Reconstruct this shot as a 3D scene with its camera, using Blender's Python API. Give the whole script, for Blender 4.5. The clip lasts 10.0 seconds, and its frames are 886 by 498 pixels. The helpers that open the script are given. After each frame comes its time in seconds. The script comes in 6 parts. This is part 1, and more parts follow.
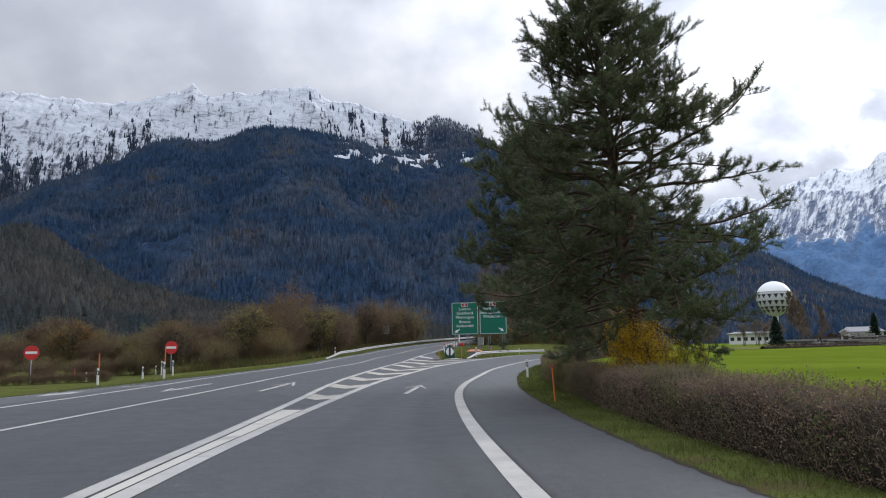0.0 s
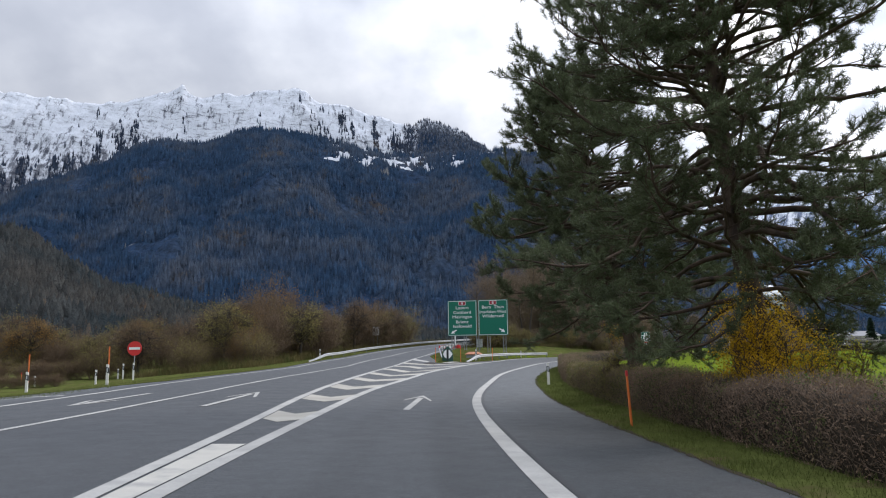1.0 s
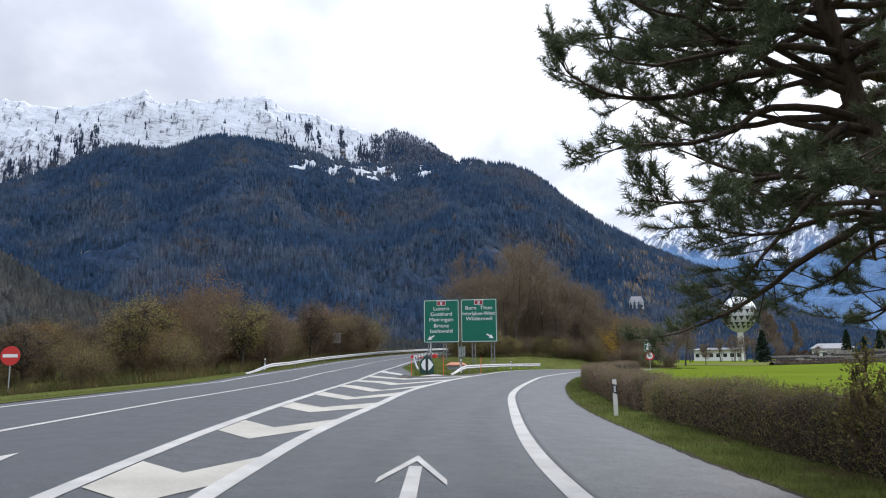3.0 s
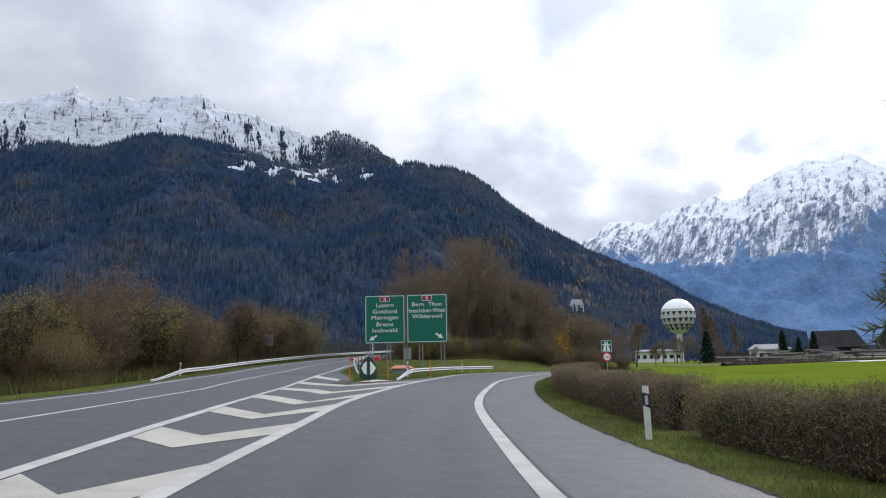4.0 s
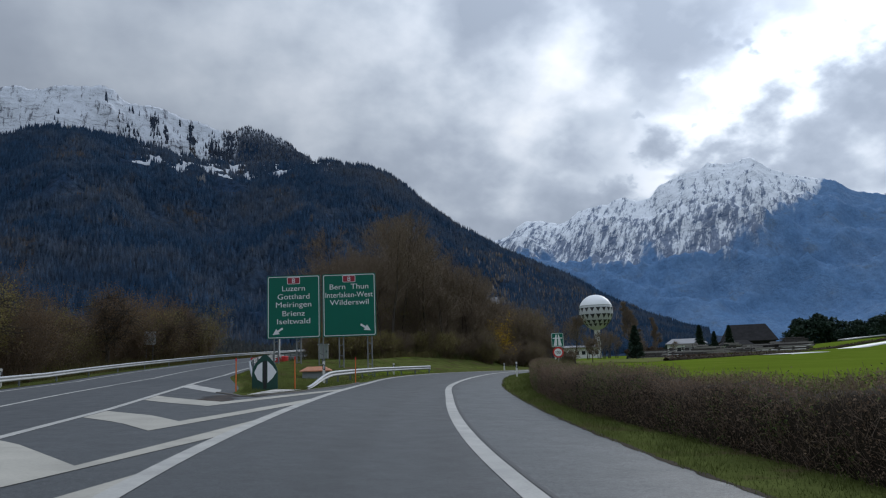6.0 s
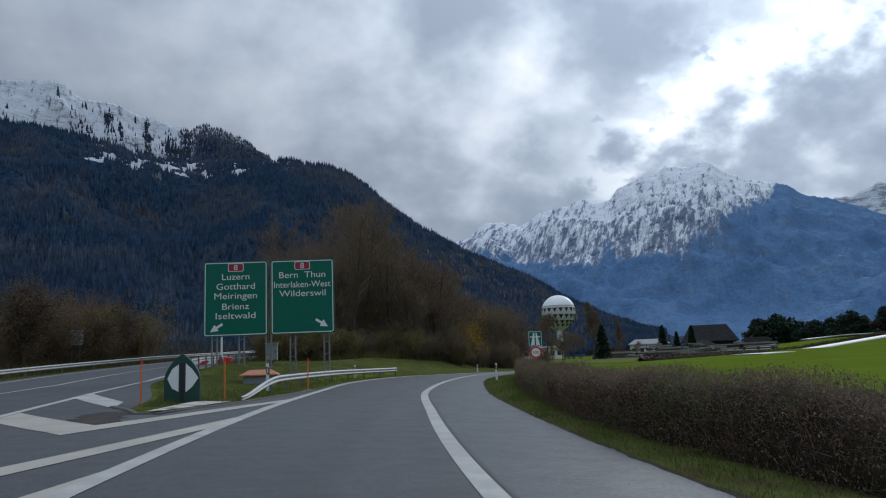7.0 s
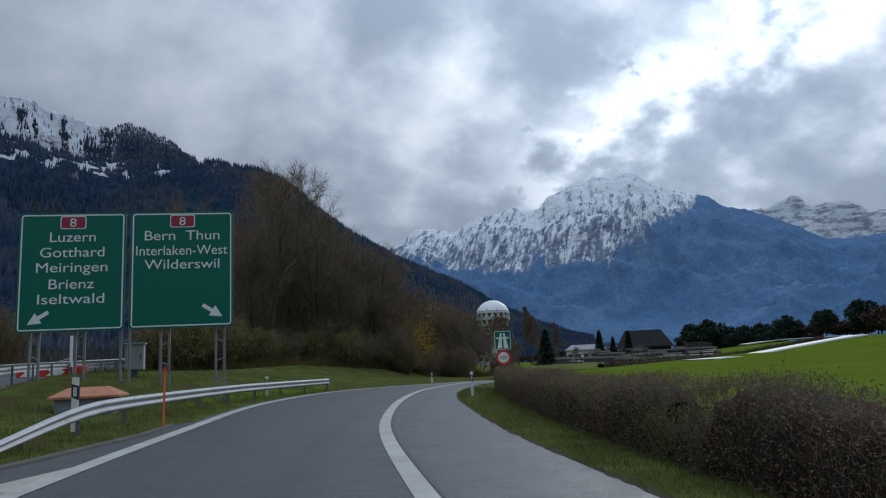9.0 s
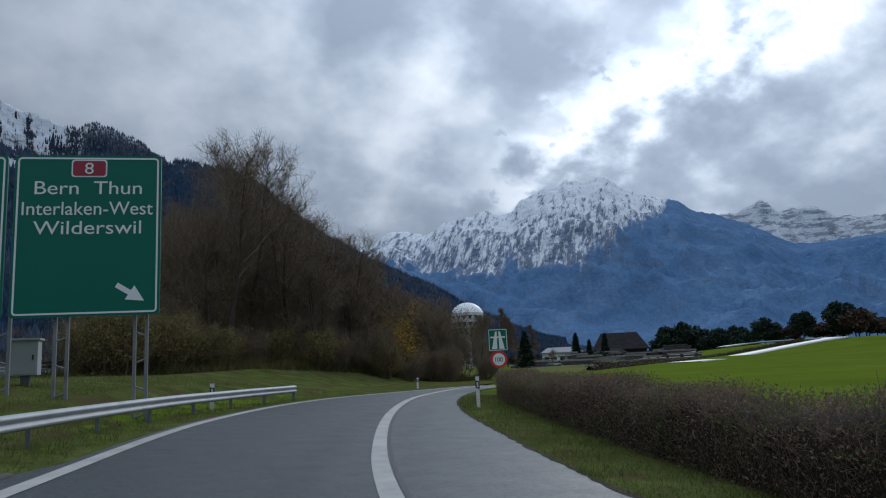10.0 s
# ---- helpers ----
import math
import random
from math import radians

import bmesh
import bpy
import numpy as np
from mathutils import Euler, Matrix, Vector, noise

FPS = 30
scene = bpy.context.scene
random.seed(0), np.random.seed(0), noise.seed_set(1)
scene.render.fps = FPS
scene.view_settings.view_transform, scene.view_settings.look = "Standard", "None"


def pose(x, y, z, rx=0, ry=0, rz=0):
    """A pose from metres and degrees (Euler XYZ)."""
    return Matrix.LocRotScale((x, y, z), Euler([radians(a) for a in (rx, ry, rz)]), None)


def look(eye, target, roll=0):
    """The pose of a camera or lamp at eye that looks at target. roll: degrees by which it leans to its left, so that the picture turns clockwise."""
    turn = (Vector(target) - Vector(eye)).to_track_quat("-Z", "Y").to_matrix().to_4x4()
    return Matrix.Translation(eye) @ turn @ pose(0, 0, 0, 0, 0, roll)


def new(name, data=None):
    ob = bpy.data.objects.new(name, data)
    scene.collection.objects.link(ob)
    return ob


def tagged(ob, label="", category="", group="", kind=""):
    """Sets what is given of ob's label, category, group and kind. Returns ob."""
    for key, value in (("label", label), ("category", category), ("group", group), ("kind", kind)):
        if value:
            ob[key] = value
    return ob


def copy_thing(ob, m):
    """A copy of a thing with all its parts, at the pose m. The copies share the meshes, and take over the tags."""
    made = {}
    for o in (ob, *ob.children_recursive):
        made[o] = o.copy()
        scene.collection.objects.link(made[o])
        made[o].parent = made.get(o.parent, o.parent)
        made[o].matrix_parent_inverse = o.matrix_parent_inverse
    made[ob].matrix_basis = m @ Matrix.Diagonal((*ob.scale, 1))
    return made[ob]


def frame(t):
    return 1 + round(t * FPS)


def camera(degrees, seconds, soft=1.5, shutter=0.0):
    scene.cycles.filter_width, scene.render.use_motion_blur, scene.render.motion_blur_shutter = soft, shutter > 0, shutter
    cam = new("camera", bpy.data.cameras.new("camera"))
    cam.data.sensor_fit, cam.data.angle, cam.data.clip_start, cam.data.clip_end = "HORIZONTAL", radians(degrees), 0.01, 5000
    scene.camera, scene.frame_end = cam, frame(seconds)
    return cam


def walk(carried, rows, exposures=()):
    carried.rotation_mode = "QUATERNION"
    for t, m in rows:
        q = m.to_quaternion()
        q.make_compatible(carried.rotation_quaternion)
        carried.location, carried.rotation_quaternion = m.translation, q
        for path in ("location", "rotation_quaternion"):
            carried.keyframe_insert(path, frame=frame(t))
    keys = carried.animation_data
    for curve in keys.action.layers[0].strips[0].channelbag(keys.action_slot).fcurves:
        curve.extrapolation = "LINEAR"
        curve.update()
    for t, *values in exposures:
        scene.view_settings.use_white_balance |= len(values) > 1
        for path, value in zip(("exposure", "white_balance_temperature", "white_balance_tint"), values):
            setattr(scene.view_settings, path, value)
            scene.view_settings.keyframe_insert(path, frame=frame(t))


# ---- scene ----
cam = camera(62.5, 10.0, soft=1.15)
PATH = [
    (0, (0.345, -1.798, 1.194), (0.472, 0.18, 1.461), -1.0),
    (0.5, (0.224, 1.886, 1.138), (0.362, 3.863, 1.409), -0.9),
    (1, (0.108, 5.466, 1.075), (0.264, 7.441, 1.351), -0.8),
    (1.5, (0.055, 8.852, 1.092), (0.228, 10.824, 1.371), -0.9),
    (2, (0.094, 12.623, 1.039), (0.29, 14.592, 1.326), -0.7),
    (3.5, (0.627, 22.923, 0.932), (0.938, 24.873, 1.244), -0.8),
    (4, (1.04, 26.414, 0.901), (1.445, 28.348, 1.214), -1.1),
    (4.5, (1.451, 29.71, 0.9), (1.926, 31.629, 1.209), -1.4),
    (5, (1.838, 32.726, 0.892), (2.368, 34.63, 1.199), -1.7),
    (6.5, (3.735, 42.502, 0.957), (4.41, 44.36, 1.261), -2.2),
    (7, (4.555, 45.604, 0.96), (5.282, 47.442, 1.264), -2.3),
    (7.5, (5.401, 48.743, 0.991), (6.181, 50.559, 1.296), -2.4),
    (8, (6.35, 51.974, 1.06), (7.17, 53.772, 1.367), -2.4),
    (8.5, (7.277, 54.866, 1.021), (8.136, 56.645, 1.332), -2.5),
    (9, (8.333, 57.985, 1.062), (9.232, 59.744, 1.376), -2.6),
    (9.5, (9.395, 61.056, 1.101), (10.329, 62.796, 1.418), -2.7),
    (10, (10.492, 64.184, 1.105), (11.457, 65.907, 1.424), -2.7),
]

walk(cam, [(t, look(eye, target, roll)) for t, eye, target, roll in PATH],
     exposures=[(0.0, 0.36, 6400, 13), (1.0, 0.50, 6400, 13), (2.0, 0.84, 6400, 13), (3.5, 0.66, 6350, 13), (4.5, 0.16, 6350, 12), (6.5, -0.50, 5850, 8), (10.0, -0.62, 5700, 7)])

# ---- sky and sun ----
SUN_AZ, SUN_EL = 50.0, 25.0
sun_dir = Vector((math.sin(radians(SUN_AZ)) * math.cos(radians(SUN_EL)), math.cos(radians(SUN_AZ)) * math.cos(radians(SUN_EL)), math.sin(radians(SUN_EL))))


def build_world():
    w = bpy.data.worlds.new("overcast_sky")
    scene.world = w
    w.use_nodes = True
    nt = w.node_tree
    nt.nodes.clear()
    N, L = nt.nodes.new, nt.links.new

    def math_node(op, a, b=None, c=None):
        n = N("ShaderNodeMath")
        n.operation = op
        for k, v in enumerate((a, b, c)):
            if v is None:
                continue
            if isinstance(v, (int, float)):
                n.inputs[k].default_value = v
            else:
                L(v, n.inputs[k])
        return n.outputs[0]

    out, bg = N("ShaderNodeOutputWorld"), N("ShaderNodeBackground")
    sky = N("ShaderNodeTexSky")
    sky.sky_type, sky.sun_disc = "NISHITA", False
    sky.sun_elevation, sky.sun_rotation = radians(SUN_EL), radians(SUN_AZ)
    co = N("ShaderNodeTexCoord")
    nrm = N("ShaderNodeVectorMath")
    nrm.operation = "NORMALIZE"
    L(co.outputs["Generated"], nrm.inputs[0])
    d = nrm.outputs[0]
    sep = N("ShaderNodeSeparateXYZ")
    L(d, sep.inputs[0])
    up = math_node("MAXIMUM", sep.outputs["Z"], 0.0)
    # cloud deck seen in perspective
    depth = math_node("ADD", up, 0.55)
    px, py = math_node("DIVIDE", sep.outputs["X"], depth), math_node("DIVIDE", sep.outputs["Y"], depth)
    plane = N("ShaderNodeCombineXYZ")
    L(px, plane.inputs[0]), L(py, plane.inputs[1])
    plane.inputs[2].default_value = 5.3

    def noise_tex(scale, detail, rough, dist):
        n = N("ShaderNodeTexNoise")
        n.inputs["Scale"].default_value, n.inputs["Detail"].default_value = scale, detail
        n.inputs["Roughness"].default_value, n.inputs["Distortion"].default_value = rough, dist
        L(plane.outputs[0], n.inputs["Vector"])
        return n.outputs["Fac"]

    big, small, puffs = noise_tex(3.6, 5, 0.46, 0.0), noise_tex(10.0, 7, 0.50, 0.0), noise_tex(30.0, 3, 0.45, 0.0)
    cloud = math_node("ADD", math_node("MULTIPLY", big, 0.62), math_node("MULTIPLY", small, 0.38))
    sdot = N("ShaderNodeVectorMath")
    sdot.operation = "DOT_PRODUCT"
    L(d, sdot.inputs[0])
    sdot.inputs[1].default_value = sun_dir
    glow = math_node("POWER", math_node("MAXIMUM", sdot.outputs["Value"], 0.0), 30.0)
    wide = math_node("POWER", math_node("MAXIMUM", sdot.outputs["Value"], 0.0), 5.0)
    # the long break in the deck before the sun, rising from the valley mouth: bearing and height in degrees
    az = math_node("MULTIPLY", math_node("ARCTAN2", sep.outputs["X"], sep.outputs["Y"]), 57.296)
    el = math_node("MULTIPLY", math_node("ARCSINE", sep.outputs["Z"]), 57.296)
    mid = math_node("MULTIPLY_ADD", math_node("SUBTRACT", az, 36.0), 0.48, 16.0)
    off = math_node("ADD", math_node("SUBTRACT", el, mid), math_node("MULTIPLY", math_node("SUBTRACT", small, 0.5), 20.0))
    broad = math_node("MULTIPLY_ADD", math_node("SUBTRACT", az, 36.0), 0.07, 2.6)
    across = math_node("DIVIDE", off, math_node("MAXIMUM", broad, 2.0))
    band = math_node("POWER", 2.71828, math_node("MULTIPLY", math_node("MULTIPLY", across, across), -1.0))
    starts = N("ShaderNodeMapRange")
    starts.inputs["From Min"].default_value, starts.inputs["From Max"].default_value = 29.0, 38.0
    L(az, starts.inputs["Value"])
    ends = N("ShaderNodeMapRange")
    ends.inputs["From Min"].default_value, ends.inputs["From Max"].default_value = 78.0, 62.0
    L(az, ends.inputs["Value"])
    band = math_node("MULTIPLY", band, math_node("MULTIPLY", starts.outputs[0], ends.outputs[0]))
    # small dark scraps drift in the break
    scraps = N("ShaderNodeMapRange")
    scraps.inputs["From Min"].default_value, scraps.inputs["From Max"].default_value = 0.60, 0.68
    L(puffs, scraps.inputs["Value"])
    contrast = math_node("MULTIPLY_ADD", wide, 0.95, 0.36)
    thin = math_node("ADD", math_node("MULTIPLY_ADD", math_node("SUBTRACT", cloud, 0.5), contrast, 0.466), math_node("MULTIPLY", glow, 0.015))
    thin = math_node("ADD", thin, math_node("MULTIPLY", band, math_node("MULTIPLY_ADD", scraps.outputs[0], -0.13, 0.175)))
    ramp = N("ShaderNodeValToRGB")
    e = ramp.color_ramp.elements
    e[0].position, e[0].color = 0.38, (0.40, 0.44, 0.51, 1)
    e[1].position, e[1].color = 0.65, (1.0, 0.99, 0.97, 1)
    for at, tone in ((0.45, (0.49, 0.53, 0.60, 1)), (0.50, (0.61, 0.65, 0.71, 1)), (0.54, (0.72, 0.75, 0.80, 1)), (0.58, (0.82, 0.84, 0.88, 1))):
        ramp.color_ramp.elements.new(at).color = tone
    L(thin, ramp.inputs[0])
    gain = math_node("ADD", math_node("ADD", math_node("MULTIPLY", math_node("MULTIPLY", glow, band), 0.6), math_node("MULTIPLY", wide, 0.82)), math_node("ADD", math_node("MULTIPLY_ADD", up, 0.40, 0.57), math_node("MULTIPLY", math_node("POWER", up, 3.0), 2.2)))
    lit = N("ShaderNodeVectorMath")
    lit.operation = "SCALE"
    L(ramp.outputs[0], lit.inputs[0]), L(gain, lit.inputs["Scale"])
    dim = N("ShaderNodeVectorMath")
    dim.operation = "SCALE"
    L(sky.outputs[0], dim.inputs[0])
    dim.inputs["Scale"].default_value = 0.10
    # small blue breaks where the deck is thinnest away from the sun
    cover = N("ShaderNodeMapRange")
    cover.inputs["From Min"].default_value, cover.inputs["From Max"].default_value = 0.68, 0.74
    cover.inputs["To Min"].default_value, cover.inputs["To Max"].default_value = 1.0, 0.55
    L(cloud, cover.inputs["Value"])
    mix = N("ShaderNodeMix")
    mix.data_type = "RGBA"
    L(cover.outputs[0], mix.inputs["Factor"]), L(dim.outputs[0], mix.inputs["A"]), L(lit.outputs[0], mix.inputs["B"])
    L(mix.outputs["Result"], bg.inputs["Color"])
    bg.inputs["Strength"].default_value = 1.0
    L(bg.outputs[0], out.inputs["Surface"])


build_world()
sun = new("sun", bpy.data.lights.new("sun", "SUN"))
sun.data.energy, sun.data.angle, sun.data.color = 1.2, radians(12), (1.0, 0.95, 0.88)
sun.matrix_world = look((0, 0, 50), Vector((0, 0, 50)) - sun_dir)


# ---- materials ----
def mat(name, base, rough=0.7, spread=0.15, scale=3.0, fine=40.0, bump=0.3, depth=0.01, metal=0.0, dark=None, dark_at=0.62, spec=0.5, per_object=0.0, per_island=0.0, trans=0.0, stretch=(1, 1, 1)):
    """Procedural surface: base colour varied at two scales, optional worn patches of a second colour, fine bump."""
    m = bpy.data.materials.new(name)
    m.use_nodes = True
    nt = m.node_tree
    N, L = nt.nodes.new, nt.links.new
    p = nt.nodes["Principled BSDF"]
    p.inputs["Roughness"].default_value, p.inputs["Metallic"].default_value = rough, metal
    p.inputs["Specular IOR Level"].default_value = spec
    co = N("ShaderNodeTexCoord")
    mp = N("ShaderNodeMapping")
    mp.inputs["Scale"].default_value = stretch
    L(co.outputs["Object"], mp.inputs["Vector"])

    def tex(s, det):
        n = N("ShaderNodeTexNoise")
        n.inputs["Scale"].default_value, n.inputs["Detail"].default_value = s, det
        L(mp.outputs[0], n.inputs["Vector"])
        return n.outputs["Fac"]

    a, b = tex(scale, 4), tex(fine, 3)
    add = N("ShaderNodeMath")
    add.operation = "MULTIPLY_ADD"
    L(b, add.inputs[0])
    add.inputs[1].default_value = 0.5
    L(a, add.inputs[2])
    src = add.outputs[0]
    if per_object or per_island:
        if per_object:
            r, amount = N("ShaderNodeObjectInfo").outputs["Random"], per_object
        else:
            r, amount = N("ShaderNodeNewGeometry").outputs["Random Per Island"], per_island
        k = N("ShaderNodeMath")
        k.operation = "MULTIPLY_ADD"
        L(r, k.inputs[0])
        k.inputs[1].default_value = amount
        L(src, k.inputs[2])
        src = k.outputs[0]
    mr = N("ShaderNodeMapRange")
    mr.inputs["From Min"].default_value, mr.inputs["From Max"].default_value = 0.45, 1.05 + per_object + per_island
    mr.inputs["To Min"].default_value, mr.inputs["To Max"].default_value = 1 - spread, 1 + spread
    L(src, mr.inputs["Value"])
    sc = N("ShaderNodeVectorMath")
    sc.operation = "SCALE"
    sc.inputs[0].default_value = base
    L(mr.outputs[0], sc.inputs["Scale"])
    col = sc.outputs[0]
    if dark:
        w = N("ShaderNodeMapRange")
        w.inputs["From Min"].default_value, w.inputs["From Max"].default_value = dark_at, dark_at + 0.12
        c = tex(scale * 0.6 + 0.3, 7)
        L(c, w.inputs["Value"])
        mx = N("ShaderNodeMix")
        mx.data_type = "RGBA"
        L(w.outputs[0], mx.inputs["Factor"]), L(col, mx.inputs["A"])
        mx.inputs["B"].default_value = (*dark, 1)
        col = mx.outputs["Result"]
    L(col, p.inputs["Base Color"])
    if bump:
        bp = N("ShaderNodeBump")
        bp.inputs["Strength"].default_value, bp.inputs["Distance"].default_value = bump, depth
        L(b, bp.inputs["Height"]), L(bp.outputs[0], p.inputs["Normal"])
    if trans:
        t, ms = N("ShaderNodeBsdfTranslucent"), N("ShaderNodeMixShader")
        L(col, t.inputs["Color"])
        ms.inputs[0].default_value = trans
        L(p.outputs[0], ms.inputs[1]), L(t.outputs[0], ms.inputs[2])
        L(ms.outputs[0], nt.nodes["Material Output"].inputs["Surface"])
    return m


def asphalt(name, base):
    """Worn asphalt: aggregate speckle, blotches, and faint streaks along the traffic."""
    m = bpy.data.materials.new(name)
    m.use_nodes = True
    nt = m.node_tree
    N, L = nt.nodes.new, nt.links.new
    p = nt.nodes["Principled BSDF"]
    p.inputs["Specular IOR Level"].default_value = 0.5
    co = N("ShaderNodeTexCoord")

    def tex(scale, detail, stretch, lo, hi, a, b):
        mp, n, r = N("ShaderNodeMapping"), N("ShaderNodeTexNoise"), N("ShaderNodeMapRange")
        mp.inputs["Scale"].default_value = stretch
        n.inputs["Scale"].default_value, n.inputs["Detail"].default_value, n.inputs["Roughness"].default_value = scale, detail, 0.65
        L(co.outputs["Object"], mp.inputs["Vector"]), L(mp.outputs[0], n.inputs["Vector"]), L(n.outputs["Fac"], r.inputs["Value"])
        for k, v in (("From Min", lo), ("From Max", hi), ("To Min", a), ("To Max", b)):
            r.inputs[k].default_value = v
        return r.outputs[0], n.outputs["Fac"]

    def times(a, b):
        n = N("ShaderNodeMath")
        n.operation = "MULTIPLY"
        L(a, n.inputs[0]), L(b, n.inputs[1])
        return n.outputs[0]

    grit, height = tex(38.0, 7, (1, 1, 1), 0.32, 0.68, 0.35, 1.7)
    blot, _ = tex(0.7, 6, (1, 1, 1), 0.35, 0.68, 1.05, 0.94)
    streak, _ = tex(1.5, 5, (1, 0.05, 1), 0.35, 0.65, 0.94, 1.06)
    coarse, _ = tex(13.0, 5, (1, 1, 1), 0.34, 0.66, 0.70, 1.30)
    # polished wheel tracks either side of the driven line, with a ragged edge
    way = N("ShaderNodeAttribute")
    way.attribute_name = "from_track"

    def op(kind, a, b):
        n = N("ShaderNodeMath")
        n.operation = kind
        for i, v in ((0, a), (1, b)):
            if isinstance(v, (int, float)):
                n.inputs[i].default_value = v
            else:
                L(v, n.inputs[i])
        return n.outputs[0]

    off = op("ABSOLUTE", op("SUBTRACT", op("ABSOLUTE", way.outputs["Fac"], 0.0), 0.78), 0.0)
    off = op("ADD", off, op("MULTIPLY", op("SUBTRACT", streak, 1.0), 1.2))
    wheel = N("ShaderNodeMapRange")
    for key, v in (("From Min", 0.15), ("From Max", 0.45), ("To Min", 0.84), ("To Max", 1.04)):
        wheel.inputs[key].default_value = v
    L(off, wheel.inputs["Value"])
    k = times(times(times(times(grit, coarse), blot), streak), wheel.outputs[0])
    sc = N("ShaderNodeVectorMath")
    sc.operation = "SCALE"
    sc.inputs[0].default_value = base
    L(k, sc.inputs["Scale"]), L(sc.outputs[0], p.inputs["Base Color"])
    rough, _ = tex(2.0, 5, (1, 1, 1), 0.3, 0.7, 0.52, 0.64)
    L(rough, p.inputs["Roughness"])
    bp = N("ShaderNodeBump")
    bp.inputs["Strength"].default_value, bp.inputs["Distance"].default_value = 0.8, 0.008
    L(height, bp.inputs["Height"]), L(bp.outputs[0], p.inputs["Normal"])
    return m


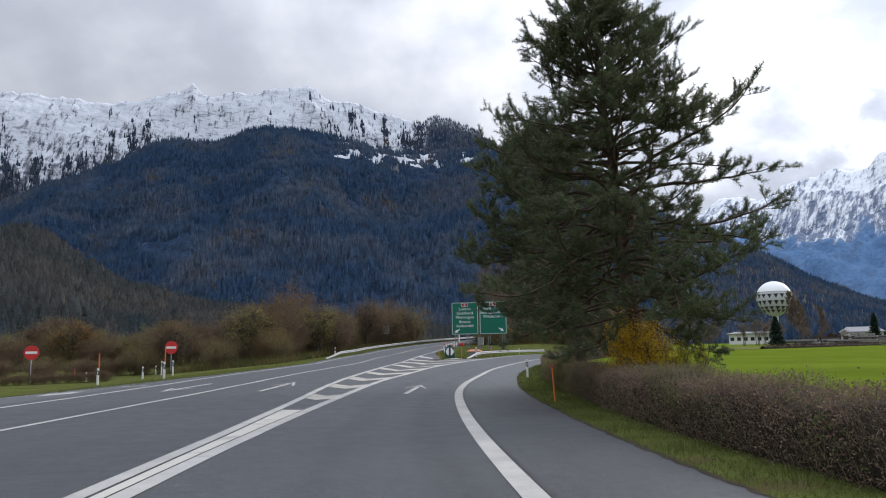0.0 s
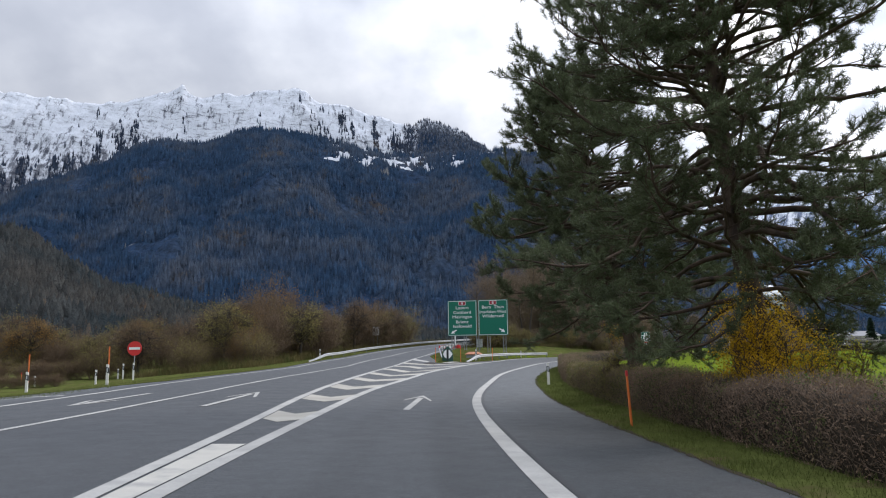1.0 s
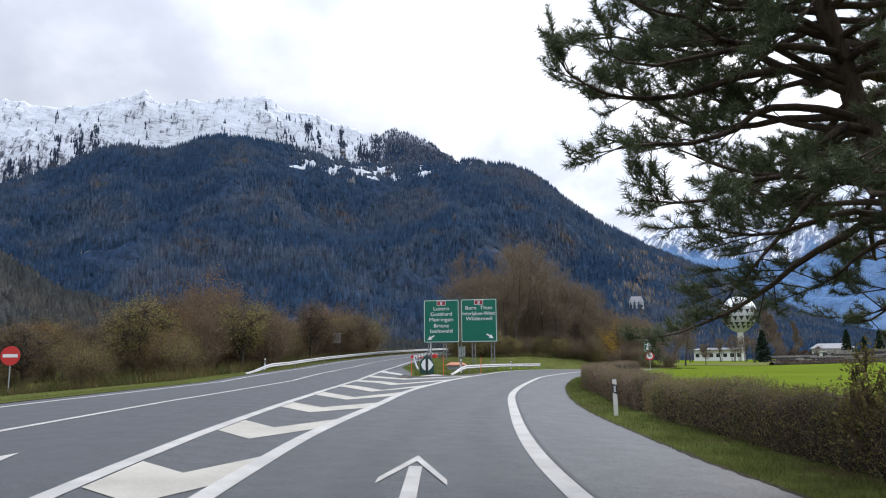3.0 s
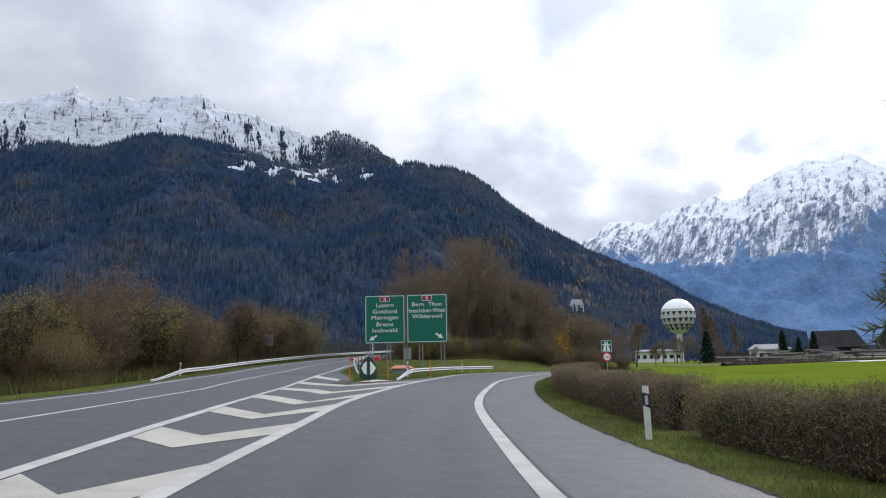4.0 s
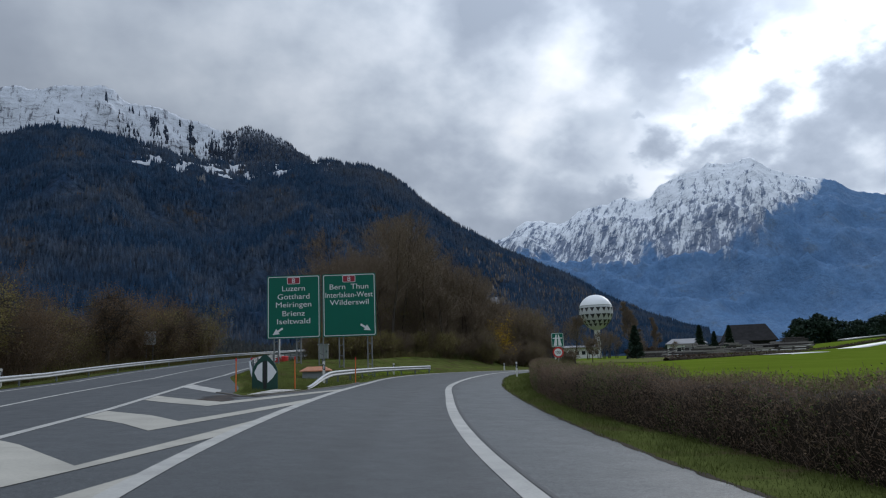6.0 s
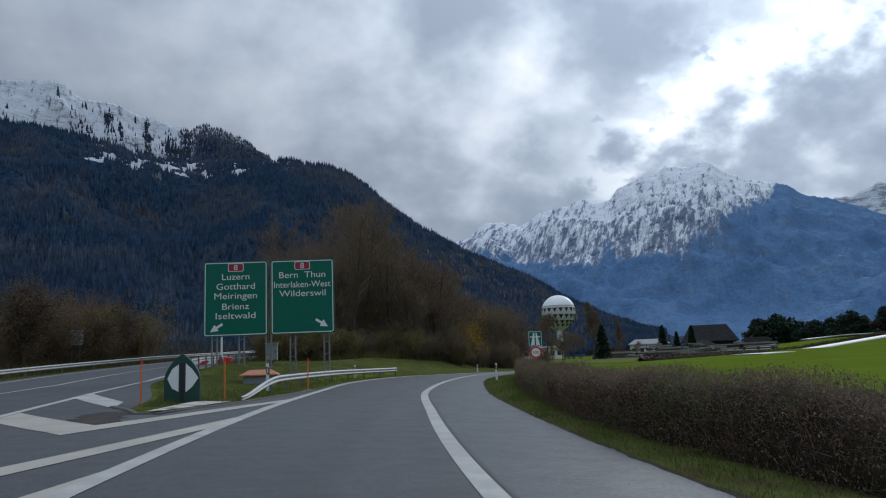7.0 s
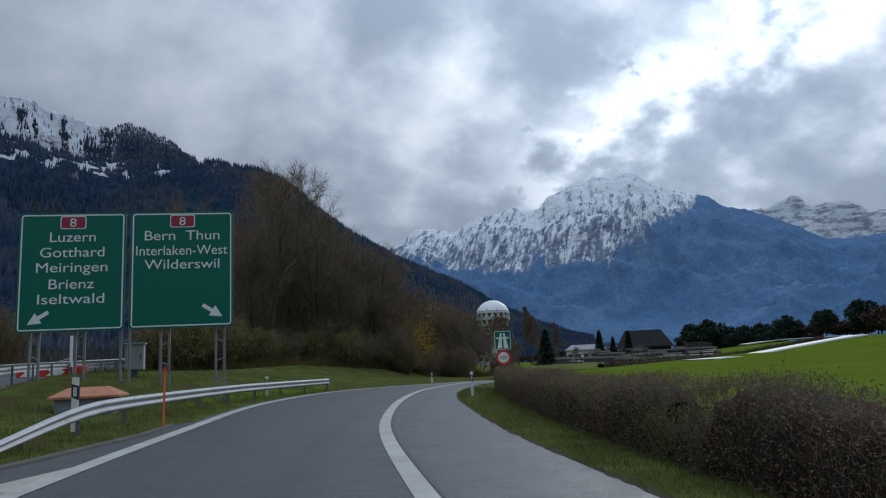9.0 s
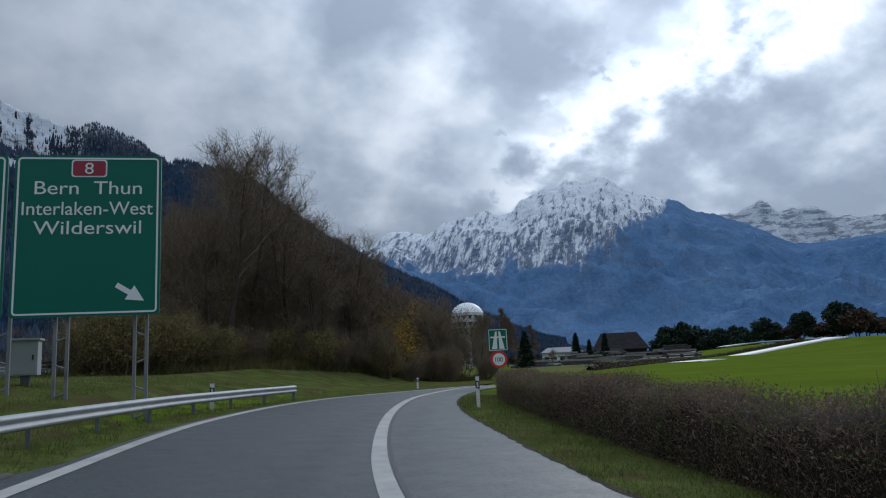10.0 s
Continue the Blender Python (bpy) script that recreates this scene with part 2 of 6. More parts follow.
M = {
    "asphalt": asphalt("asphalt", (0.035, 0.039, 0.0415)),
    "asphalt_dark": asphalt("asphalt_dark", (0.0275, 0.031, 0.034)),
    "tar": mat("tar_seam", (0.030, 0.031, 0.033), 0.6, 0.3, 2.0, 20, 0.3, 0.004),
    "asphalt_pale": asphalt("asphalt_pale", (0.048, 0.053, 0.055)),
    "verge": mat("verge_turf", (0.078, 0.090, 0.026), 1.0, 0.45, 1.1, 14.0, 0.9, 0.04, dark=(0.085, 0.065, 0.035), dark_at=0.54, spec=0.0),
    "paint": mat("road_paint", (0.35, 0.34, 0.315), 0.7, 0.22, 1.6, 24, 0.4, 0.004, dark=(0.30, 0.293, 0.275), dark_at=0.56),
    "paint_pale": mat("pale_chevron_paint", (0.335, 0.315, 0.268), 0.7, 0.20, 0.9, 24, 0.4, 0.004, dark=(0.27, 0.255, 0.22), dark_at=0.58),
    "paint_cream": mat("cream_paint", (0.44, 0.42, 0.37), 0.7, 0.12, 1.5, 60, 0.3, 0.003, dark=(0.30, 0.29, 0.27), dark_at=0.56),
    "grass": mat("grass", (0.098, 0.134, 0.015), 1.0, 0.22, 0.10, 5.0, 0.25, 0.03, dark=(0.17, 0.17, 0.04), dark_at=0.62, spec=0.0),
    "meadow_dull": mat("dull_meadow", (0.115, 0.125, 0.040), 1.0, 0.3, 0.08, 4.0, 0.8, 0.05, dark=(0.14, 0.125, 0.06), dark_at=0.56, spec=0.0),
    "blade": mat("grass_blades", (0.102, 0.122, 0.032), 0.8, 0.35, 0.8, 9.0, 0, dark=(0.18, 0.15, 0.07), dark_at=0.60, spec=0.15, per_island=0.5, trans=0.3),
    "soil": mat("soil_edge", (0.045, 0.036, 0.026), 0.95, 0.3, 2.0, 30, 0.8, 0.02, spec=0.1),
    "concrete": mat("concrete", (0.38, 0.37, 0.35), 0.85, 0.18, 1.5, 40, 0.5, 0.006, dark=(0.2, 0.19, 0.18), dark_at=0.58),
    "kerb_stone": mat("kerb_stone", (0.085, 0.078, 0.068), 0.9, 0.35, 2.5, 30, 0.6, 0.01, dark=(0.07, 0.062, 0.052), dark_at=0.52),
    "apron": mat("broken_concrete", (0.40, 0.385, 0.35), 0.9, 0.3, 2.0, 18, 0.7, 0.02, dark=(0.14, 0.13, 0.10), dark_at=0.54),
    "smear": mat("washed_soil", (0.060, 0.050, 0.044), 0.95, 0.4, 2.2, 20, 0.6, 0.01, dark=(0.046, 0.047, 0.050), dark_at=0.5, spec=0.1),
    "zinc": mat("galvanised_steel", (0.40, 0.41, 0.42), 0.62, 0.16, 2.0, 30, 0.1, 0.002, metal=0.25, dark=(0.27, 0.275, 0.28), dark_at=0.6),
    "zinc_post": mat("weathered_steel_posts", (0.20, 0.21, 0.215), 0.65, 0.2, 2.0, 30, 0.1, 0.002, metal=0.2, dark=(0.12, 0.125, 0.13), dark_at=0.58),
    "zinc_dark": mat("dull_steel", (0.16, 0.18, 0.20), 0.6, 0.2, 3.0, 40, 0.1, 0.002, metal=0.5),
    "green": mat("sign_green", (0.0, 0.135, 0.088), 0.42, 0.06, 0.8, 20, 0.0, spec=0.4),
    "green_dark": mat("dark_green_shell", (0.012, 0.06, 0.045), 0.4, 0.15, 2, 30, 0.05),
    "white": mat("sign_white", (0.80, 0.81, 0.82), 0.45, 0.05, 2, 30, 0.0),
    "red": mat("sign_red", (0.60, 0.03, 0.03), 0.45, 0.06, 2, 30, 0.0),
    "red_dark": mat("badge_red", (0.30, 0.02, 0.04), 0.45, 0.06, 2, 30, 0.0),
    "orange": mat("orange_plastic", (0.72, 0.17, 0.03), 0.5, 0.12, 4, 40, 0.05, dark=(0.5, 0.13, 0.04)),
    "orange_faded": mat("faded_orange_plastic", (0.42, 0.17, 0.085), 0.6, 0.2, 4, 40, 0.05, dark=(0.30, 0.13, 0.08)),
    "black": mat("black_plastic", (0.02, 0.02, 0.022), 0.5, 0.2, 4, 40, 0.05),
    "cream": mat("post_white", (0.72, 0.71, 0.67), 0.5, 0.10, 5, 40, 0.05, dark=(0.42, 0.40, 0.36), dark_at=0.64),
    "reflector": mat("reflector_silver", (0.55, 0.56, 0.58), 0.25, 0.1, 9, 60, 0.0),
    "grey_box": mat("grey_cabinet", (0.42, 0.44, 0.45), 0.5, 0.08, 2, 30, 0.05),
    "grey_bin": mat("bin_grey", (0.25, 0.27, 0.28), 0.6, 0.1, 2, 30, 0.1),
    "bark": mat("pine_bark", (0.095, 0.07, 0.052), 0.95, 0.35, 5, 30, 1.0, 0.03, dark=(0.05, 0.04, 0.035), dark_at=0.55, spec=0.1, stretch=(1, 1, 0.25)),
    "needles": mat("pine_needles", (0.105, 0.128, 0.062), 0.6, 0.40, 0.7, 5, 0, dark=(0.08, 0.09, 0.045), spec=0.3, per_island=0.6, trans=0.25),
    "needles_dark": mat("fir_needles", (0.022, 0.040, 0.026), 0.7, 0.4, 0.5, 4, 0, spec=0.2, per_island=0.4),
    "twig": mat("twigs", (0.140, 0.102, 0.072), 0.95, 0.35, 1.0, 20, 0, spec=0.1, per_island=0.5),
    "twig_hedge": mat("hedge_twigs", (0.190, 0.140, 0.105), 0.95, 0.35, 1.0, 20, 0, spec=0.1, per_island=0.6),
    "twig_dark": mat("tree_twigs", (0.180, 0.138, 0.098), 0.95, 0.35, 1.0, 20, 0, spec=0.1, per_island=0.5),
    "twig_grey": mat("grey_bark", (0.066, 0.056, 0.047), 0.95, 0.3, 3.0, 20, 0.6, 0.02, spec=0.1),
    "leaf_brown": mat("withered_leaves", (0.150, 0.102, 0.060), 0.85, 0.45, 0.8, 8, 0, dark=(0.12, 0.11, 0.04), dark_at=0.58, spec=0.2, per_island=0.7, trans=0.3),
    "leaf_olive": mat("olive_leaves", (0.22, 0.19, 0.07), 0.85, 0.45, 0.8, 8, 0, dark=(0.15, 0.10, 0.045), dark_at=0.6, spec=0.2, per_island=0.7, trans=0.3),
    "leaf_orange": mat("orange_leaves", (0.24, 0.140, 0.045), 0.85, 0.4, 0.8, 8, 0, dark=(0.2, 0.12, 0.04), dark_at=0.6, spec=0.2, per_island=0.6, trans=0.35),
    "leaf_yellow": mat("yellow_leaves", (0.66, 0.42, 0.03), 0.8, 0.4, 1.5, 9, 0, dark=(0.33, 0.22, 0.03), dark_at=0.6, spec=0.2, per_island=0.6, trans=0.4),
    "weeds": mat("undergrowth_weeds", (0.13, 0.11, 0.045), 0.9, 0.45, 0.5, 6.0, 0, dark=(0.08, 0.09, 0.03), dark_at=0.5, spec=0.1, per_island=0.6, trans=0.2),
    "leaf_lime": mat("lime_leaves", (0.36, 0.33, 0.04), 0.8, 0.4, 1.5, 9, 0, dark=(0.16, 0.19, 0.04), dark_at=0.58, spec=0.2, per_island=0.6, trans=0.4),
    "leaf_russet": mat("russet_leaves", (0.085, 0.055, 0.042), 0.85, 0.4, 0.5, 4, 0, dark=(0.05, 0.045, 0.03), spec=0.2, per_island=0.5),
    "leaf_green": mat("green_leaves", (0.095, 0.130, 0.038), 0.85, 0.45, 0.9, 9, 0, dark=(0.17, 0.15, 0.06), dark_at=0.6, spec=0.2, per_island=0.7, trans=0.3),
    "leaf_hedge": mat("hedge_leaves", (0.205, 0.142, 0.095), 0.85, 0.55, 0.5, 9, 0, dark=(0.14, 0.145, 0.055), dark_at=0.52, spec=0.2, per_island=0.8, trans=0.25),
    # tone made very dark to stand for the shade between a hedge's twigs
    "hedge_core": mat("hedge_shaded_core", (0.045, 0.036, 0.027), 0.95, 0.5, 4.0, 30, 1.0, 0.05, spec=0.05),
    "wall_white": mat("white_render", (0.70, 0.70, 0.68), 0.85, 0.08, 0.3, 4, 0.2),
    "roof_dark": mat("dark_roof", (0.030, 0.029, 0.030), 0.95, 0.3, 0.5, 4, 0.3, spec=0.05),
    "roof_grey": mat("grey_roof", (0.22, 0.22, 0.23), 0.7, 0.1, 0.3, 4, 0.2),
    "timber_pale": mat("fresh_timber", (0.22, 0.205, 0.185), 0.9, 0.2, 0.4, 4, 0.4, per_object=0.4),
    "gravel": mat("yard_gravel", (0.17, 0.17, 0.155), 0.95, 0.2, 0.1, 3, 0.4, dark=(0.11, 0.12, 0.07), dark_at=0.55),
    "timber": mat("stacked_timber", (0.060, 0.052, 0.048), 0.9, 0.3, 0.4, 4, 0.4, per_object=0.6),
    "glass": mat("dark_window_glass", (0.02, 0.025, 0.03), 0.12, 0.1, 1, 4, 0),
    "globe": mat("globe_white", (0.78, 0.79, 0.80), 0.5, 0.06, 0.1, 2, 0.0),
    "globe_grey": mat("globe_lattice_grey", (0.50, 0.51, 0.52), 0.6, 0.12, 0.3, 2, 0.0),
    "globe_dark": mat("globe_openings", (0.04, 0.04, 0.045), 0.5, 0.1, 0.1, 2, 0.0),
    "far_road": mat("pale_concrete_road", (0.45, 0.45, 0.45), 0.6, 0.08, 0.05, 2, 0.1),
}


def mountain_mat(name, forest, forest2, snow_low, snow_high, rock, gully=1.0, autumn=(0.055, 0.048, 0.046), band=0.85, facing=0.0, bump=0.7, grain=1.0, ribbed=0.85, island=0.0, bandscale=1.0, lean=0.0, squash=1.0, snow_tone=(0.68, 0.71, 0.76), outcrop=None, wooded=0.13, rib=0.030, strata=0.49):
    """Forest below, snow with dark rock bands and scattered trees above the snow line."""
    m = bpy.data.materials.new(name)
    m.use_nodes = True
    nt = m.node_tree
    N, L = nt.nodes.new, nt.links.new
    p = nt.nodes["Principled BSDF"]
    p.inputs["Roughness"].default_value, p.inputs["Specular IOR Level"].default_value = 0.95, 0.05
    geo = N("ShaderNodeNewGeometry")
    sep = N("ShaderNodeSeparateXYZ")
    L(geo.outputs["Position"], sep.inputs[0])

    turn = N("ShaderNodeMapping")
    turn.inputs["Rotation"].default_value = (0, 0, radians(facing))
    L(geo.outputs["Position"], turn.inputs["Vector"])

    def tex(s, det, rough=0.6, stretch=None, lean=0.0):
        n = N("ShaderNodeTexNoise")
        n.inputs["Scale"].default_value, n.inputs["Detail"].default_value, n.inputs["Roughness"].default_value = s, det, rough
        mp = N("ShaderNodeMapping")
        mp.inputs["Scale"].default_value = stretch or (1, 1, 1)
        tip = N("ShaderNodeMapping")
        tip.inputs["Rotation"].default_value = (0, radians(lean), 0)
        L(turn.outputs[0], tip.inputs["Vector"]), L(tip.outputs[0], mp.inputs["Vector"]), L(mp.outputs[0], n.inputs["Vector"])
        return n.outputs["Fac"]

    def ranged(v, a, b, c=0.0, d=1.0):
        n = N("ShaderNodeMapRange")
        n.inputs["From Min"].default_value, n.inputs["From Max"].default_value = a, b
        n.inputs["To Min"].default_value, n.inputs["To Max"].default_value = c, d
        L(v, n.inputs["Value"])
        return n.outputs[0]

    def mixed(f, a, b):
        n = N("ShaderNodeMix")
        n.data_type = "RGBA"
        L(f, n.inputs["Factor"])
        for k, v in (("A", a), ("B", b)):
            if isinstance(v, tuple):
                n.inputs[k].default_value = (*v, 1)
            else:
                L(v, n.inputs[k])
        return n.outputs["Result"]

    def op(kind, a, b):
        n = N("ShaderNodeMath")
        n.operation = kind
        for k, v in ((0, a), (1, b)):
            if isinstance(v, (int, float)):
                n.inputs[k].default_value = v
            else:
                L(v, n.inputs[k])
        return n.outputs[0]

    wood = mixed(ranged(tex(0.0045, 8, 0.7), 0.45, 0.62), forest, forest2)
    wood = mixed(ranged(tex(0.009, 9, 0.75), 0.585, 0.64), wood, autumn)
    if outcrop:
        wood = mixed(ranged(tex(0.011, 7, 0.7, (1, 1, 0.6)), 0.665, 0.70), wood, outcrop)
    speck = ranged(tex(0.075, 5, 0.75, (1, 0.6, 0.65)), 0.3, 0.72, 1 - 0.65 * grain, 1 + 0.7 * grain)
    if island:
        speck = op("MULTIPLY", speck, ranged(geo.outputs["Random Per Island"], 0.0, 1.0, 1 - island, 1 + island))
    wsc = N("ShaderNodeVectorMath")
    wsc.operation = "SCALE"
    L(wood, wsc.inputs[0]), L(speck, wsc.inputs["Scale"])
    lift = N("ShaderNodeAttribute")
    lift.attribute_name = "snow_lift"
    # snow line wavers with relief, and is set higher or lower place by place
    height = op("ADD", sep.outputs["Z"], op("MULTIPLY", op("SUBTRACT", tex(0.008, 6, 0.65, (1, 0.3, 0.3)), 0.5), 330.0 * gully))
    height = op("SUBTRACT", height, lift.outputs["Fac"])
    snowy = ranged(height, snow_low, snow_high)
    over = ranged(sep.outputs["Z"], snow_low, snow_low + 520.0, wooded, -0.02)
    ribs = ranged(op("ADD", tex(rib, 8, 0.78, (1, 0.16, 0.22), -0.9 * lean), over), 0.525, 0.60)
    bands = ranged(tex(0.012 * bandscale, 9, 0.72, (0.45 + 0.3 * (1 - squash), 0.45 + 0.3 * (1 - squash), 2.4 * squash), lean), strata, strata + 0.05)
    sepn = N("ShaderNodeSeparateXYZ")
    L(geo.outputs["Normal"], sepn.inputs[0])
    steep = ranged(sepn.outputs["Z"], 0.50, 0.74, 1.0, 0.0)
    bare = op("MINIMUM", op("ADD", op("MULTIPLY", bands, op("ADD", op("MULTIPLY", steep, band), 0.08)), op("MULTIPLY", ribs, ribbed)), 1.0)
    snow = mixed(bare, snow_tone, rock)
    col = mixed(snowy, wsc.outputs[0], snow)
    L(col, p.inputs["Base Color"])
    bp = N("ShaderNodeBump")
    bp.inputs["Strength"].default_value, bp.inputs["Distance"].default_value = bump, 25.0
    L(tex(0.03, 7, 0.7), bp.inputs["Height"]), L(bp.outputs[0], p.inputs["Normal"])
    return m


# ---- builders ----
def link_mesh(name, me, material, parent=None, label=""):
    if material:
        me.materials.append(material)
    ob = new(name, me)
    ob.parent = parent
    if label:
        tagged(ob, label)
    return ob


def part(name, bm, material, parent=None, label="", smooth=False):
    """Links a bmesh as one mesh object under a thing or a part."""
    me = bpy.data.meshes.new(name)
    bm.normal_update()
    bm.to_mesh(me)
    bm.free()
    if smooth:
        me.polygons.foreach_set("use_smooth", [True] * len(me.polygons))
    return link_mesh(name, me, material, parent, label)


def np_mesh(name, V, F, smooth=False):
    """A mesh from arrays of vertices and equal-sided faces."""
    V, F = np.asarray(V, np.float32), np.asarray(F, np.int32)
    me = bpy.data.meshes.new(name)
    n, k = F.shape
    me.vertices.add(len(V)), me.loops.add(n * k), me.polygons.add(n)
    me.vertices.foreach_set("co", V.ravel())
    me.loops.foreach_set("vertex_index", F.ravel())
    me.polygons.foreach_set("loop_start", np.arange(0, n * k, k, dtype=np.int32))
    me.polygons.foreach_set("loop_total", np.full(n, k, np.int32))
    if smooth:
        me.polygons.foreach_set("use_smooth", np.ones(n, bool))
    me.update(calc_edges=True)
    me.validate()
    return me


def thing(name, at, label, category, group="", rz=0.0, kind=""):
    e = new(name)
    e.matrix_world = pose(*at, 0, 0, rz)
    return tagged(e, label, category, group, kind)


def box(bm, x0, y0, z0, x1, y1, z1, bevel=0.0):
    r = bmesh.ops.create_cube(bm, size=1.0, matrix=Matrix.Translation(((x0 + x1) / 2, (y0 + y1) / 2, (z0 + z1) / 2)) @ Matrix.Diagonal((x1 - x0, y1 - y0, z1 - z0, 1)))
    if bevel:
        es = {e for v in r["verts"] for e in v.link_edges}
        bmesh.ops.bevel(bm, geom=list(es), offset=bevel, segments=2, affect="EDGES", profile=0.6)


def rod(bm, a, b, r0, r1=None, n=8):
    a, b = Vector(a), Vector(b)
    d = b - a
    q = d.to_track_quat("Z", "Y").to_matrix().to_4x4()
    bmesh.ops.create_cone(bm, cap_ends=True, segments=n, radius1=r0, radius2=r0 if r1 is None else r1, depth=d.length, matrix=Matrix.Translation((a + b) / 2) @ q)


def plate(bm, pts, y0, y1):
    """A flat outline in x, z given thickness along y."""
    f = [bm.verts.new((x, y0, z)) for x, z in pts]
    g = [bm.verts.new((x, y1, z)) for x, z in pts]
    bm.faces.new(f), bm.faces.new(g[::-1])
    n = len(pts)
    for k in range(n):
        bm.faces.new((f[k], g[k], g[(k + 1) % n], f[(k + 1) % n]))


def disc_pts(cx, cz, r, n=32):
    return [(cx + r * math.cos(2 * math.pi * k / n), cz + r * math.sin(2 * math.pi * k / n)) for k in range(n)]


def rounded_pts(x0, z0, x1, z1, r, n=4):
    out = []
    for cx, cz, a in ((x1 - r, z1 - r, 0), (x0 + r, z1 - r, 90), (x0 + r, z0 + r, 180), (x1 - r, z0 + r, 270)):
        out += [(cx + r * math.cos(radians(a + 90 * k / n)), cz + r * math.sin(radians(a + 90 * k / n))) for k in range(n + 1)]
    return out


def frame_ring(bm, x0, z0, x1, z1, r, w, y0, y1):
    a, b = rounded_pts(x0, z0, x1, z1, r), rounded_pts(x0 + w, z0 + w, x1 - w, z1 - w, max(r - w, 0.01))
    rows = [[bm.verts.new((x, y, z)) for x, z in p] for p, y in ((a, y0), (b, y0), (b, y1), (a, y1))]
    n = len(a)
    for i in range(4):
        p, q = rows[i], rows[(i + 1) % 4]
        for k in range(n):
            bm.faces.new((p[k], p[(k + 1) % n], q[(k + 1) % n], q[k]))


def lettering(name, text, width, height, material, parent, x, y, z, label=""):
    """Letters of the built-in font, fitted to a width and cap height, facing -y."""
    cu = bpy.data.curves.new(name, "FONT")
    cu.body, cu.extrude = text, 0.004
    tmp = bpy.data.objects.new(name, cu)
    scene.collection.objects.link(tmp)
    dg = bpy.context.evaluated_depsgraph_get()
    me = bpy.data.meshes.new_from_object(tmp.evaluated_get(dg))
    bpy.data.objects.remove(tmp)
    co = np.empty(len(me.vertices) * 3)
    me.vertices.foreach_get("co", co)
    co = co.reshape(-1, 3)
    lo, hi = co.min(0), co.max(0)
    u = (co[:, 0] - (lo[0] + hi[0]) / 2) * (width / (hi[0] - lo[0]))
    v = co[:, 1] * (height / 0.70) - height / 2
    out = np.stack([u, -co[:, 2] * 1.0, v], 1)
    me.vertices.foreach_set("co", out.ravel())
    me.update()
    me.materials.clear()
    ob = link_mesh(name, me, material, parent, label)
    ob.location = (x, y, z)
    return ob


def sweep(profile, pts, closed=True):
    """A profile of (side, up) carried along points; returns vertices and quads."""
    V, F, n = [], [], len(profile)
    for k, p in enumerate(pts):
        a, b = Vector(pts[max(k - 1, 0)]), Vector(pts[min(k + 1, len(pts) - 1)])
        d = b - a
        s = Vector((d.y, -d.x, 0)).normalized()
        V += [Vector(p) + s * u + Vector((0, 0, w)) for u, w in profile]
    for k in range(len(pts) - 1):
        for j in range(n if closed else n - 1):
            a, b = k * n + j, k * n + (j + 1) % n
            F.append((a, b, b + n, a + n))
    return V, F


# ---- the lie of the land ----
def lerp(table, v):
    if v <= table[0][0]:
        return table[0][1]
    for (a, p), (b, q) in zip(table, table[1:]):
        if v <= b:
            return p + (q - p) * (v - a) / (b - a)
    return table[-1][1]


def curve(table):
    """A smooth function through (y, x) knots (monotone steps, Catmull-Rom), with straight ends."""
    ys, xs = [float(a) for a, _ in table], [float(b) for _, b in table]
    n = len(ys)
    ms = [(xs[min(k + 1, n - 1)] - xs[max(k - 1, 0)]) / (ys[min(k + 1, n - 1)] - ys[max(k - 1, 0)]) for k in range(n)]

    def f(y):
        if y <= ys[0]:
            return xs[0] + ms[0] * (y - ys[0])
        if y >= ys[-1]:
            return xs[-1] + ms[-1] * (y - ys[-1])
        k = 0
        while ys[k + 1] < y:
            k += 1
        h = ys[k + 1] - ys[k]
        u = (y - ys[k]) / h
        return ((2 * u**3 - 3 * u**2 + 1) * xs[k] + (u**3 - 2 * u**2 + u) * h * ms[k] + (3 * u**2 - 2 * u**3) * xs[k + 1] + (u**3 - u**2) * h * ms[k + 1])

    return f


def smooth(a, b, v):
    u = min(1.0, max(0.0, (v - a) / (b - a)))
    return u * u * (3 - 2 * u)


drive = curve([(-40, 1.5), (-20, 1.0), (0, 0.4), (8, 0.15), (15, 0.25), (22.9, 0.68), (29.7, 1.49), (36, 2.45), (42.5, 3.74), (48.7, 5.4), (54.9, 7.26), (61, 9.36), (70, 12.75), (76, 15.5), (82, 18.7), (90, 23.6), (100, 31), (112, 41)])
crown = [(-40, 0.2), (-1.7, -0.19), (5.5, -0.29), (12.6, -0.36), (22.9, -0.45), (30, -0.48), (42.5, -0.43), (54.9, -0.35), (64.2, -0.28), (80, -0.2), (100, -0.15)]
banking = [(-10, 0.0), (12, 0.01), (24, 0.04), (32, 0.06), (40, 0.07), (90, 0.07)]
# line curves of the carriageways, x for a given y
L2 = curve([(-40, -10.3), (0, -8.45), (27.6, -6.2), (48, -4.0), (70, -1.4), (93, 3.2), (120, 13), (145, 25)])
HL = curve([(-40, -3.3), (6, -2.95), (18, -2.75), (31, -2.35), (48, -0.5), (67.6, 1.9), (93.4, 6.9), (120, 17), (145, 29)])
HR = curve([(-40, -3.0), (6, -2.47), (16, -2.02), (31, -0.68), (41, 1.06), (50.3, 2.92), (61.6, 6.15), (73.3, 10.28), (82.8, 14.36), (92, 20.66), (102, 32)])
RW = curve([(-40, 1.9), (6.4, 1.73), (18.7, 2.13), (30, 3.15), (42, 5.35), (51.4, 7.47), (62.7, 10.91), (75.5, 15.5), (90.4, 23.3), (99.6, 30.5), (104, 35.3)])
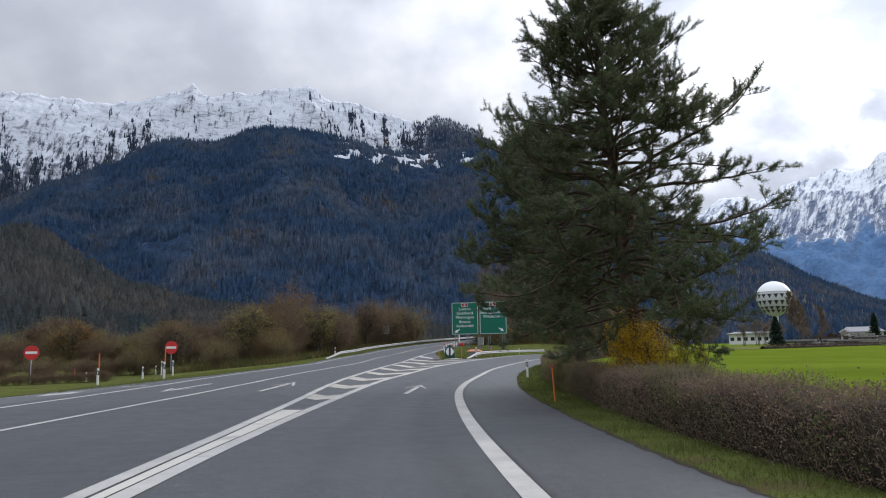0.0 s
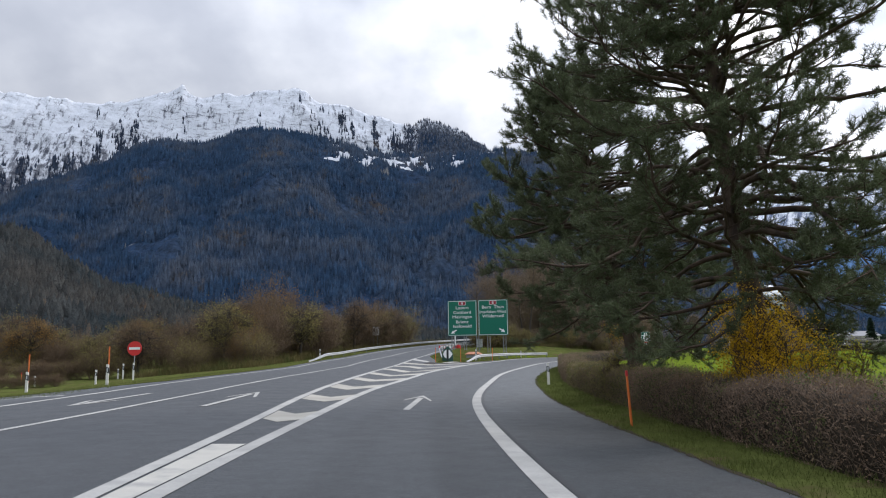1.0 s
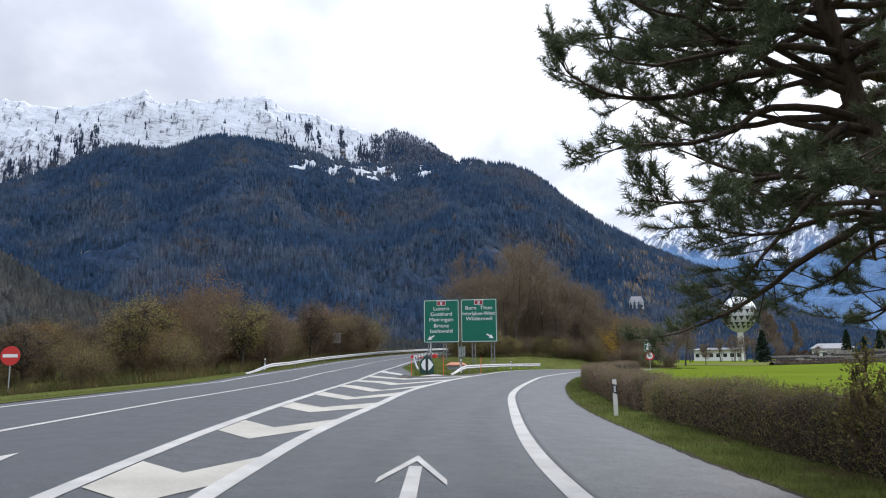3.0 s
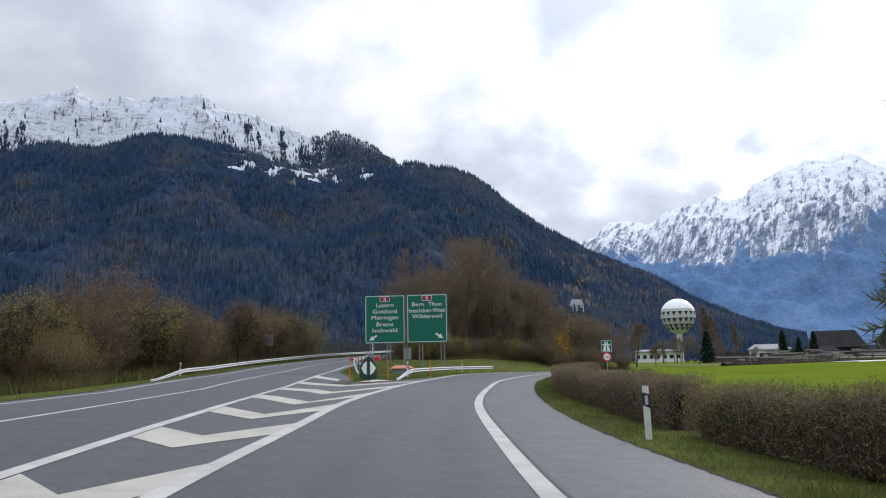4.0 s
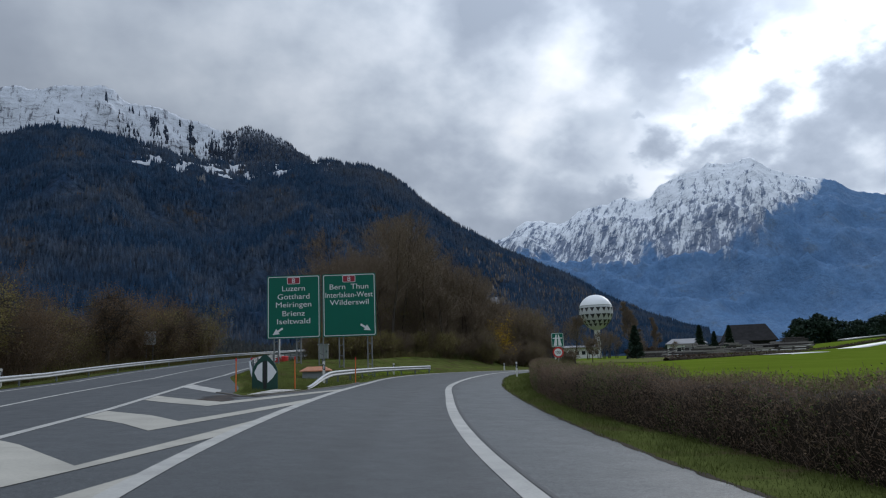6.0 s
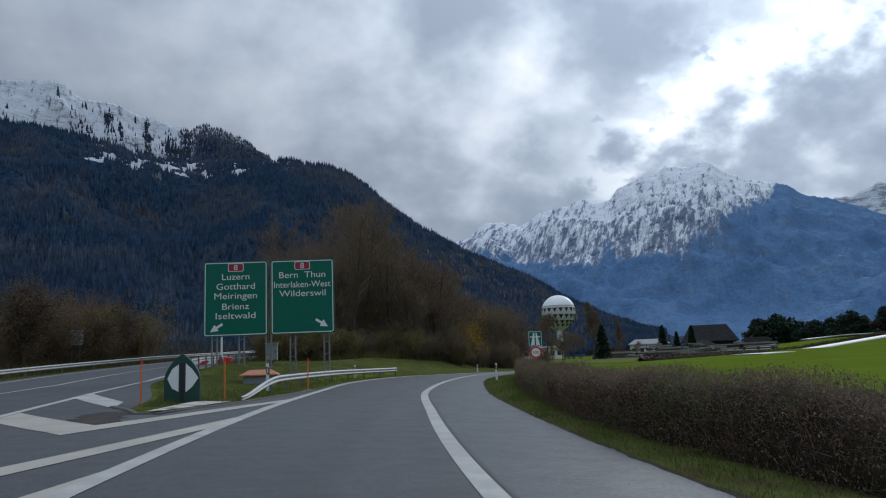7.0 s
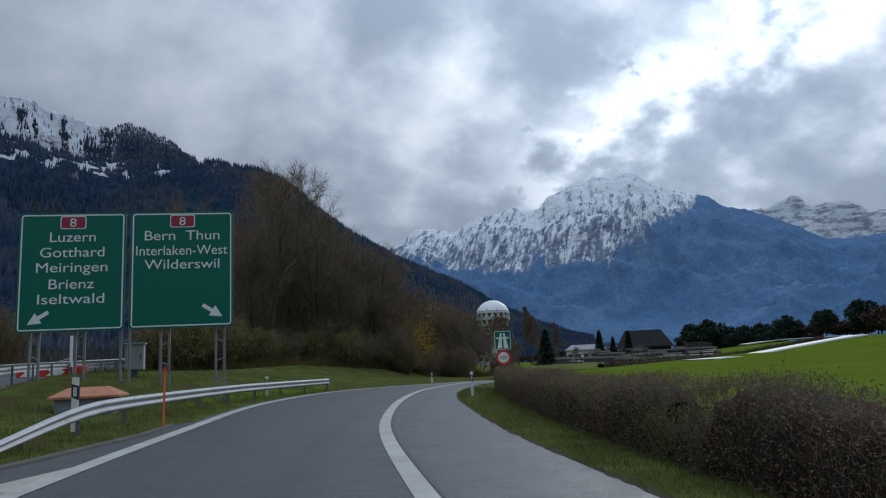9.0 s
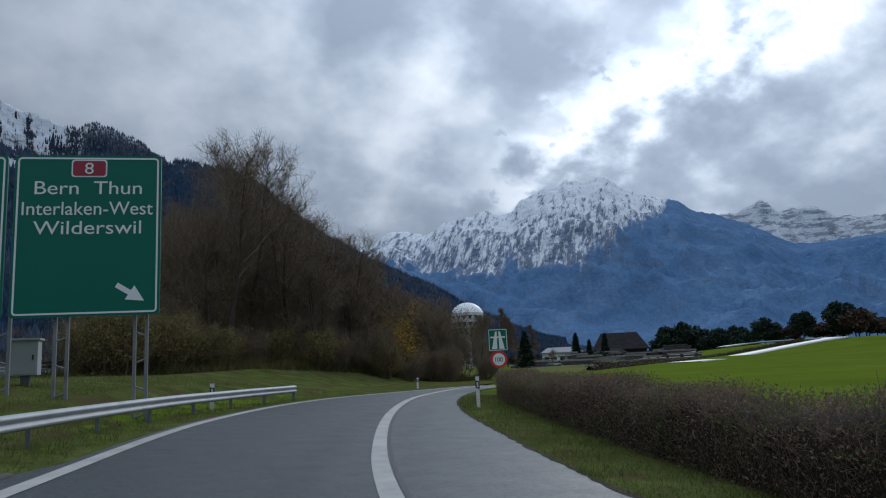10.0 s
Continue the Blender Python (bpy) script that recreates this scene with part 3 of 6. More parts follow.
GE = curve([(-40, 4.3), (5.6, 3.9), (12, 4.05), (17.2, 4.4), (23.4, 4.9), (30.3, 5.65), (37.2, 6.7), (41.7, 7.5), (46.5, 8.55), (51.1, 9.75), (57.3, 11.55), (64.4, 13.9), (70.4, 16.05), (74.9, 17.9), (84, 22.0), (91, 26.0), (97, 30.6), (103, 36.5)])
HB = curve([(-40, 5.6), (6.8, 5.0), (14, 5.3), (24, 6.5), (37.9, 8.3), (44.2, 9.45), (49.6, 10.7), (56.4, 12.2), (64.5, 15.0), (71, 17.8), (77.9, 21.0), (85.5, 24.8), (92, 28.5)])


def L3(y):
    return L2(y) - 3.7


def island_left(y):
    return HL(y) + 0.55 + 1.9 * smooth(82, 66, y)


def island_right(y):
    return min(HR(y) - 0.3, curve_island(y)) if y < 75 else HR(y) - 0.3


curve_island = curve([(62.6, 4.25), (64.5, 5.1), (66.4, 6.4), (69.5, 8.0), (72.6, 9.5), (74.8, 10.3), (80, 12.6)])


def sideways(x, y):
    """Metres left of the driven line, and the place along it."""
    x0 = drive(y)
    s = (drive(y + 1) - drive(y - 1)) / 2
    return (x0 - x) / math.hypot(1, s), y + (x - x0) * s / (1 + s * s)


def road_z(x, y):
    l, yy = sideways(x, y)
    side = max(-6.0, min(l, 5.3))
    z = lerp(crown, yy) + lerp(banking, yy) * (side if side > 0 else side * 0.4)
    return z + lerp([(60, 0), (82, 0.45), (112, 1.6), (140, 2.5)], y) * min(1, max(0, (l - 5) / 5))


def land(x, y):
    """Height of the ground at a place."""
    if y < 160 and -45 < x < 60:
        near = road_z(x, y)
    else:
        near = 0.0
    d = L3(min(y, 150)) - 1.2 - x
    left = near - min(1.3, 0.075 * max(0.0, d)) + 0.0
    # bank of the verge behind the rail, round the direction sign
    if y > 60 and x < 40:
        e = (HR(min(y, 100)) - 1.3 - x) * 0.9
        if e > 0:
            left += 0.50 * smooth(0.0, 1.8, e) * smooth(77, 85, y) * smooth(100, 86, y) * smooth(0.0, 2.5, x - island_left(min(y, 118)))
    far = -0.45 + 0.30 * smooth(30, 160, y) + 4.6 * smooth(150, 222, x) * smooth(60, 120, y) * smooth(262, 222, y) - 0.4 * smooth(20, 60, -x)
    r = GE(min(max(y, -40), 104)) + 2.5
    w = smooth(0, 14, x - r)
    w = max(w, smooth(104, 122, y) * smooth(28, 44, x), smooth(140, 165, y), smooth(20, 60, -x - 25), smooth(25, 45, -y - 20))
    z = left * (1 - w) + far * w
    return z


def on_road(x, y):
    if y < 63.2:
        return L3(y) - 0.9 < x < GE(y)
    return L3(y) - 0.9 < x < island_left(y) or island_right(y) < x < GE(y)


GX, GY = np.arange(-45.0, 62.0, 1.0), np.arange(-45.0, 150.0, 1.0)
GRID = np.array([[land(float(a), float(b)) for a in GX] for b in GY])


def lands(x, y):
    """Heights at many places near the road, from a one-metre grid."""
    i, j = np.clip((x - GX[0]).astype(int), 0, len(GX) - 2), np.clip((y - GY[0]).astype(int), 0, len(GY) - 2)
    u, v = x - GX[i], y - GY[j]
    return (GRID[j, i] * (1 - u) + GRID[j, i + 1] * u) * (1 - v) + (GRID[j + 1, i] * (1 - u) + GRID[j + 1, i + 1] * u) * v


def table_of(f):
    """A line curve sampled finely, for many places at once."""
    ys = np.arange(-45.0, 150.0, 0.25)
    xs = np.array([f(float(b)) for b in ys])
    return lambda y: np.interp(y, ys, xs)


def axis_lines(lo, hi, step, limit, grow=1.22):
    mid = list(np.arange(lo, hi + step / 2, step))
    a, s = [lo], step
    while a[-1] > -limit:
        s *= grow
        a.append(a[-1] - s)
    b, s = [hi], step
    while b[-1] < limit:
        s *= grow
        b.append(b[-1] + s)
    return a[:0:-1] + mid + b[1:]


def build_ground():
    xs, ys = axis_lines(-24, 44, 0.8, 4700), axis_lines(-12, 112, 0.8, 4700)
    V = []
    for y in ys:
        for x in xs:
            z = land(x, y)
            V.append((x, y, z - (0.10 if on_road(x, y) else 0.0)))
    n = len(xs)
    F = [(j * n + i, j * n + i + 1, (j + 1) * n + i + 1, (j + 1) * n + i) for j in range(len(ys) - 1) for i in range(n - 1)]
    return tagged(link_mesh("ground", np_mesh("ground", V, F, True), M["grass"]), "green autumn meadow and grass verges beside the road", "ground", kind="structure")


def strip(name, left, right, y0, y1, lift, material, label, category, step=1.0, across=8, rough_edge=0.0, kind="structure"):
    """A sheet between two line curves, laid on the road surface."""
    V, F = [], []
    ys = np.linspace(y0, y1, max(2, int((y1 - y0) / step) + 1))
    rng = random.Random(len(name) + int(y0))
    for y in ys:
        a, b = left(y) + rng.uniform(-1, 1) * rough_edge, right(y) + rng.uniform(-1, 1) * rough_edge
        for k in range(across + 1):
            x = a + (b - a) * k / across
            V.append((x, y, land(x, y) + lift))
    n = across + 1
    for j in range(len(ys) - 1):
        for k in range(across):
            F.append((j * n + k, j * n + k + 1, (j + 1) * n + k + 1, (j + 1) * n + k))
    me = np_mesh(name, V, F)
    if category == "road":
        me.attributes.new("from_track", "FLOAT", "POINT").data.foreach_set("value", [x - drive(y) for x, y, z in V])
    return tagged(link_mesh(name, me, material), label, category, kind=kind)


def patch(name, corners, lift, material, label, cells=6):
    """A painted four-cornered mark laid on the road; corners (x, y) in order."""
    a, b, c, d = (Vector((*p, 0)) for p in corners)
    V, F = [], []
    for i in range(cells + 1):
        for j in range(cells + 1):
            u, v = i / cells, j / cells
            p = (a * (1 - u) + b * u) * (1 - v) + (d * (1 - u) + c * u) * v
            V.append((p.x, p.y, land(p.x, p.y) + lift))
    n = cells + 1
    for i in range(cells):
        for j in range(cells):
            F.append((i * n + j, (i + 1) * n + j, (i + 1) * n + j + 1, i * n + j + 1))
    return tagged(link_mesh(name, np_mesh(name, V, F), material), label, "road marking", kind="structure")


def build_roads():
    rl = 0.012
    strip("road", lambda y: L3(y) - 0.9, HL, -40, 63.4, rl, M["asphalt_dark"], "dark grey asphalt road with a worn surface", "road", across=16)
    strip("slip_lane", HL, lambda y: RW(y) + 0.02, -40, 63.4, rl, M["asphalt"], "grey asphalt slip lane with a worn surface", "road", across=24)
    strip("road_seam", lambda y: RW(y) + 0.13, lambda y: RW(y) + 0.19, -40, 104, rl + 0.006, M["tar"], "dark tar seam beside the edge line", "road", across=1, rough_edge=0.012)
    strip("road_shoulder", lambda y: RW(y) + 0.02, GE, -40, 24, rl, M["asphalt"], "dark asphalt shoulder beside the slip road", "road", across=6, rough_edge=0.03)
    strip("road_shoulder", lambda y: RW(y) + 0.02, GE, 24, 104, rl, M["asphalt_pale"], "paler asphalt shoulder beside the slip road", "road", across=6, rough_edge=0.03)
    strip("slip_road", island_right, lambda y: RW(y) + 0.02, 63.4, 104, rl, M["asphalt"], "dark grey asphalt slip road curving round the bend", "road", across=24)
    strip("main_road", lambda y: L3(y) - 0.9, island_left, 63.4, 146, rl, M["asphalt_dark"], "dark grey asphalt main carriageway", "road", across=16)
    strip("verge", lambda y: GE(y) - 0.02, lambda y: HB(y) + 1.6, -30, 96, 0.006, M["verge"], "rough grass verge with bare earth beside the slip road", "verge", across=5)
    strip("verge", lambda y: island_left(y) - 0.02, lambda y: min(island_right(y) + 0.05, 48.0), 63.6, 128, 0.008, M["verge"], "rough grass island between the carriageways", "verge", across=30)
    strip("verge", lambda y: L3(y) - 48.0, lambda y: L3(y) - 0.9 - 6.4 * smooth(39, 31, y), -40, 146, 0.03, M["verge"], "rough grass verge along the main carriageway", "verge", across=40, step=1.0)
    strip("lay_by", lambda y: L3(y) - 0.95 - 6.4 * smooth(39, 31, y), lambda y: L3(y) - 0.88, -40, 39, rl, M["asphalt_pale"], "paler asphalt mouth of a side road", "road", across=8)
    patch("stop_line", [(-16.4, 29.6), (-10.2, 30.0), (-10.2, 30.4), (-16.4, 30.0)], rl + 0.008, M["paint"], "white line across the mouth of the side road")
    patch("side_chevron", [(-13.8, 29.2), (-13.1, 26.7), (-11.4, 25.8), (-11.8, 27.9)], rl + 0.008, M["paint"], "white painted block at the side road")
    # bare earth, coloured darker to hold the shadow under the ragged grass edge
    strip("soil_edge", lambda y: GE(y) - 0.03, lambda y: GE(y) + 0.07, -10, 100, 0.016, M["soil"], "crumbling earth along the asphalt edge, darkened with its edge shadow", "verge", step=0.25, across=2, rough_edge=0.045)
    m, pl = M["paint"], rl + 0.008
    strip("edge_line", lambda y: RW(y) - 0.18, lambda y: RW(y) + 0.10, -40, 104, pl, m, "solid white edge line on asphalt", "road marking", across=2)
    strip("lane_line", lambda y: HR(y) - 0.14, lambda y: HR(y) + 0.11, -40, 102, pl, m, "solid white line along the slip lane", "road marking", across=2)
    strip("lane_line", lambda y: HL(y) - 0.11, lambda y: HL(y) + 0.11, -40, 146, pl, m, "solid white line along the main carriageway", "road marking", across=2)
    strip("centre_line", lambda y: L2(y) - 0.09, lambda y: L2(y) + 0.09, -40, 146, pl, m, "solid white centre line of the main carriageway", "road marking", across=2)
    strip("edge_line", lambda y: L3(y) - 0.10, lambda y: L3(y) + 0.10, -40, 146, pl, m, "solid white edge line of the main carriageway", "road marking", across=2)
    # filled nose between the two solid lines
    strip("median_fill", lambda y: HL(y) + 0.14 + 0.02, lambda y: HR(y) - 0.17, -40, 17.4, pl, M["paint_cream"], "cream painted fill between two solid lines", "road marking", across=2)
    # each chevron: apex, then how far on the outer corners, tip and inner corners lie
    for ya, ax, ll, rl, tip, lu, nx, ny in ((21.06, -2.14, 0.7, 0.6, 2.8, 2.75, 0.14, 2.0), (26.96, -1.66, 0.8, 1.0, 3.4, 2.7, 0.05, 1.85), (32.3, -1.32, 1.1, 1.9, 4.1, 3.1, 0.22, 1.9), (37.85, -0.62, 1.2, 2.1, 4.4, 2.85, 0.24, 1.65),
                                           (42.9, 0.23, 1.5, 2.9, 5.4, 3.2, 0.25, 1.35), (47.6, 1.15, 2.6, 4.4, 7.5, 4.5, 0.45, 1.4), (53.0, 2.15, 3.8, 6.8, 9.3, 5.9, 0.45, 1.8), (58.9, 3.16, 4.3, 8.0, 9.7, 6.3, 0.4, 1.6)):
        for arm in ([(HL(ya + ll) + 0.14, ya + ll), (ax, ya), (ax + nx, ya + ny), (HL(ya + lu) + 0.14, ya + lu)],
                    [(ax, ya), (HR(ya + rl) - 0.14, ya + rl), (HR(ya + tip) - 0.14, ya + tip), (ax + nx, ya + ny)]):
            patch("chevron_arm", arm, pl, M["paint_pale"], "cream-white hatched chevron bar on asphalt")
    patch("chevron_arm", [(2.25, 70.4), (3.6, 65.6), (3.75, 68.0), (2.65, 72.2)], pl, M["paint"], "white hatched chevron bar on asphalt")


def arrow_mark(name, x, y, rz, length, label):
    """A slender road arrow pointing along +y before it is turned."""
    c, s = math.cos(radians(rz)), math.sin(radians(rz))

    def q(u, v):
        return (x + u * c - v * s, y + u * s + v * c)

    h = length * 0.36
    V, F = [], []
    for quad in ([(-0.09, 0), (0.09, 0), (0.09, length - h * 0.5), (-0.09, length - h * 0.5)],
                 [(0, length), (-0.42, length - h), (-0.42, length - h - 0.45), (0, length - 0.6)],
                 [(0, length), (0, length - 0.6), (0.42, length - h - 0.45), (0.42, length - h)]):
        k = len(V)
        for u, v in quad:
            px, py = q(u, v)
            V.append((px, py, land(px, py) + 0.022))
        F.append((k, k + 1, k + 2, k + 3))
    return tagged(link_mesh(name, np_mesh(name, V, F), M["paint"]), label, "road marking", kind="structure")


build_ground()
build_roads()
arrow_mark("lane_arrow", 0.62, 24.8, -7, 6.2, "white straight-on arrow painted on the slip lane")
arrow_mark("lane_arrow", -4.5, 24.6, -5, 5.6, "white straight-on arrow painted on the main lane")
arrow_mark("lane_arrow", -7.6, 30.5, 173, 5.0, "white arrow painted on the opposite lane")


# ---- mountains round the valley ----
def mountain(name, skyline, r_base, r_ridge, material, label, relief=90.0, jag=14.0, steep=1.25, step=0.16, rows=56, seed=0.0, cell=420.0, snow=None):
    """A range built outward from the valley: spurs and gullies on its near face, then a short far side."""
    f = curve(skyline)
    a0, a1 = skyline[0][0], skyline[-1][0]
    azs = np.arange(a0, a1 + step / 2, step)
    V, F = [], []
    us = list(np.linspace(0, 1, rows)) + [1.06, 1.16]
    for az in azs:
        top = r_ridge * math.tan(radians(f(az)))
        s, c = math.sin(radians(az)), math.cos(radians(az))
        for u in us:
            r = r_base + (r_ridge - r_base) * u
            x, y = 5 + r * s, 30 + r * c
            if u <= 1:
                z = top * u**steep
                w = min(1.0, 4 * u * (1 - u) + 0.0)
                n = noise.ridged_multi_fractal(Vector((x / cell + seed, y / cell, seed)), 0.9, 2.1, 5, 1.0, 2.0) - 1.1
                z += relief * n * w * min(1.0, top / 500.0)
                z += jag * (noise.fractal(Vector((x / 60.0, y / 60.0, seed)), 0.8, 2.0, 4)) * u
                z = min(z, r * math.tan(radians(f(az))) * 0.97 + jag * 0.6) if u < 0.98 else z
            else:
                z = top * (1 - (u - 1) * 3.0)
            V.append((x, y, z - 4))
    n = len(us)
    for i in range(len(azs) - 1):
        for j in range(n - 1):
            F.append((i * n + j, i * n + j + 1, (i + 1) * n + j + 1, (i + 1) * n + j))
    me = np_mesh(name, V, F, True)
    if snow:
        me.attributes.new("snow_lift", "FLOAT", "POINT").data.foreach_set("value", [snow(float(az), float(u)) for az in azs for u in us])
    SLOPE[name] = (np.array(V).reshape(len(azs), n, 3), a0, step, rows)
    return tagged(link_mesh(name, me, material), label, "mountain", kind="structure")


SLOPE = {}


def on_slope(name, az, u):
    """Places on a mountain's near face, by bearing and by height up the slope from 0 to 1."""
    G, a0, step, rows = SLOPE[name]
    i = np.clip((az - a0) / step, 0, len(G) - 1.001)
    j = np.clip(u * (rows - 1), 0, rows - 1.001)
    i0, j0 = i.astype(int), j.astype(int)
    fi, fj = (i - i0)[:, None], (j - j0)[:, None]
    return (G[i0, j0] * (1 - fi) * (1 - fj) + G[i0 + 1, j0] * fi * (1 - fj) + G[i0, j0 + 1] * (1 - fi) * fj + G[i0 + 1, j0 + 1] * fi * fj)


def forest(name, slope, count, seed, az, u, tall, wide, material, label, clump=None, top=1e9, cover=0.0, keep=None):
    """Thousands of pointed firs standing on a mountainside."""
    rng = np.random.default_rng(seed)
    A, U = rng.uniform(*az, count), rng.uniform(u[0] ** 1.5, u[1] ** 1.5, count) ** (1 / 1.5)
    if keep:
        ok = np.array([keep(float(p), float(q)) for p, q in zip(A, U)])
        A, U = A[ok], U[ok]
    P = on_slope(slope, A, U)
    if top < 1e8:
        P = np.array([p for p in P if p[2] + 260 * noise.fractal(Vector((p[0] / 170, p[1] / 170, p[2] / 90)), 0.8, 2.0, 3) * smooth(520, 640, p[2]) < top])
    if clump:
        P = np.array([p for p in P if noise.fractal(Vector((p[0] / clump + seed, p[1] / clump, p[2] / clump * 0.3)), 0.7, 2.0, 4) > cover])
    n = len(P)
    h = rng.uniform(tall * 0.55, tall * 1.15, n)
    w = wide * rng.uniform(0.7, 1.2, n) * h / tall
    turn = rng.uniform(0, 6.28, n)
    V = np.empty((n, 6, 3))
    for k in range(5):
        a = turn + k * 1.2566
        V[:, k] = P + np.stack([np.cos(a) * w, np.sin(a) * w, -0.12 * h], 1)
    V[:, 5] = P + np.stack([rng.normal(0, 0.04, n) * h, rng.normal(0, 0.04, n) * h, h], 1)
    base = (np.arange(n) * 6)[:, None]
    F = np.concatenate([base + np.array([[k, (k + 1) % 5, 5]]) for k in range(5)])
    return tagged(link_mesh(name, np_mesh(name, V.reshape(-1, 3), F), material), label, "forest", kind="stuff")


def clearing(az, u):
    """Snowy alpine pastures below the crest of the forested slope."""
    if u < 0.885 or not -6.0 < az < 10.0:
        return False
    n = noise.fractal(Vector((az * 0.75, u * 34.0, 4.2)), 0.7, 2.0, 4)
    return n > -0.04 + 0.35 * smooth(0.935, 0.89, u) + 0.5 * smooth(6.0, 10.0, az) + 0.4 * smooth(-3.0, -6.0, az)


def ridge_snow(az, u):
    """The wooded knoll at the end of the ridge carries little snow."""
    return 560.0 * smooth(1.0, 3.0, az) + 130.0 * smooth(-8.0, -1.0, az) * smooth(2.5, 1.7, az)


def fingers(az, u):
    """Tongues of firs that climb into the snow, thinning upward."""
    n = 0.62 * noise.noise(Vector((az * 1.5, u * 2.0, 1.1))) + 0.42 * noise.noise(Vector((az * 5.0 + u * 9.0, u * 12.0, 7.3))) + 0.45 * noise.noise(Vector((az * 15.0 - u * 8.0, u * 34.0, 3.3)))
    return n > -0.16 + 0.75 * smooth(0.45, 0.98, u) - 0.16 * smooth(-5.0, 0.0, az) - 0.16 * smooth(-9.0, -3.0, az)


def peak_snow(az, u):
    """The snow line climbs towards the wooded shoulder."""
    n = noise.fractal(Vector((az * 0.55, u * 5.0, 2.6)), 0.8, 2.0, 4)
    return -70.0 + 60.0 * smooth(30, 24, az) + 90 * smooth(39, 42, az) + 480.0 * smooth(42.5, 47.5, az) + 190.0 * n


# haze of distance is put into these base colours: wood and rock tinted blue
HAZED_WOOD, HAZED_WOOD2 = (0.019, 0.038, 0.074), (0.038, 0.054, 0.080)
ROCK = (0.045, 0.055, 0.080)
OUTCROP = (0.15, 0.16, 0.18)
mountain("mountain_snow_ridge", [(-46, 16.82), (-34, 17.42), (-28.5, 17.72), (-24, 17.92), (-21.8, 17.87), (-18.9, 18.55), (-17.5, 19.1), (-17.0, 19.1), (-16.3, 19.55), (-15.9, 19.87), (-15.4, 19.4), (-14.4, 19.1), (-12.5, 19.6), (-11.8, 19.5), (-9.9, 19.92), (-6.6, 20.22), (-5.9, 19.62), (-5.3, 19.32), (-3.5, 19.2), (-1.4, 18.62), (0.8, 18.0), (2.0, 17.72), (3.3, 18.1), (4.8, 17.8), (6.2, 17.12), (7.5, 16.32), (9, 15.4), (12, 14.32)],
         2500, 3800, mountain_mat("snow_ridge", HAZED_WOOD, HAZED_WOOD2, 560, 680, (0.075, 0.080, 0.10), band=0.55, facing=-8, bandscale=3.0, squash=0.8, ribbed=0.85, rib=0.045, strata=0.53, snow_tone=(0.60, 0.63, 0.68)), "snow-covered mountain ridge with rock bands and scattered dark firs", relief=120, jag=14, steep=1.1, seed=3.1, cell=330, step=0.11, rows=80, snow=ridge_snow)
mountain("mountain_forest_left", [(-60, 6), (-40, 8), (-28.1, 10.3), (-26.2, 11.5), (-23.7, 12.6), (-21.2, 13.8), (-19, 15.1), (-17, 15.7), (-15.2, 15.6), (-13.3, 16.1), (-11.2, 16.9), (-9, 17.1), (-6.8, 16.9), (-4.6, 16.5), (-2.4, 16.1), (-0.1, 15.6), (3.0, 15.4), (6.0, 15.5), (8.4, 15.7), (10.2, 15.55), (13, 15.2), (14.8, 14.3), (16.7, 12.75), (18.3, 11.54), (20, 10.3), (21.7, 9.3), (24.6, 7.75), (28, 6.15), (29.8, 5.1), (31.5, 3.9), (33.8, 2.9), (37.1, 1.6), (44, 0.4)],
         900, 2450, mountain_mat("forest_slope_hazed", HAZED_WOOD, HAZED_WOOD2, 760, 790, ROCK, gully=0.1, facing=2, ribbed=0.2, band=0.2, outcrop=OUTCROP), "dark forested mountainside with rock gullies and snowy pastures below its crest", relief=75, jag=9, steep=1.3, seed=7.7, cell=380, rows=110, snow=lambda az, u: -500.0 if clearing(az, u) else 0.0)
# blue haze in front of the peaks, painted into their forest and rock colours
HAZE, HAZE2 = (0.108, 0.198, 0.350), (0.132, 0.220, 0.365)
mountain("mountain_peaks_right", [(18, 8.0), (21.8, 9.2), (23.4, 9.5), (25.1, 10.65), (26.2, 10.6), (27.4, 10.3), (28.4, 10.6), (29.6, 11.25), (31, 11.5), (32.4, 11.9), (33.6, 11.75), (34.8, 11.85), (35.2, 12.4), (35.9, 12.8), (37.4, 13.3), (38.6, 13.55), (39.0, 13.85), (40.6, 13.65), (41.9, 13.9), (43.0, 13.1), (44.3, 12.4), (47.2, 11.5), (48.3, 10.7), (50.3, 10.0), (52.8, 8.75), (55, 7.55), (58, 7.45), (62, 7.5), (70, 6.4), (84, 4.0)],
         2300, 4500, mountain_mat("snow_peaks_hazed", HAZE, HAZE2, 480, 570, (0.110, 0.150, 0.235), gully=1.3, facing=36, ribbed=0.88, grain=0.30, bandscale=3.0, lean=14, band=0.60, squash=0.9, wooded=0.10, rib=0.034, strata=0.535, autumn=(0.125, 0.190, 0.290), snow_tone=(0.80, 0.83, 0.87)), "snow-covered rocky peaks above forest tinted by blue haze", relief=125, jag=12, steep=1.15, seed=1.4, cell=460, step=0.11, rows=110, snow=peak_snow)
# rock paled toward blue, the haze of the greatest distance put into its colour
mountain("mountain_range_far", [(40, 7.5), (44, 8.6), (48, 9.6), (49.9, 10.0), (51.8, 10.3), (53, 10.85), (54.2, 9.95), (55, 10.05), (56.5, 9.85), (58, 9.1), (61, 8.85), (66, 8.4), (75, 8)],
         4560, 4800, mountain_mat("far_snow_hazed", HAZED_WOOD, HAZED_WOOD2, 150, 280, (0.26, 0.29, 0.35), facing=55, ribbed=0.30, band=0.7, bandscale=1.6, squash=0.8, snow_tone=(0.86, 0.88, 0.91)), "distant snow-white mountain range", relief=190, jag=18, steep=1.1, seed=9.2, cell=380, rows=80)
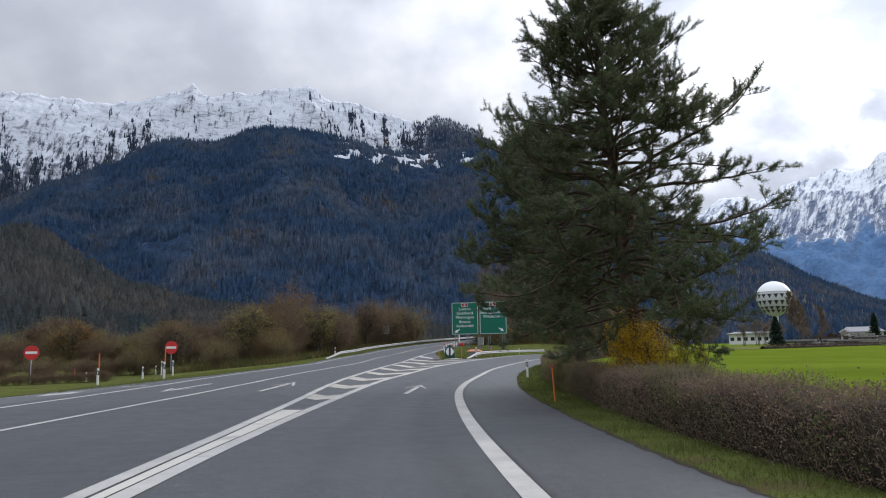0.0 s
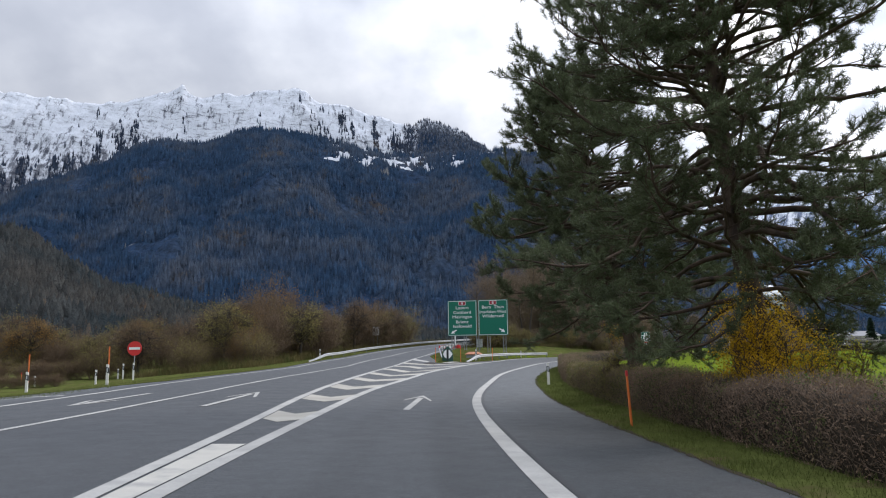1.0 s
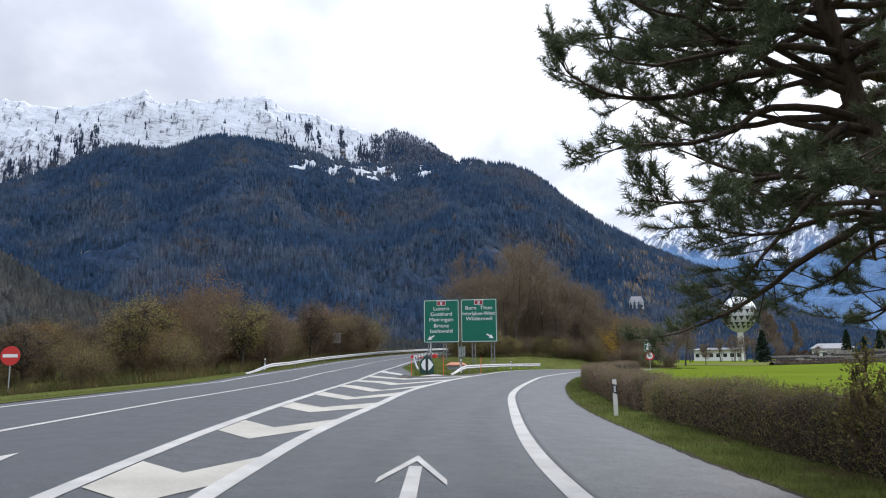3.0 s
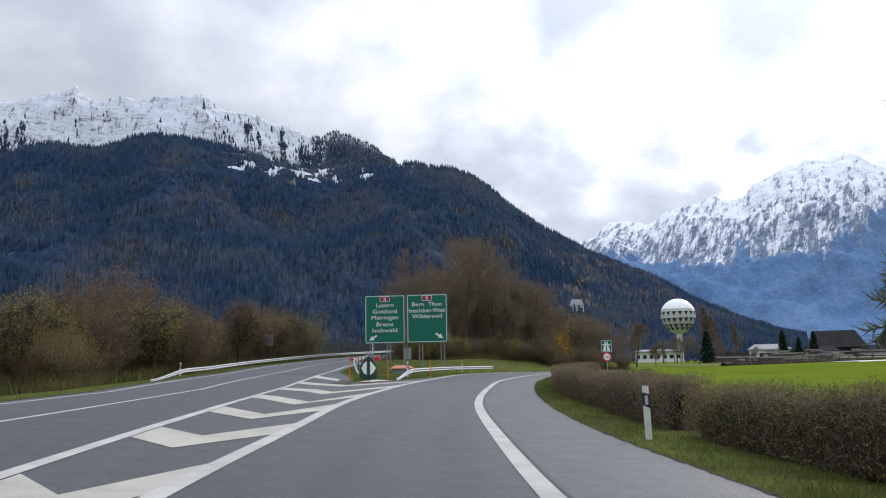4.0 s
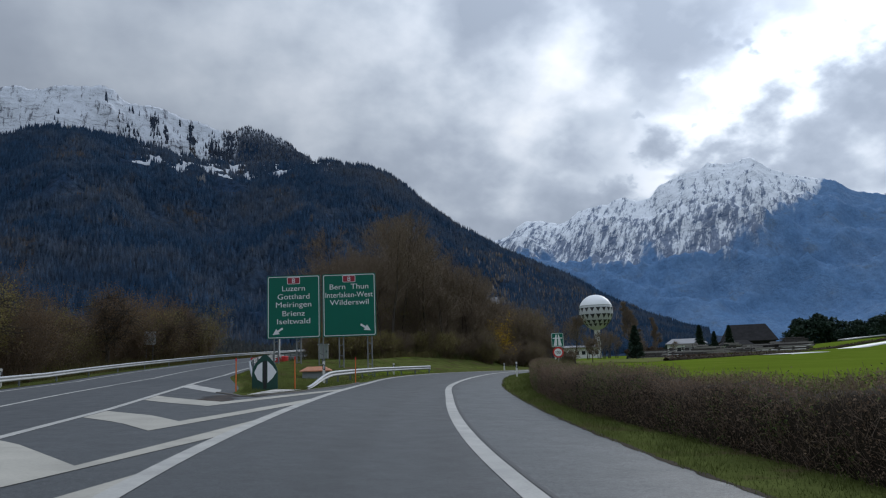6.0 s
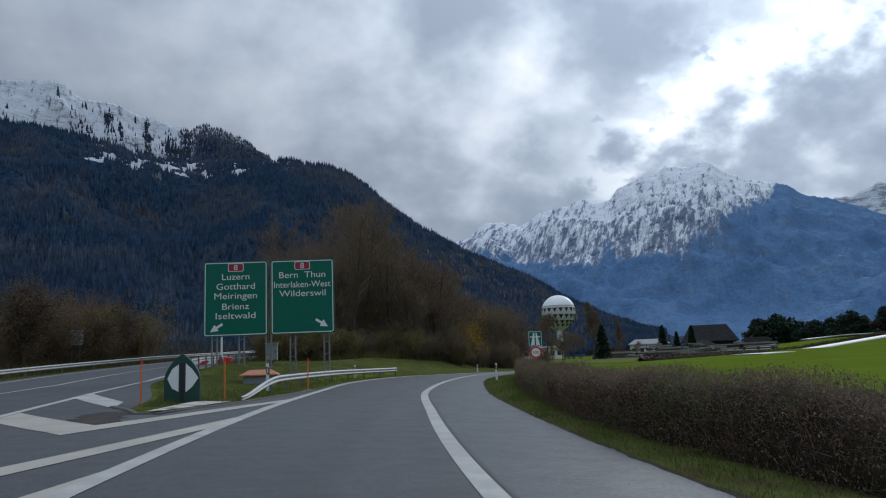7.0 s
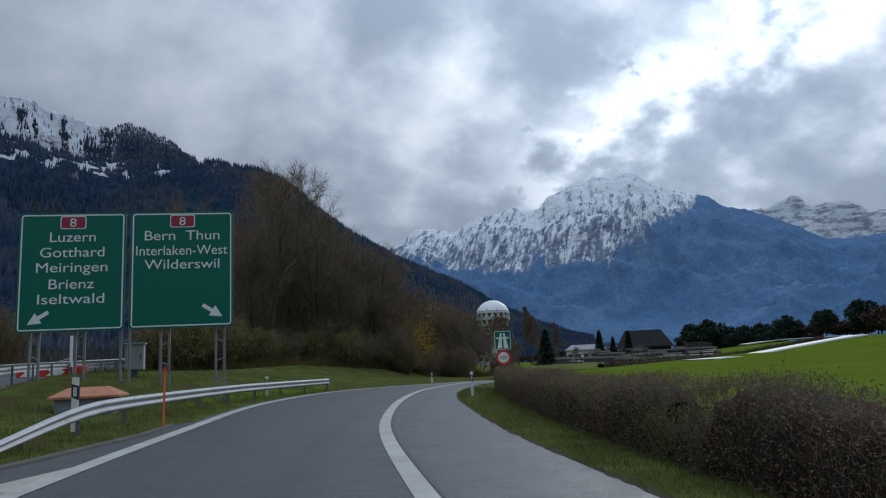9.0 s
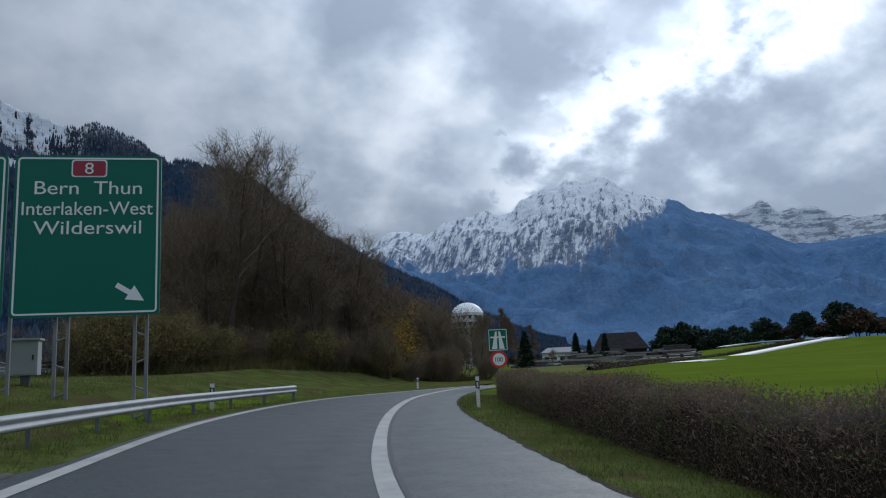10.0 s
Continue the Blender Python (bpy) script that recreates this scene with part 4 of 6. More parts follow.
mountain("hill_left", [(-60, 9.0), (-28, 8.7), (-26, 8.4), (-23.5, 6.7), (-20.9, 5.2), (-17, 4.1), (-13, 3.4), (-8, 2.6), (0, 1.8), (10, 1.0)],
         330, 900, mountain_mat("brown_wood", (0.022, 0.030, 0.034), (0.040, 0.042, 0.040), 900, 950, ROCK, autumn=(0.10, 0.065, 0.04)), "brown autumn wooded hill", relief=30, jag=9, steep=1.2, seed=2.2, cell=170, rows=60)
# firs carry the slope's blue haze in their own colour
HAZED_FIR = mountain_mat("mountain_firs", (0.025, 0.051, 0.094), (0.062, 0.077, 0.103), 5000, 5100, ROCK, facing=2, autumn=(0.075, 0.068, 0.066), grain=0.6, island=0.25, outcrop=(0.20, 0.20, 0.20))
forest("mountain_firs", "mountain_forest_left", 80000, 61, (-30, 38), (0.05, 1.0), 21, 4.2, HAZED_FIR, "dense dark firs covering the mountainside", clump=160.0, cover=-0.42, keep=lambda az, u: not clearing(az, u))
forest("ridge_firs", "mountain_forest_left", 6500, 62, (-30, 38), (0.93, 1.0), 19, 3.6, HAZED_FIR, "dark firs along the crest of the mountainside", keep=lambda az, u: not clearing(az, u))
# blue-grey of the ridge and knoll firs includes haze painted into the colour
HAZED_HIGH = mountain_mat("high_firs", (0.030, 0.042, 0.066), (0.040, 0.052, 0.074), 5000, 5100, ROCK, island=0.4)
forest("snow_line_firs", "mountain_snow_ridge", 70000, 63, (-36, 2.2), (0.2, 0.97), 22, 4.0, HAZED_HIGH, "scattered dark firs standing in the snow", keep=fingers)
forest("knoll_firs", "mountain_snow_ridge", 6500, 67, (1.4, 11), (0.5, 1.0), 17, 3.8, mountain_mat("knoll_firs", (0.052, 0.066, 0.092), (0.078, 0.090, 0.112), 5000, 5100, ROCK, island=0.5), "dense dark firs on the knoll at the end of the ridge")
forest("golden_larches", "mountain_forest_left", 9000, 64, (20, 36), (0.12, 0.8), 16, 4.6, mountain_mat("larch_slope", (0.135, 0.115, 0.098), (0.080, 0.088, 0.10), 5000, 5100, ROCK, autumn=(0.17, 0.12, 0.085), island=0.35), "brown and golden larches on the lower slope", clump=140.0, cover=0.02)
HILL = mountain_mat("hill_trees", (0.030, 0.040, 0.044), (0.060, 0.056, 0.050), 5000, 5100, ROCK, autumn=(0.105, 0.070, 0.045), grain=0.35, island=0.25, outcrop=(0.16, 0.14, 0.10))
forest("hill_wood", "hill_left", 14000, 66, (-50, 8), (0.02, 1.0), 12, 4.2, HILL, "dark mixed wood on the low hill")


# ---- growing things: shared builders ----
def tubes(P0, P1, R0, R1, sides=4):
    """Tapered prisms between pairs of points, as arrays of vertices and quads."""
    P0, P1 = np.asarray(P0, float), np.asarray(P1, float)
    R0, R1 = np.asarray(R0, float)[:, None], np.asarray(R1, float)[:, None]
    d = P1 - P0
    d /= np.linalg.norm(d, axis=1, keepdims=True) + 1e-9
    ref = np.where(np.abs(d[:, 2:3]) > 0.9, [[1.0, 0, 0]], [[0, 0, 1.0]])
    a = np.cross(d, ref)
    a /= np.linalg.norm(a, axis=1, keepdims=True) + 1e-9
    b = np.cross(d, a)
    rings = []
    for P, R in ((P0, R0), (P1, R1)):
        for k in range(sides):
            t = 2 * math.pi * k / sides
            rings.append(P + (a * math.cos(t) + b * math.sin(t)) * R)
    V = np.stack(rings, 1).reshape(-1, 3)
    base = (np.arange(len(P0)) * 2 * sides)[:, None]
    F = np.concatenate([base + np.array([[k, (k + 1) % sides, sides + (k + 1) % sides, sides + k]]) for k in range(sides)])
    return V, F


def leaf_quads(rng, P, size, spread=0.0, flat=0.0):
    """Small tilted leaves at given places."""
    n = len(P)
    P = P + rng.normal(0, 1, (n, 3)) * spread
    u = rng.normal(0, 1, (n, 3))
    u[:, 2] *= 1 - flat
    u /= np.linalg.norm(u, axis=1, keepdims=True)
    v = np.cross(u, rng.normal(0, 1, (n, 3)))
    v /= np.linalg.norm(v, axis=1, keepdims=True) + 1e-9
    s = size * rng.uniform(0.6, 1.4, (n, 1))
    V = np.stack([P - u * s, P - v * s * 0.5, P + u * s, P + v * s * 0.5], 1).reshape(-1, 3)
    F = np.arange(4 * n).reshape(-1, 4)
    return V, F


def upright(rng, height, radius, trunk_r, stems=1, clear=0.25, boughs=44, subs=7, twigs=5):
    """Leafless crown of straight stems with boughs sweeping upward: starts, ends, radii, twig tips."""
    segs, tips = [], []

    def run(p, d, length, r0, r1, n, lift, wob, stem=-1):
        pts = [np.array(p, float)]
        d = np.array(d, float)
        for k in range(n):
            d = d + rng.normal(0, wob, 3) + np.array([0, 0, lift])
            d /= np.linalg.norm(d)
            q = pts[-1] + d * length / n
            segs.append((pts[-1], q, r0 + (r1 - r0) * k / n, r0 + (r1 - r0) * (k + 1) / n, stem))
            pts.append(q)
        return pts, d

    def side(d, spread):
        o = rng.normal(0, 1, 3)
        o -= d * o.dot(d)
        o /= np.linalg.norm(o) + 1e-9
        v = d * 1.0 + o * spread
        return v / np.linalg.norm(v)

    for k in range(stems):
        a = 6.283 * k / stems + rng.uniform(-0.5, 0.5)
        tilt = 0.03 if stems == 1 else (0.05 if stems < 4 else rng.uniform(0.05, 0.95) * radius / height)
        h = height * (1.0 if k == 0 else rng.uniform(0.55, 0.98))
        start = np.array([math.cos(a), math.sin(a), 0]) * (0 if stems == 1 else radius * (0.12 if stems < 4 else rng.uniform(0.05, 0.45)))
        pts, _ = run(start, (math.cos(a) * tilt, math.sin(a) * tilt, 1.0), h, trunk_r, trunk_r * 0.12, 14, 0.015, 0.035, k)
        P = np.array(pts)
        for b in range(max(3, boughs // stems)):
            f = clear + (0.98 - clear) * rng.random() ** (0.8 if stems < 4 else 1.5)
            i = min(13, int(f * 14))
            p = P[i] + (P[i + 1] - P[i]) * (f * 14 - i)
            ax = rng.uniform(0, 6.283)
            steep = rng.uniform(0.7, 1.4)
            d = np.array([math.cos(ax), math.sin(ax), steep])
            d /= np.linalg.norm(d)
            length = (radius * 1.25 * (1 - 0.72 * f) + 0.04 * height) * rng.uniform(0.6, 1.1) * (1 if stems < 4 else 0.7)
            rb = max(0.012, trunk_r * 0.32 * (1 - 0.7 * f))
            bp, bd = run(p, d, length, rb, 0.010, 5, 0.07, 0.09)
            for c in range(subs):
                j = rng.integers(1, 6)
                sp, sd = run(bp[j] if j == 5 else bp[j] + (bp[j + 1] - bp[j]) * rng.random(), side((bp[j] - bp[j - 1]) / (np.linalg.norm(bp[j] - bp[j - 1]) + 1e-9), 0.7), length * rng.uniform(0.25, 0.45), 0.011, 0.006, 3, 0.08, 0.12)
                for w in range(twigs):
                    q = sp[rng.integers(1, 4)]
                    e = q + side(sd, 0.8) * length * rng.uniform(0.10, 0.24) + np.array([0, 0, 0.04 * length])
                    segs.append((q, e, 0.007, 0.004, -1))
                    tips.append(e)
    P0, P1, R0, R1, S = (np.array(c) for c in zip(*segs))
    k = np.array([1, 1, height / P1[:, 2].max()])
    return P0 * k, P1 * k, R0, R1, np.array(tips) * k, S


def bush(name, rng_seed, height, radius, leaf, leaves, leaf_size, label, category="bush", stems=7, twig="twig", levels=3, split=3, group="", fringe=0):
    rng = np.random.default_rng(rng_seed)
    P0, P1, R0, R1, tips, _ = upright(rng, height, radius, 0.045, stems=stems, clear=0.0, boughs=stems * 10, subs=5, twigs=4)
    e = thing(name, (0, 0, 0), label, category, group)
    V, F = tubes(P0, P1, np.maximum(R0, 0.008), np.maximum(R1, 0.006), 3)
    link_mesh("branchwork", np_mesh("branchwork", V, F), M[twig], e)
    pick = tips[rng.integers(0, len(tips), leaves)]
    V, F = leaf_quads(rng, pick, leaf_size, spread=0.28 * height / 5)
    V[:, 2] = np.maximum(V[:, 2], 0.03)
    link_mesh("foliage", np_mesh("foliage", V, F), M[leaf], e)
    if fringe:
        d = rng.normal(0, 0.6, (fringe, 3)) + np.array([0, 0, 0.9])
        d /= np.linalg.norm(d, axis=1, keepdims=True)
        a = tips[rng.integers(0, len(tips), fringe)] + rng.normal(0, 0.05, (fringe, 3)) * height
        a[:, 2] = np.maximum(a[:, 2], 0.05)
        V, F = tubes(a, a + d * rng.uniform(0.2, 0.7, (fringe, 1)) * height / 6, np.full(fringe, 0.011), np.full(fringe, 0.006), 3)
        link_mesh("twig_fringe", np_mesh("twig_fringe", V, F), M[twig], e)
    return e


def bare_tree(name, rng_seed, height, radius, label, trunk_r=0.22, levels=4, split=3, haze=2500, leaf="twig_dark", group="", first=0.3, stems=1, fat=1.0):
    rng = np.random.default_rng(rng_seed)
    P0, P1, R0, R1, tips, S = upright(rng, height, radius, trunk_r, stems=stems, clear=first, boughs=52, subs=8, twigs=6)
    e = thing(name, (0, 0, 0), label, "tree", group)
    big = S >= 0
    for k in range(stems):
        one = S == k
        V, F = tubes(P0[one], P1[one], R0[one], R1[one], 8)
        link_mesh("trunk", np_mesh("trunk", V, F, True), M["twig_grey"], e)
    V, F = tubes(P0[~big], P1[~big], np.maximum(R0[~big], 0.013) * fat, np.maximum(R1[~big], 0.008) * fat, 3)
    link_mesh("branchwork", np_mesh("branchwork", V, F), M["twig_dark"], e)
    # fine twigs at the tips
    pick = tips[rng.integers(0, len(tips), haze)]
    d = rng.normal(0, 1, (haze, 3)) + np.array([0, 0, 0.9])
    d /= np.linalg.norm(d, axis=1, keepdims=True)
    a = pick + rng.normal(0, 0.05, (haze, 3)) * height / 10
    V, F = tubes(a, a + d * rng.uniform(0.2, 0.6, (haze, 1)) * height / 14, np.full(haze, 0.008 * fat), np.full(haze, 0.004 * fat), 3)
    link_mesh("twig_fringe", np_mesh("twig_fringe", V, F), M[leaf], e)
    return e


def place(template, x, y, scale=1.0, rz=0.0, sink=0.05, squash=1.0):
    m = pose(x, y, land(x, y) - sink, 0, 0, rz) @ Matrix.Diagonal((scale, scale, scale * squash, 1))
    return copy_thing(template, m)


def discard(template):
    for o in (*template.children_recursive, template):
        bpy.data.objects.remove(o)


# ---- pines beside the hedge ----
def pine(x, y, seed, height, label, reach=4.2, lean=(0, 0), low=1.9, tufts=4, gap=0.32):
    rng = np.random.default_rng(seed)
    base = land(x, y)
    e = thing("pine_tree", (x, y, base - 0.08), label, "pine tree", "pines beside the hedge")
    # trunk
    n = 14
    zs = np.linspace(0, height, n + 1)
    cx = np.cumsum(rng.normal(0, 0.05, n + 1)) + lean[0] * (zs / height) ** 1.3
    cy = np.cumsum(rng.normal(0, 0.05, n + 1)) + lean[1] * (zs / height) ** 1.3
    cx[0] = cy[0] = 0
    C = np.stack([cx, cy, zs], 1)
    R = 0.235 * (1 - zs / height) ** 0.75 + 0.018
    R[0] *= 1.35
    V, F = tubes(C[:-1], C[1:], R[:-1], R[1:], 12)
    link_mesh("trunk", np_mesh("trunk", V, F, True), M["bark"], e)

    def trunk_at(z):
        return np.array([np.interp(z, zs, cx), np.interp(z, zs, cy), z])

    S0, S1, Q0, Q1, tips, dirs = [], [], [], [], [], []
    z = low
    while z < height - 0.2:
        f = (z - low) / (height - low)
        turn = rng.uniform(0, 2 * math.pi)
        count = int(rng.integers(4, 6)) + (f > 0.6)
        for k in range(count):
            az = turn + 2 * math.pi * k / count + rng.normal(0, 0.35)
            prof = np.interp(f, (0, 0.10, 0.35, 0.55, 0.78, 0.93, 1), (0.62, 0.92, 1.0, 0.76, 0.50, 0.28, 0.14))
            length = reach * prof * rng.uniform(0.62, 1.04) + 0.2
            rise = -0.02 + 0.85 * f + rng.normal(0, 0.13)
            d = np.array([math.cos(az), math.sin(az), rise])
            d /= np.linalg.norm(d)
            p = trunk_at(z + rng.uniform(-0.12, 0.12))
            r = 0.016 + 0.0135 * length
            m = max(4, int(length / 0.36))
            for j in range(m):
                d = d + rng.normal(0, 0.15, 3) + np.array([0, 0, -0.07 if j < m * 0.5 else 0.13])
                d /= np.linalg.norm(d)
                q = p + d * length / m
                ra, rb = r * (1 - 0.85 * j / m), r * (1 - 0.85 * (j + 1) / m)
                S0.append(p), S1.append(q), Q0.append(ra), Q1.append(rb)
                out = (j + 1) / m
                if out < 0.44 - 0.1 * f:
                    # a dead side twig on the bare inner limb
                    if rng.random() < 0.5:
                        o = rng.normal(0, 0.6, 3) + d * 0.4
                        o /= np.linalg.norm(o)
                        S0.append(q), S1.append(q + o * rng.uniform(0.2, 0.7)), Q0.append(0.008), Q1.append(0.003)
                else:
                    for side in range(int(rng.integers(2, 4))):
                        o = np.cross(d, [0, 0, 1.0]) * rng.choice((-1, 1)) + rng.normal(0, 0.32, 3) + d * 0.75 + np.array([0, 0, 0.12])
                        o /= np.linalg.norm(o)
                        sl = rng.uniform(0.30, 0.85) * (0.55 + 0.45 * min(1, length / 2))
                        a0 = p + (q - p) * rng.random()
                        g = a0 + o * sl
                        S0.append(a0), S1.append(g), Q0.append(0.011), Q1.append(0.006)
                        for w in range(tufts):
                            a = a0 + o * sl * (1 - 0.55 * w / max(1, tufts)) if w else g
                            t = o * 0.8 + rng.normal(0, 0.38, 3) + np.array([0, 0, 0.55])
                            t /= np.linalg.norm(t)
                            S0.append(a), S1.append(a + t * 0.20), Q0.append(0.006), Q1.append(0.004)
                            tips.append(a + t * 0.13)
                            dirs.append(t)
                p = q
            for w in range(tufts + 2):
                tips.append(p + rng.normal(0, 0.08, 3))
                t = d + rng.normal(0, 0.4, 3) + np.array([0, 0, 0.35])
                dirs.append(t / np.linalg.norm(t))
        z += rng.uniform(0.8, 1.2) * gap * (1.15 - 0.40 * f)
    V, F = tubes(S0, S1, Q0, Q1, 4)
    link_mesh("branchwork", np_mesh("branchwork", V, F, True), M["bark"], e)
    # needle tufts: blades fanned round each upturned shoot
    T, D = np.array(tips), np.array(dirs)
    blades = 60
    n = len(T)
    Tn, Dn = np.repeat(T, blades, 0), np.repeat(D, blades, 0)
    o = rng.normal(0, 1, (n * blades, 3))
    o -= Dn * (o * Dn).sum(1, keepdims=True)
    o /= np.linalg.norm(o, axis=1, keepdims=True) + 1e-9
    d = Dn * rng.uniform(0.35, 1.3, (n * blades, 1)) + o
    d /= np.linalg.norm(d, axis=1, keepdims=True)
    w = np.cross(d, rng.normal(0, 1, (n * blades, 3)))
    w /= np.linalg.norm(w, axis=1, keepdims=True) + 1e-9
    st = Tn + Dn * rng.uniform(-0.16, 0.12, (n * blades, 1))
    ln = rng.uniform(0.08, 0.145, (n * blades, 1))
    V = np.stack([st - w * 0.0058, st + w * 0.0058, st + d * ln], 1).reshape(-1, 3)
    F = np.arange(3 * n * blades).reshape(-1, 3)
    link_mesh("needles", np_mesh("needles", V, F), M["needles"], e)
    return e


def hedge(y0, y1, seed, height, width, label, leaf="leaf_hedge"):
    """A clipped leafless hedge following the verge: solid heart toned dark like its shaded gaps, twigs and withered
    leaves.
    """
    rng = np.random.default_rng(seed)
    ym = (y0 + y1) / 2
    e = thing("hedge", (HB(ym), ym, land(HB(ym), ym)), label, "hedge", "hedges beside the slip road")
    off = np.array(e.location)
    ys = np.arange(y0, y1 + 0.01, 0.28)
    ring = [(0.10, 0.0), (0.05, 0.35), (0.07, 0.7), (0.18, 0.90), (0.45, 0.97), (0.75, 0.97), (0.95, 0.9), (1.0, 0.6), (0.95, 0.0)]
    V = []
    for k, y in enumerate(ys):
        x = HB(y)
        end = min(1.0, (k + 0.6) / 3, (len(ys) - k - 0.4) / 3)
        for u, v in ring:
            px = x + (0.5 + (u - 0.5) * (0.55 + 0.45 * end)) * width + rng.normal(0, 0.035)
            V.append((px, y + rng.normal(0, 0.03), land(x + 0.4, y) - 0.03 + v * height * (0.90 + 0.06 * math.sin(y * 1.7) + 0.05 * math.sin(y * 0.6)) * (0.8 + 0.2 * end) + rng.normal(0, 0.025) * (v > 0)))
    n = len(ring)
    F = [(k * n + j, k * n + j + 1, (k + 1) * n + j + 1, (k + 1) * n + j) for k in range(len(ys) - 1) for j in range(n - 1)]
    F += [(0, 1, 7, 8), (1, 2, 6, 7), (2, 3, 5, 6)]
    b = (len(ys) - 1) * n
    F += [(b + 8, b + 7, b + 1, b), (b + 7, b + 6, b + 2, b + 1), (b + 6, b + 5, b + 3, b + 2)]
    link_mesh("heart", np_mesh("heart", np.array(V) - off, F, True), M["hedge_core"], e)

    def shell(count, out):
        """Places on the road face, the top and the ends, a little in or out of the clipped line."""
        y = rng.uniform(y0 - 0.08, y1 + 0.08, count)
        s = rng.random(count)
        xb = table_of(HB)(y)
        zb = lands(xb + 0.4, y)
        hh = height * (0.92 + 0.06 * np.sin(y * 1.7) + 0.05 * np.sin(y * 0.6))
        face = s < 0.55
        u = np.where(face, rng.normal(0.02, out, count), rng.uniform(0.0, width, count))
        v = np.where(face, rng.random(count) ** 0.85 * hh, hh + rng.normal(0, out * 0.9, count))
        back = s > 0.94
        u = np.where(back, width + rng.normal(0, out, count), u)
        v = np.where(back, rng.random(count) * hh, v)
        tip = rng.random(count) < min(0.5, 1.6 / (y1 - y0))
        y = np.where(tip, np.where(rng.random(count) < 0.5, y0, y1) + rng.normal(0, 0.06, count), y)
        u = np.where(tip, rng.uniform(0, width, count), u)
        v = np.where(tip, rng.random(count) * hh, v)
        return np.stack([table_of(HB)(y) + u, y, zb + v], 1), face

    length = y1 - y0
    near = int(length * 420)
    P, face = shell(near, 0.055)
    d = rng.normal(0, 0.45, (near, 3)) + np.where(face[:, None], [[-0.55, 0, 0.75]], [[0, 0, 1.0]])
    d /= np.linalg.norm(d, axis=1, keepdims=True)
    V, F = tubes(P - d * 0.12, P + d * rng.uniform(0.02, 0.10, (near, 1)), np.full(near, 0.0040), np.full(near, 0.002), 3)
    link_mesh("twig_fringe", np_mesh("twig_fringe", V - off, F), M["twig_hedge"], e)
    count = int(length * 1300)
    P, _ = shell(count, 0.05)
    V, F = leaf_quads(rng, P, 0.018, spread=0.03)
    link_mesh("foliage", np_mesh("foliage", V - off, F), M[leaf], e)
    P, _ = shell(int(length * 1100), 0.06)
    P = np.array([p for p in P if noise.fractal(Vector((p[0] * 0.9, p[1] * 0.9, p[2] * 1.6 + seed)), 0.6, 2.0, 3) > 0.18])
    V, F = leaf_quads(rng, P, 0.018, spread=0.03)
    link_mesh("green_leaves", np_mesh("green_leaves", V - off, F), M["leaf_green"], e, "olive green leaves in patches")
    return e


def conifer(name, seed, height, radius, label, group="", tiers=16):
    """A small fir: a stem with tiers of drooping boughs edged with needle sprays."""
    rng = np.random.default_rng(seed)
    e = thing(name, (0, 0, 0), label, "fir tree", group)
    V, F = tubes([(0, 0, 0)], [(0, 0, height * 0.98)], [height * 0.016 + 0.03], [0.01], 8)
    link_mesh("trunk", np_mesh("trunk", V, F, True), M["bark"], e)
    P, D, Ls = [], [], []
    for k in range(tiers * 26):
        f = rng.random() ** 0.8
        z = height * (0.05 + 0.93 * f)
        az = rng.uniform(0, 6.283)
        r = radius * (1 - f) ** 0.85 * rng.uniform(0.75, 1.1) + 0.03 * height / 5
        d = np.array([math.cos(az), math.sin(az), -0.18 + 0.5 * f])
        for j in range(7):
            t = (j + 1) / 7
            P.append(np.array([0, 0, z]) + d * r * t + rng.normal(0, 0.05 * radius, 3))
            q = d + rng.normal(0, 0.5, 3)
            D.append(q / np.linalg.norm(q))
    P, D = np.array(P), np.array(D)
    w = np.cross(D, rng.normal(0, 1, P.shape))
    w /= np.linalg.norm(w, axis=1, keepdims=True)
    s = radius * 0.13
    V = np.stack([P - D * s, P - w * s * 0.6, P + D * s * 1.4, P + w * s * 0.6], 1).reshape(-1, 3)
    V[:, 2] = np.maximum(V[:, 2], 0.02)
    link_mesh("needles", np_mesh("needles", V, np.arange(len(V)).reshape(-1, 4)), M["needles_dark"], e)
    return e


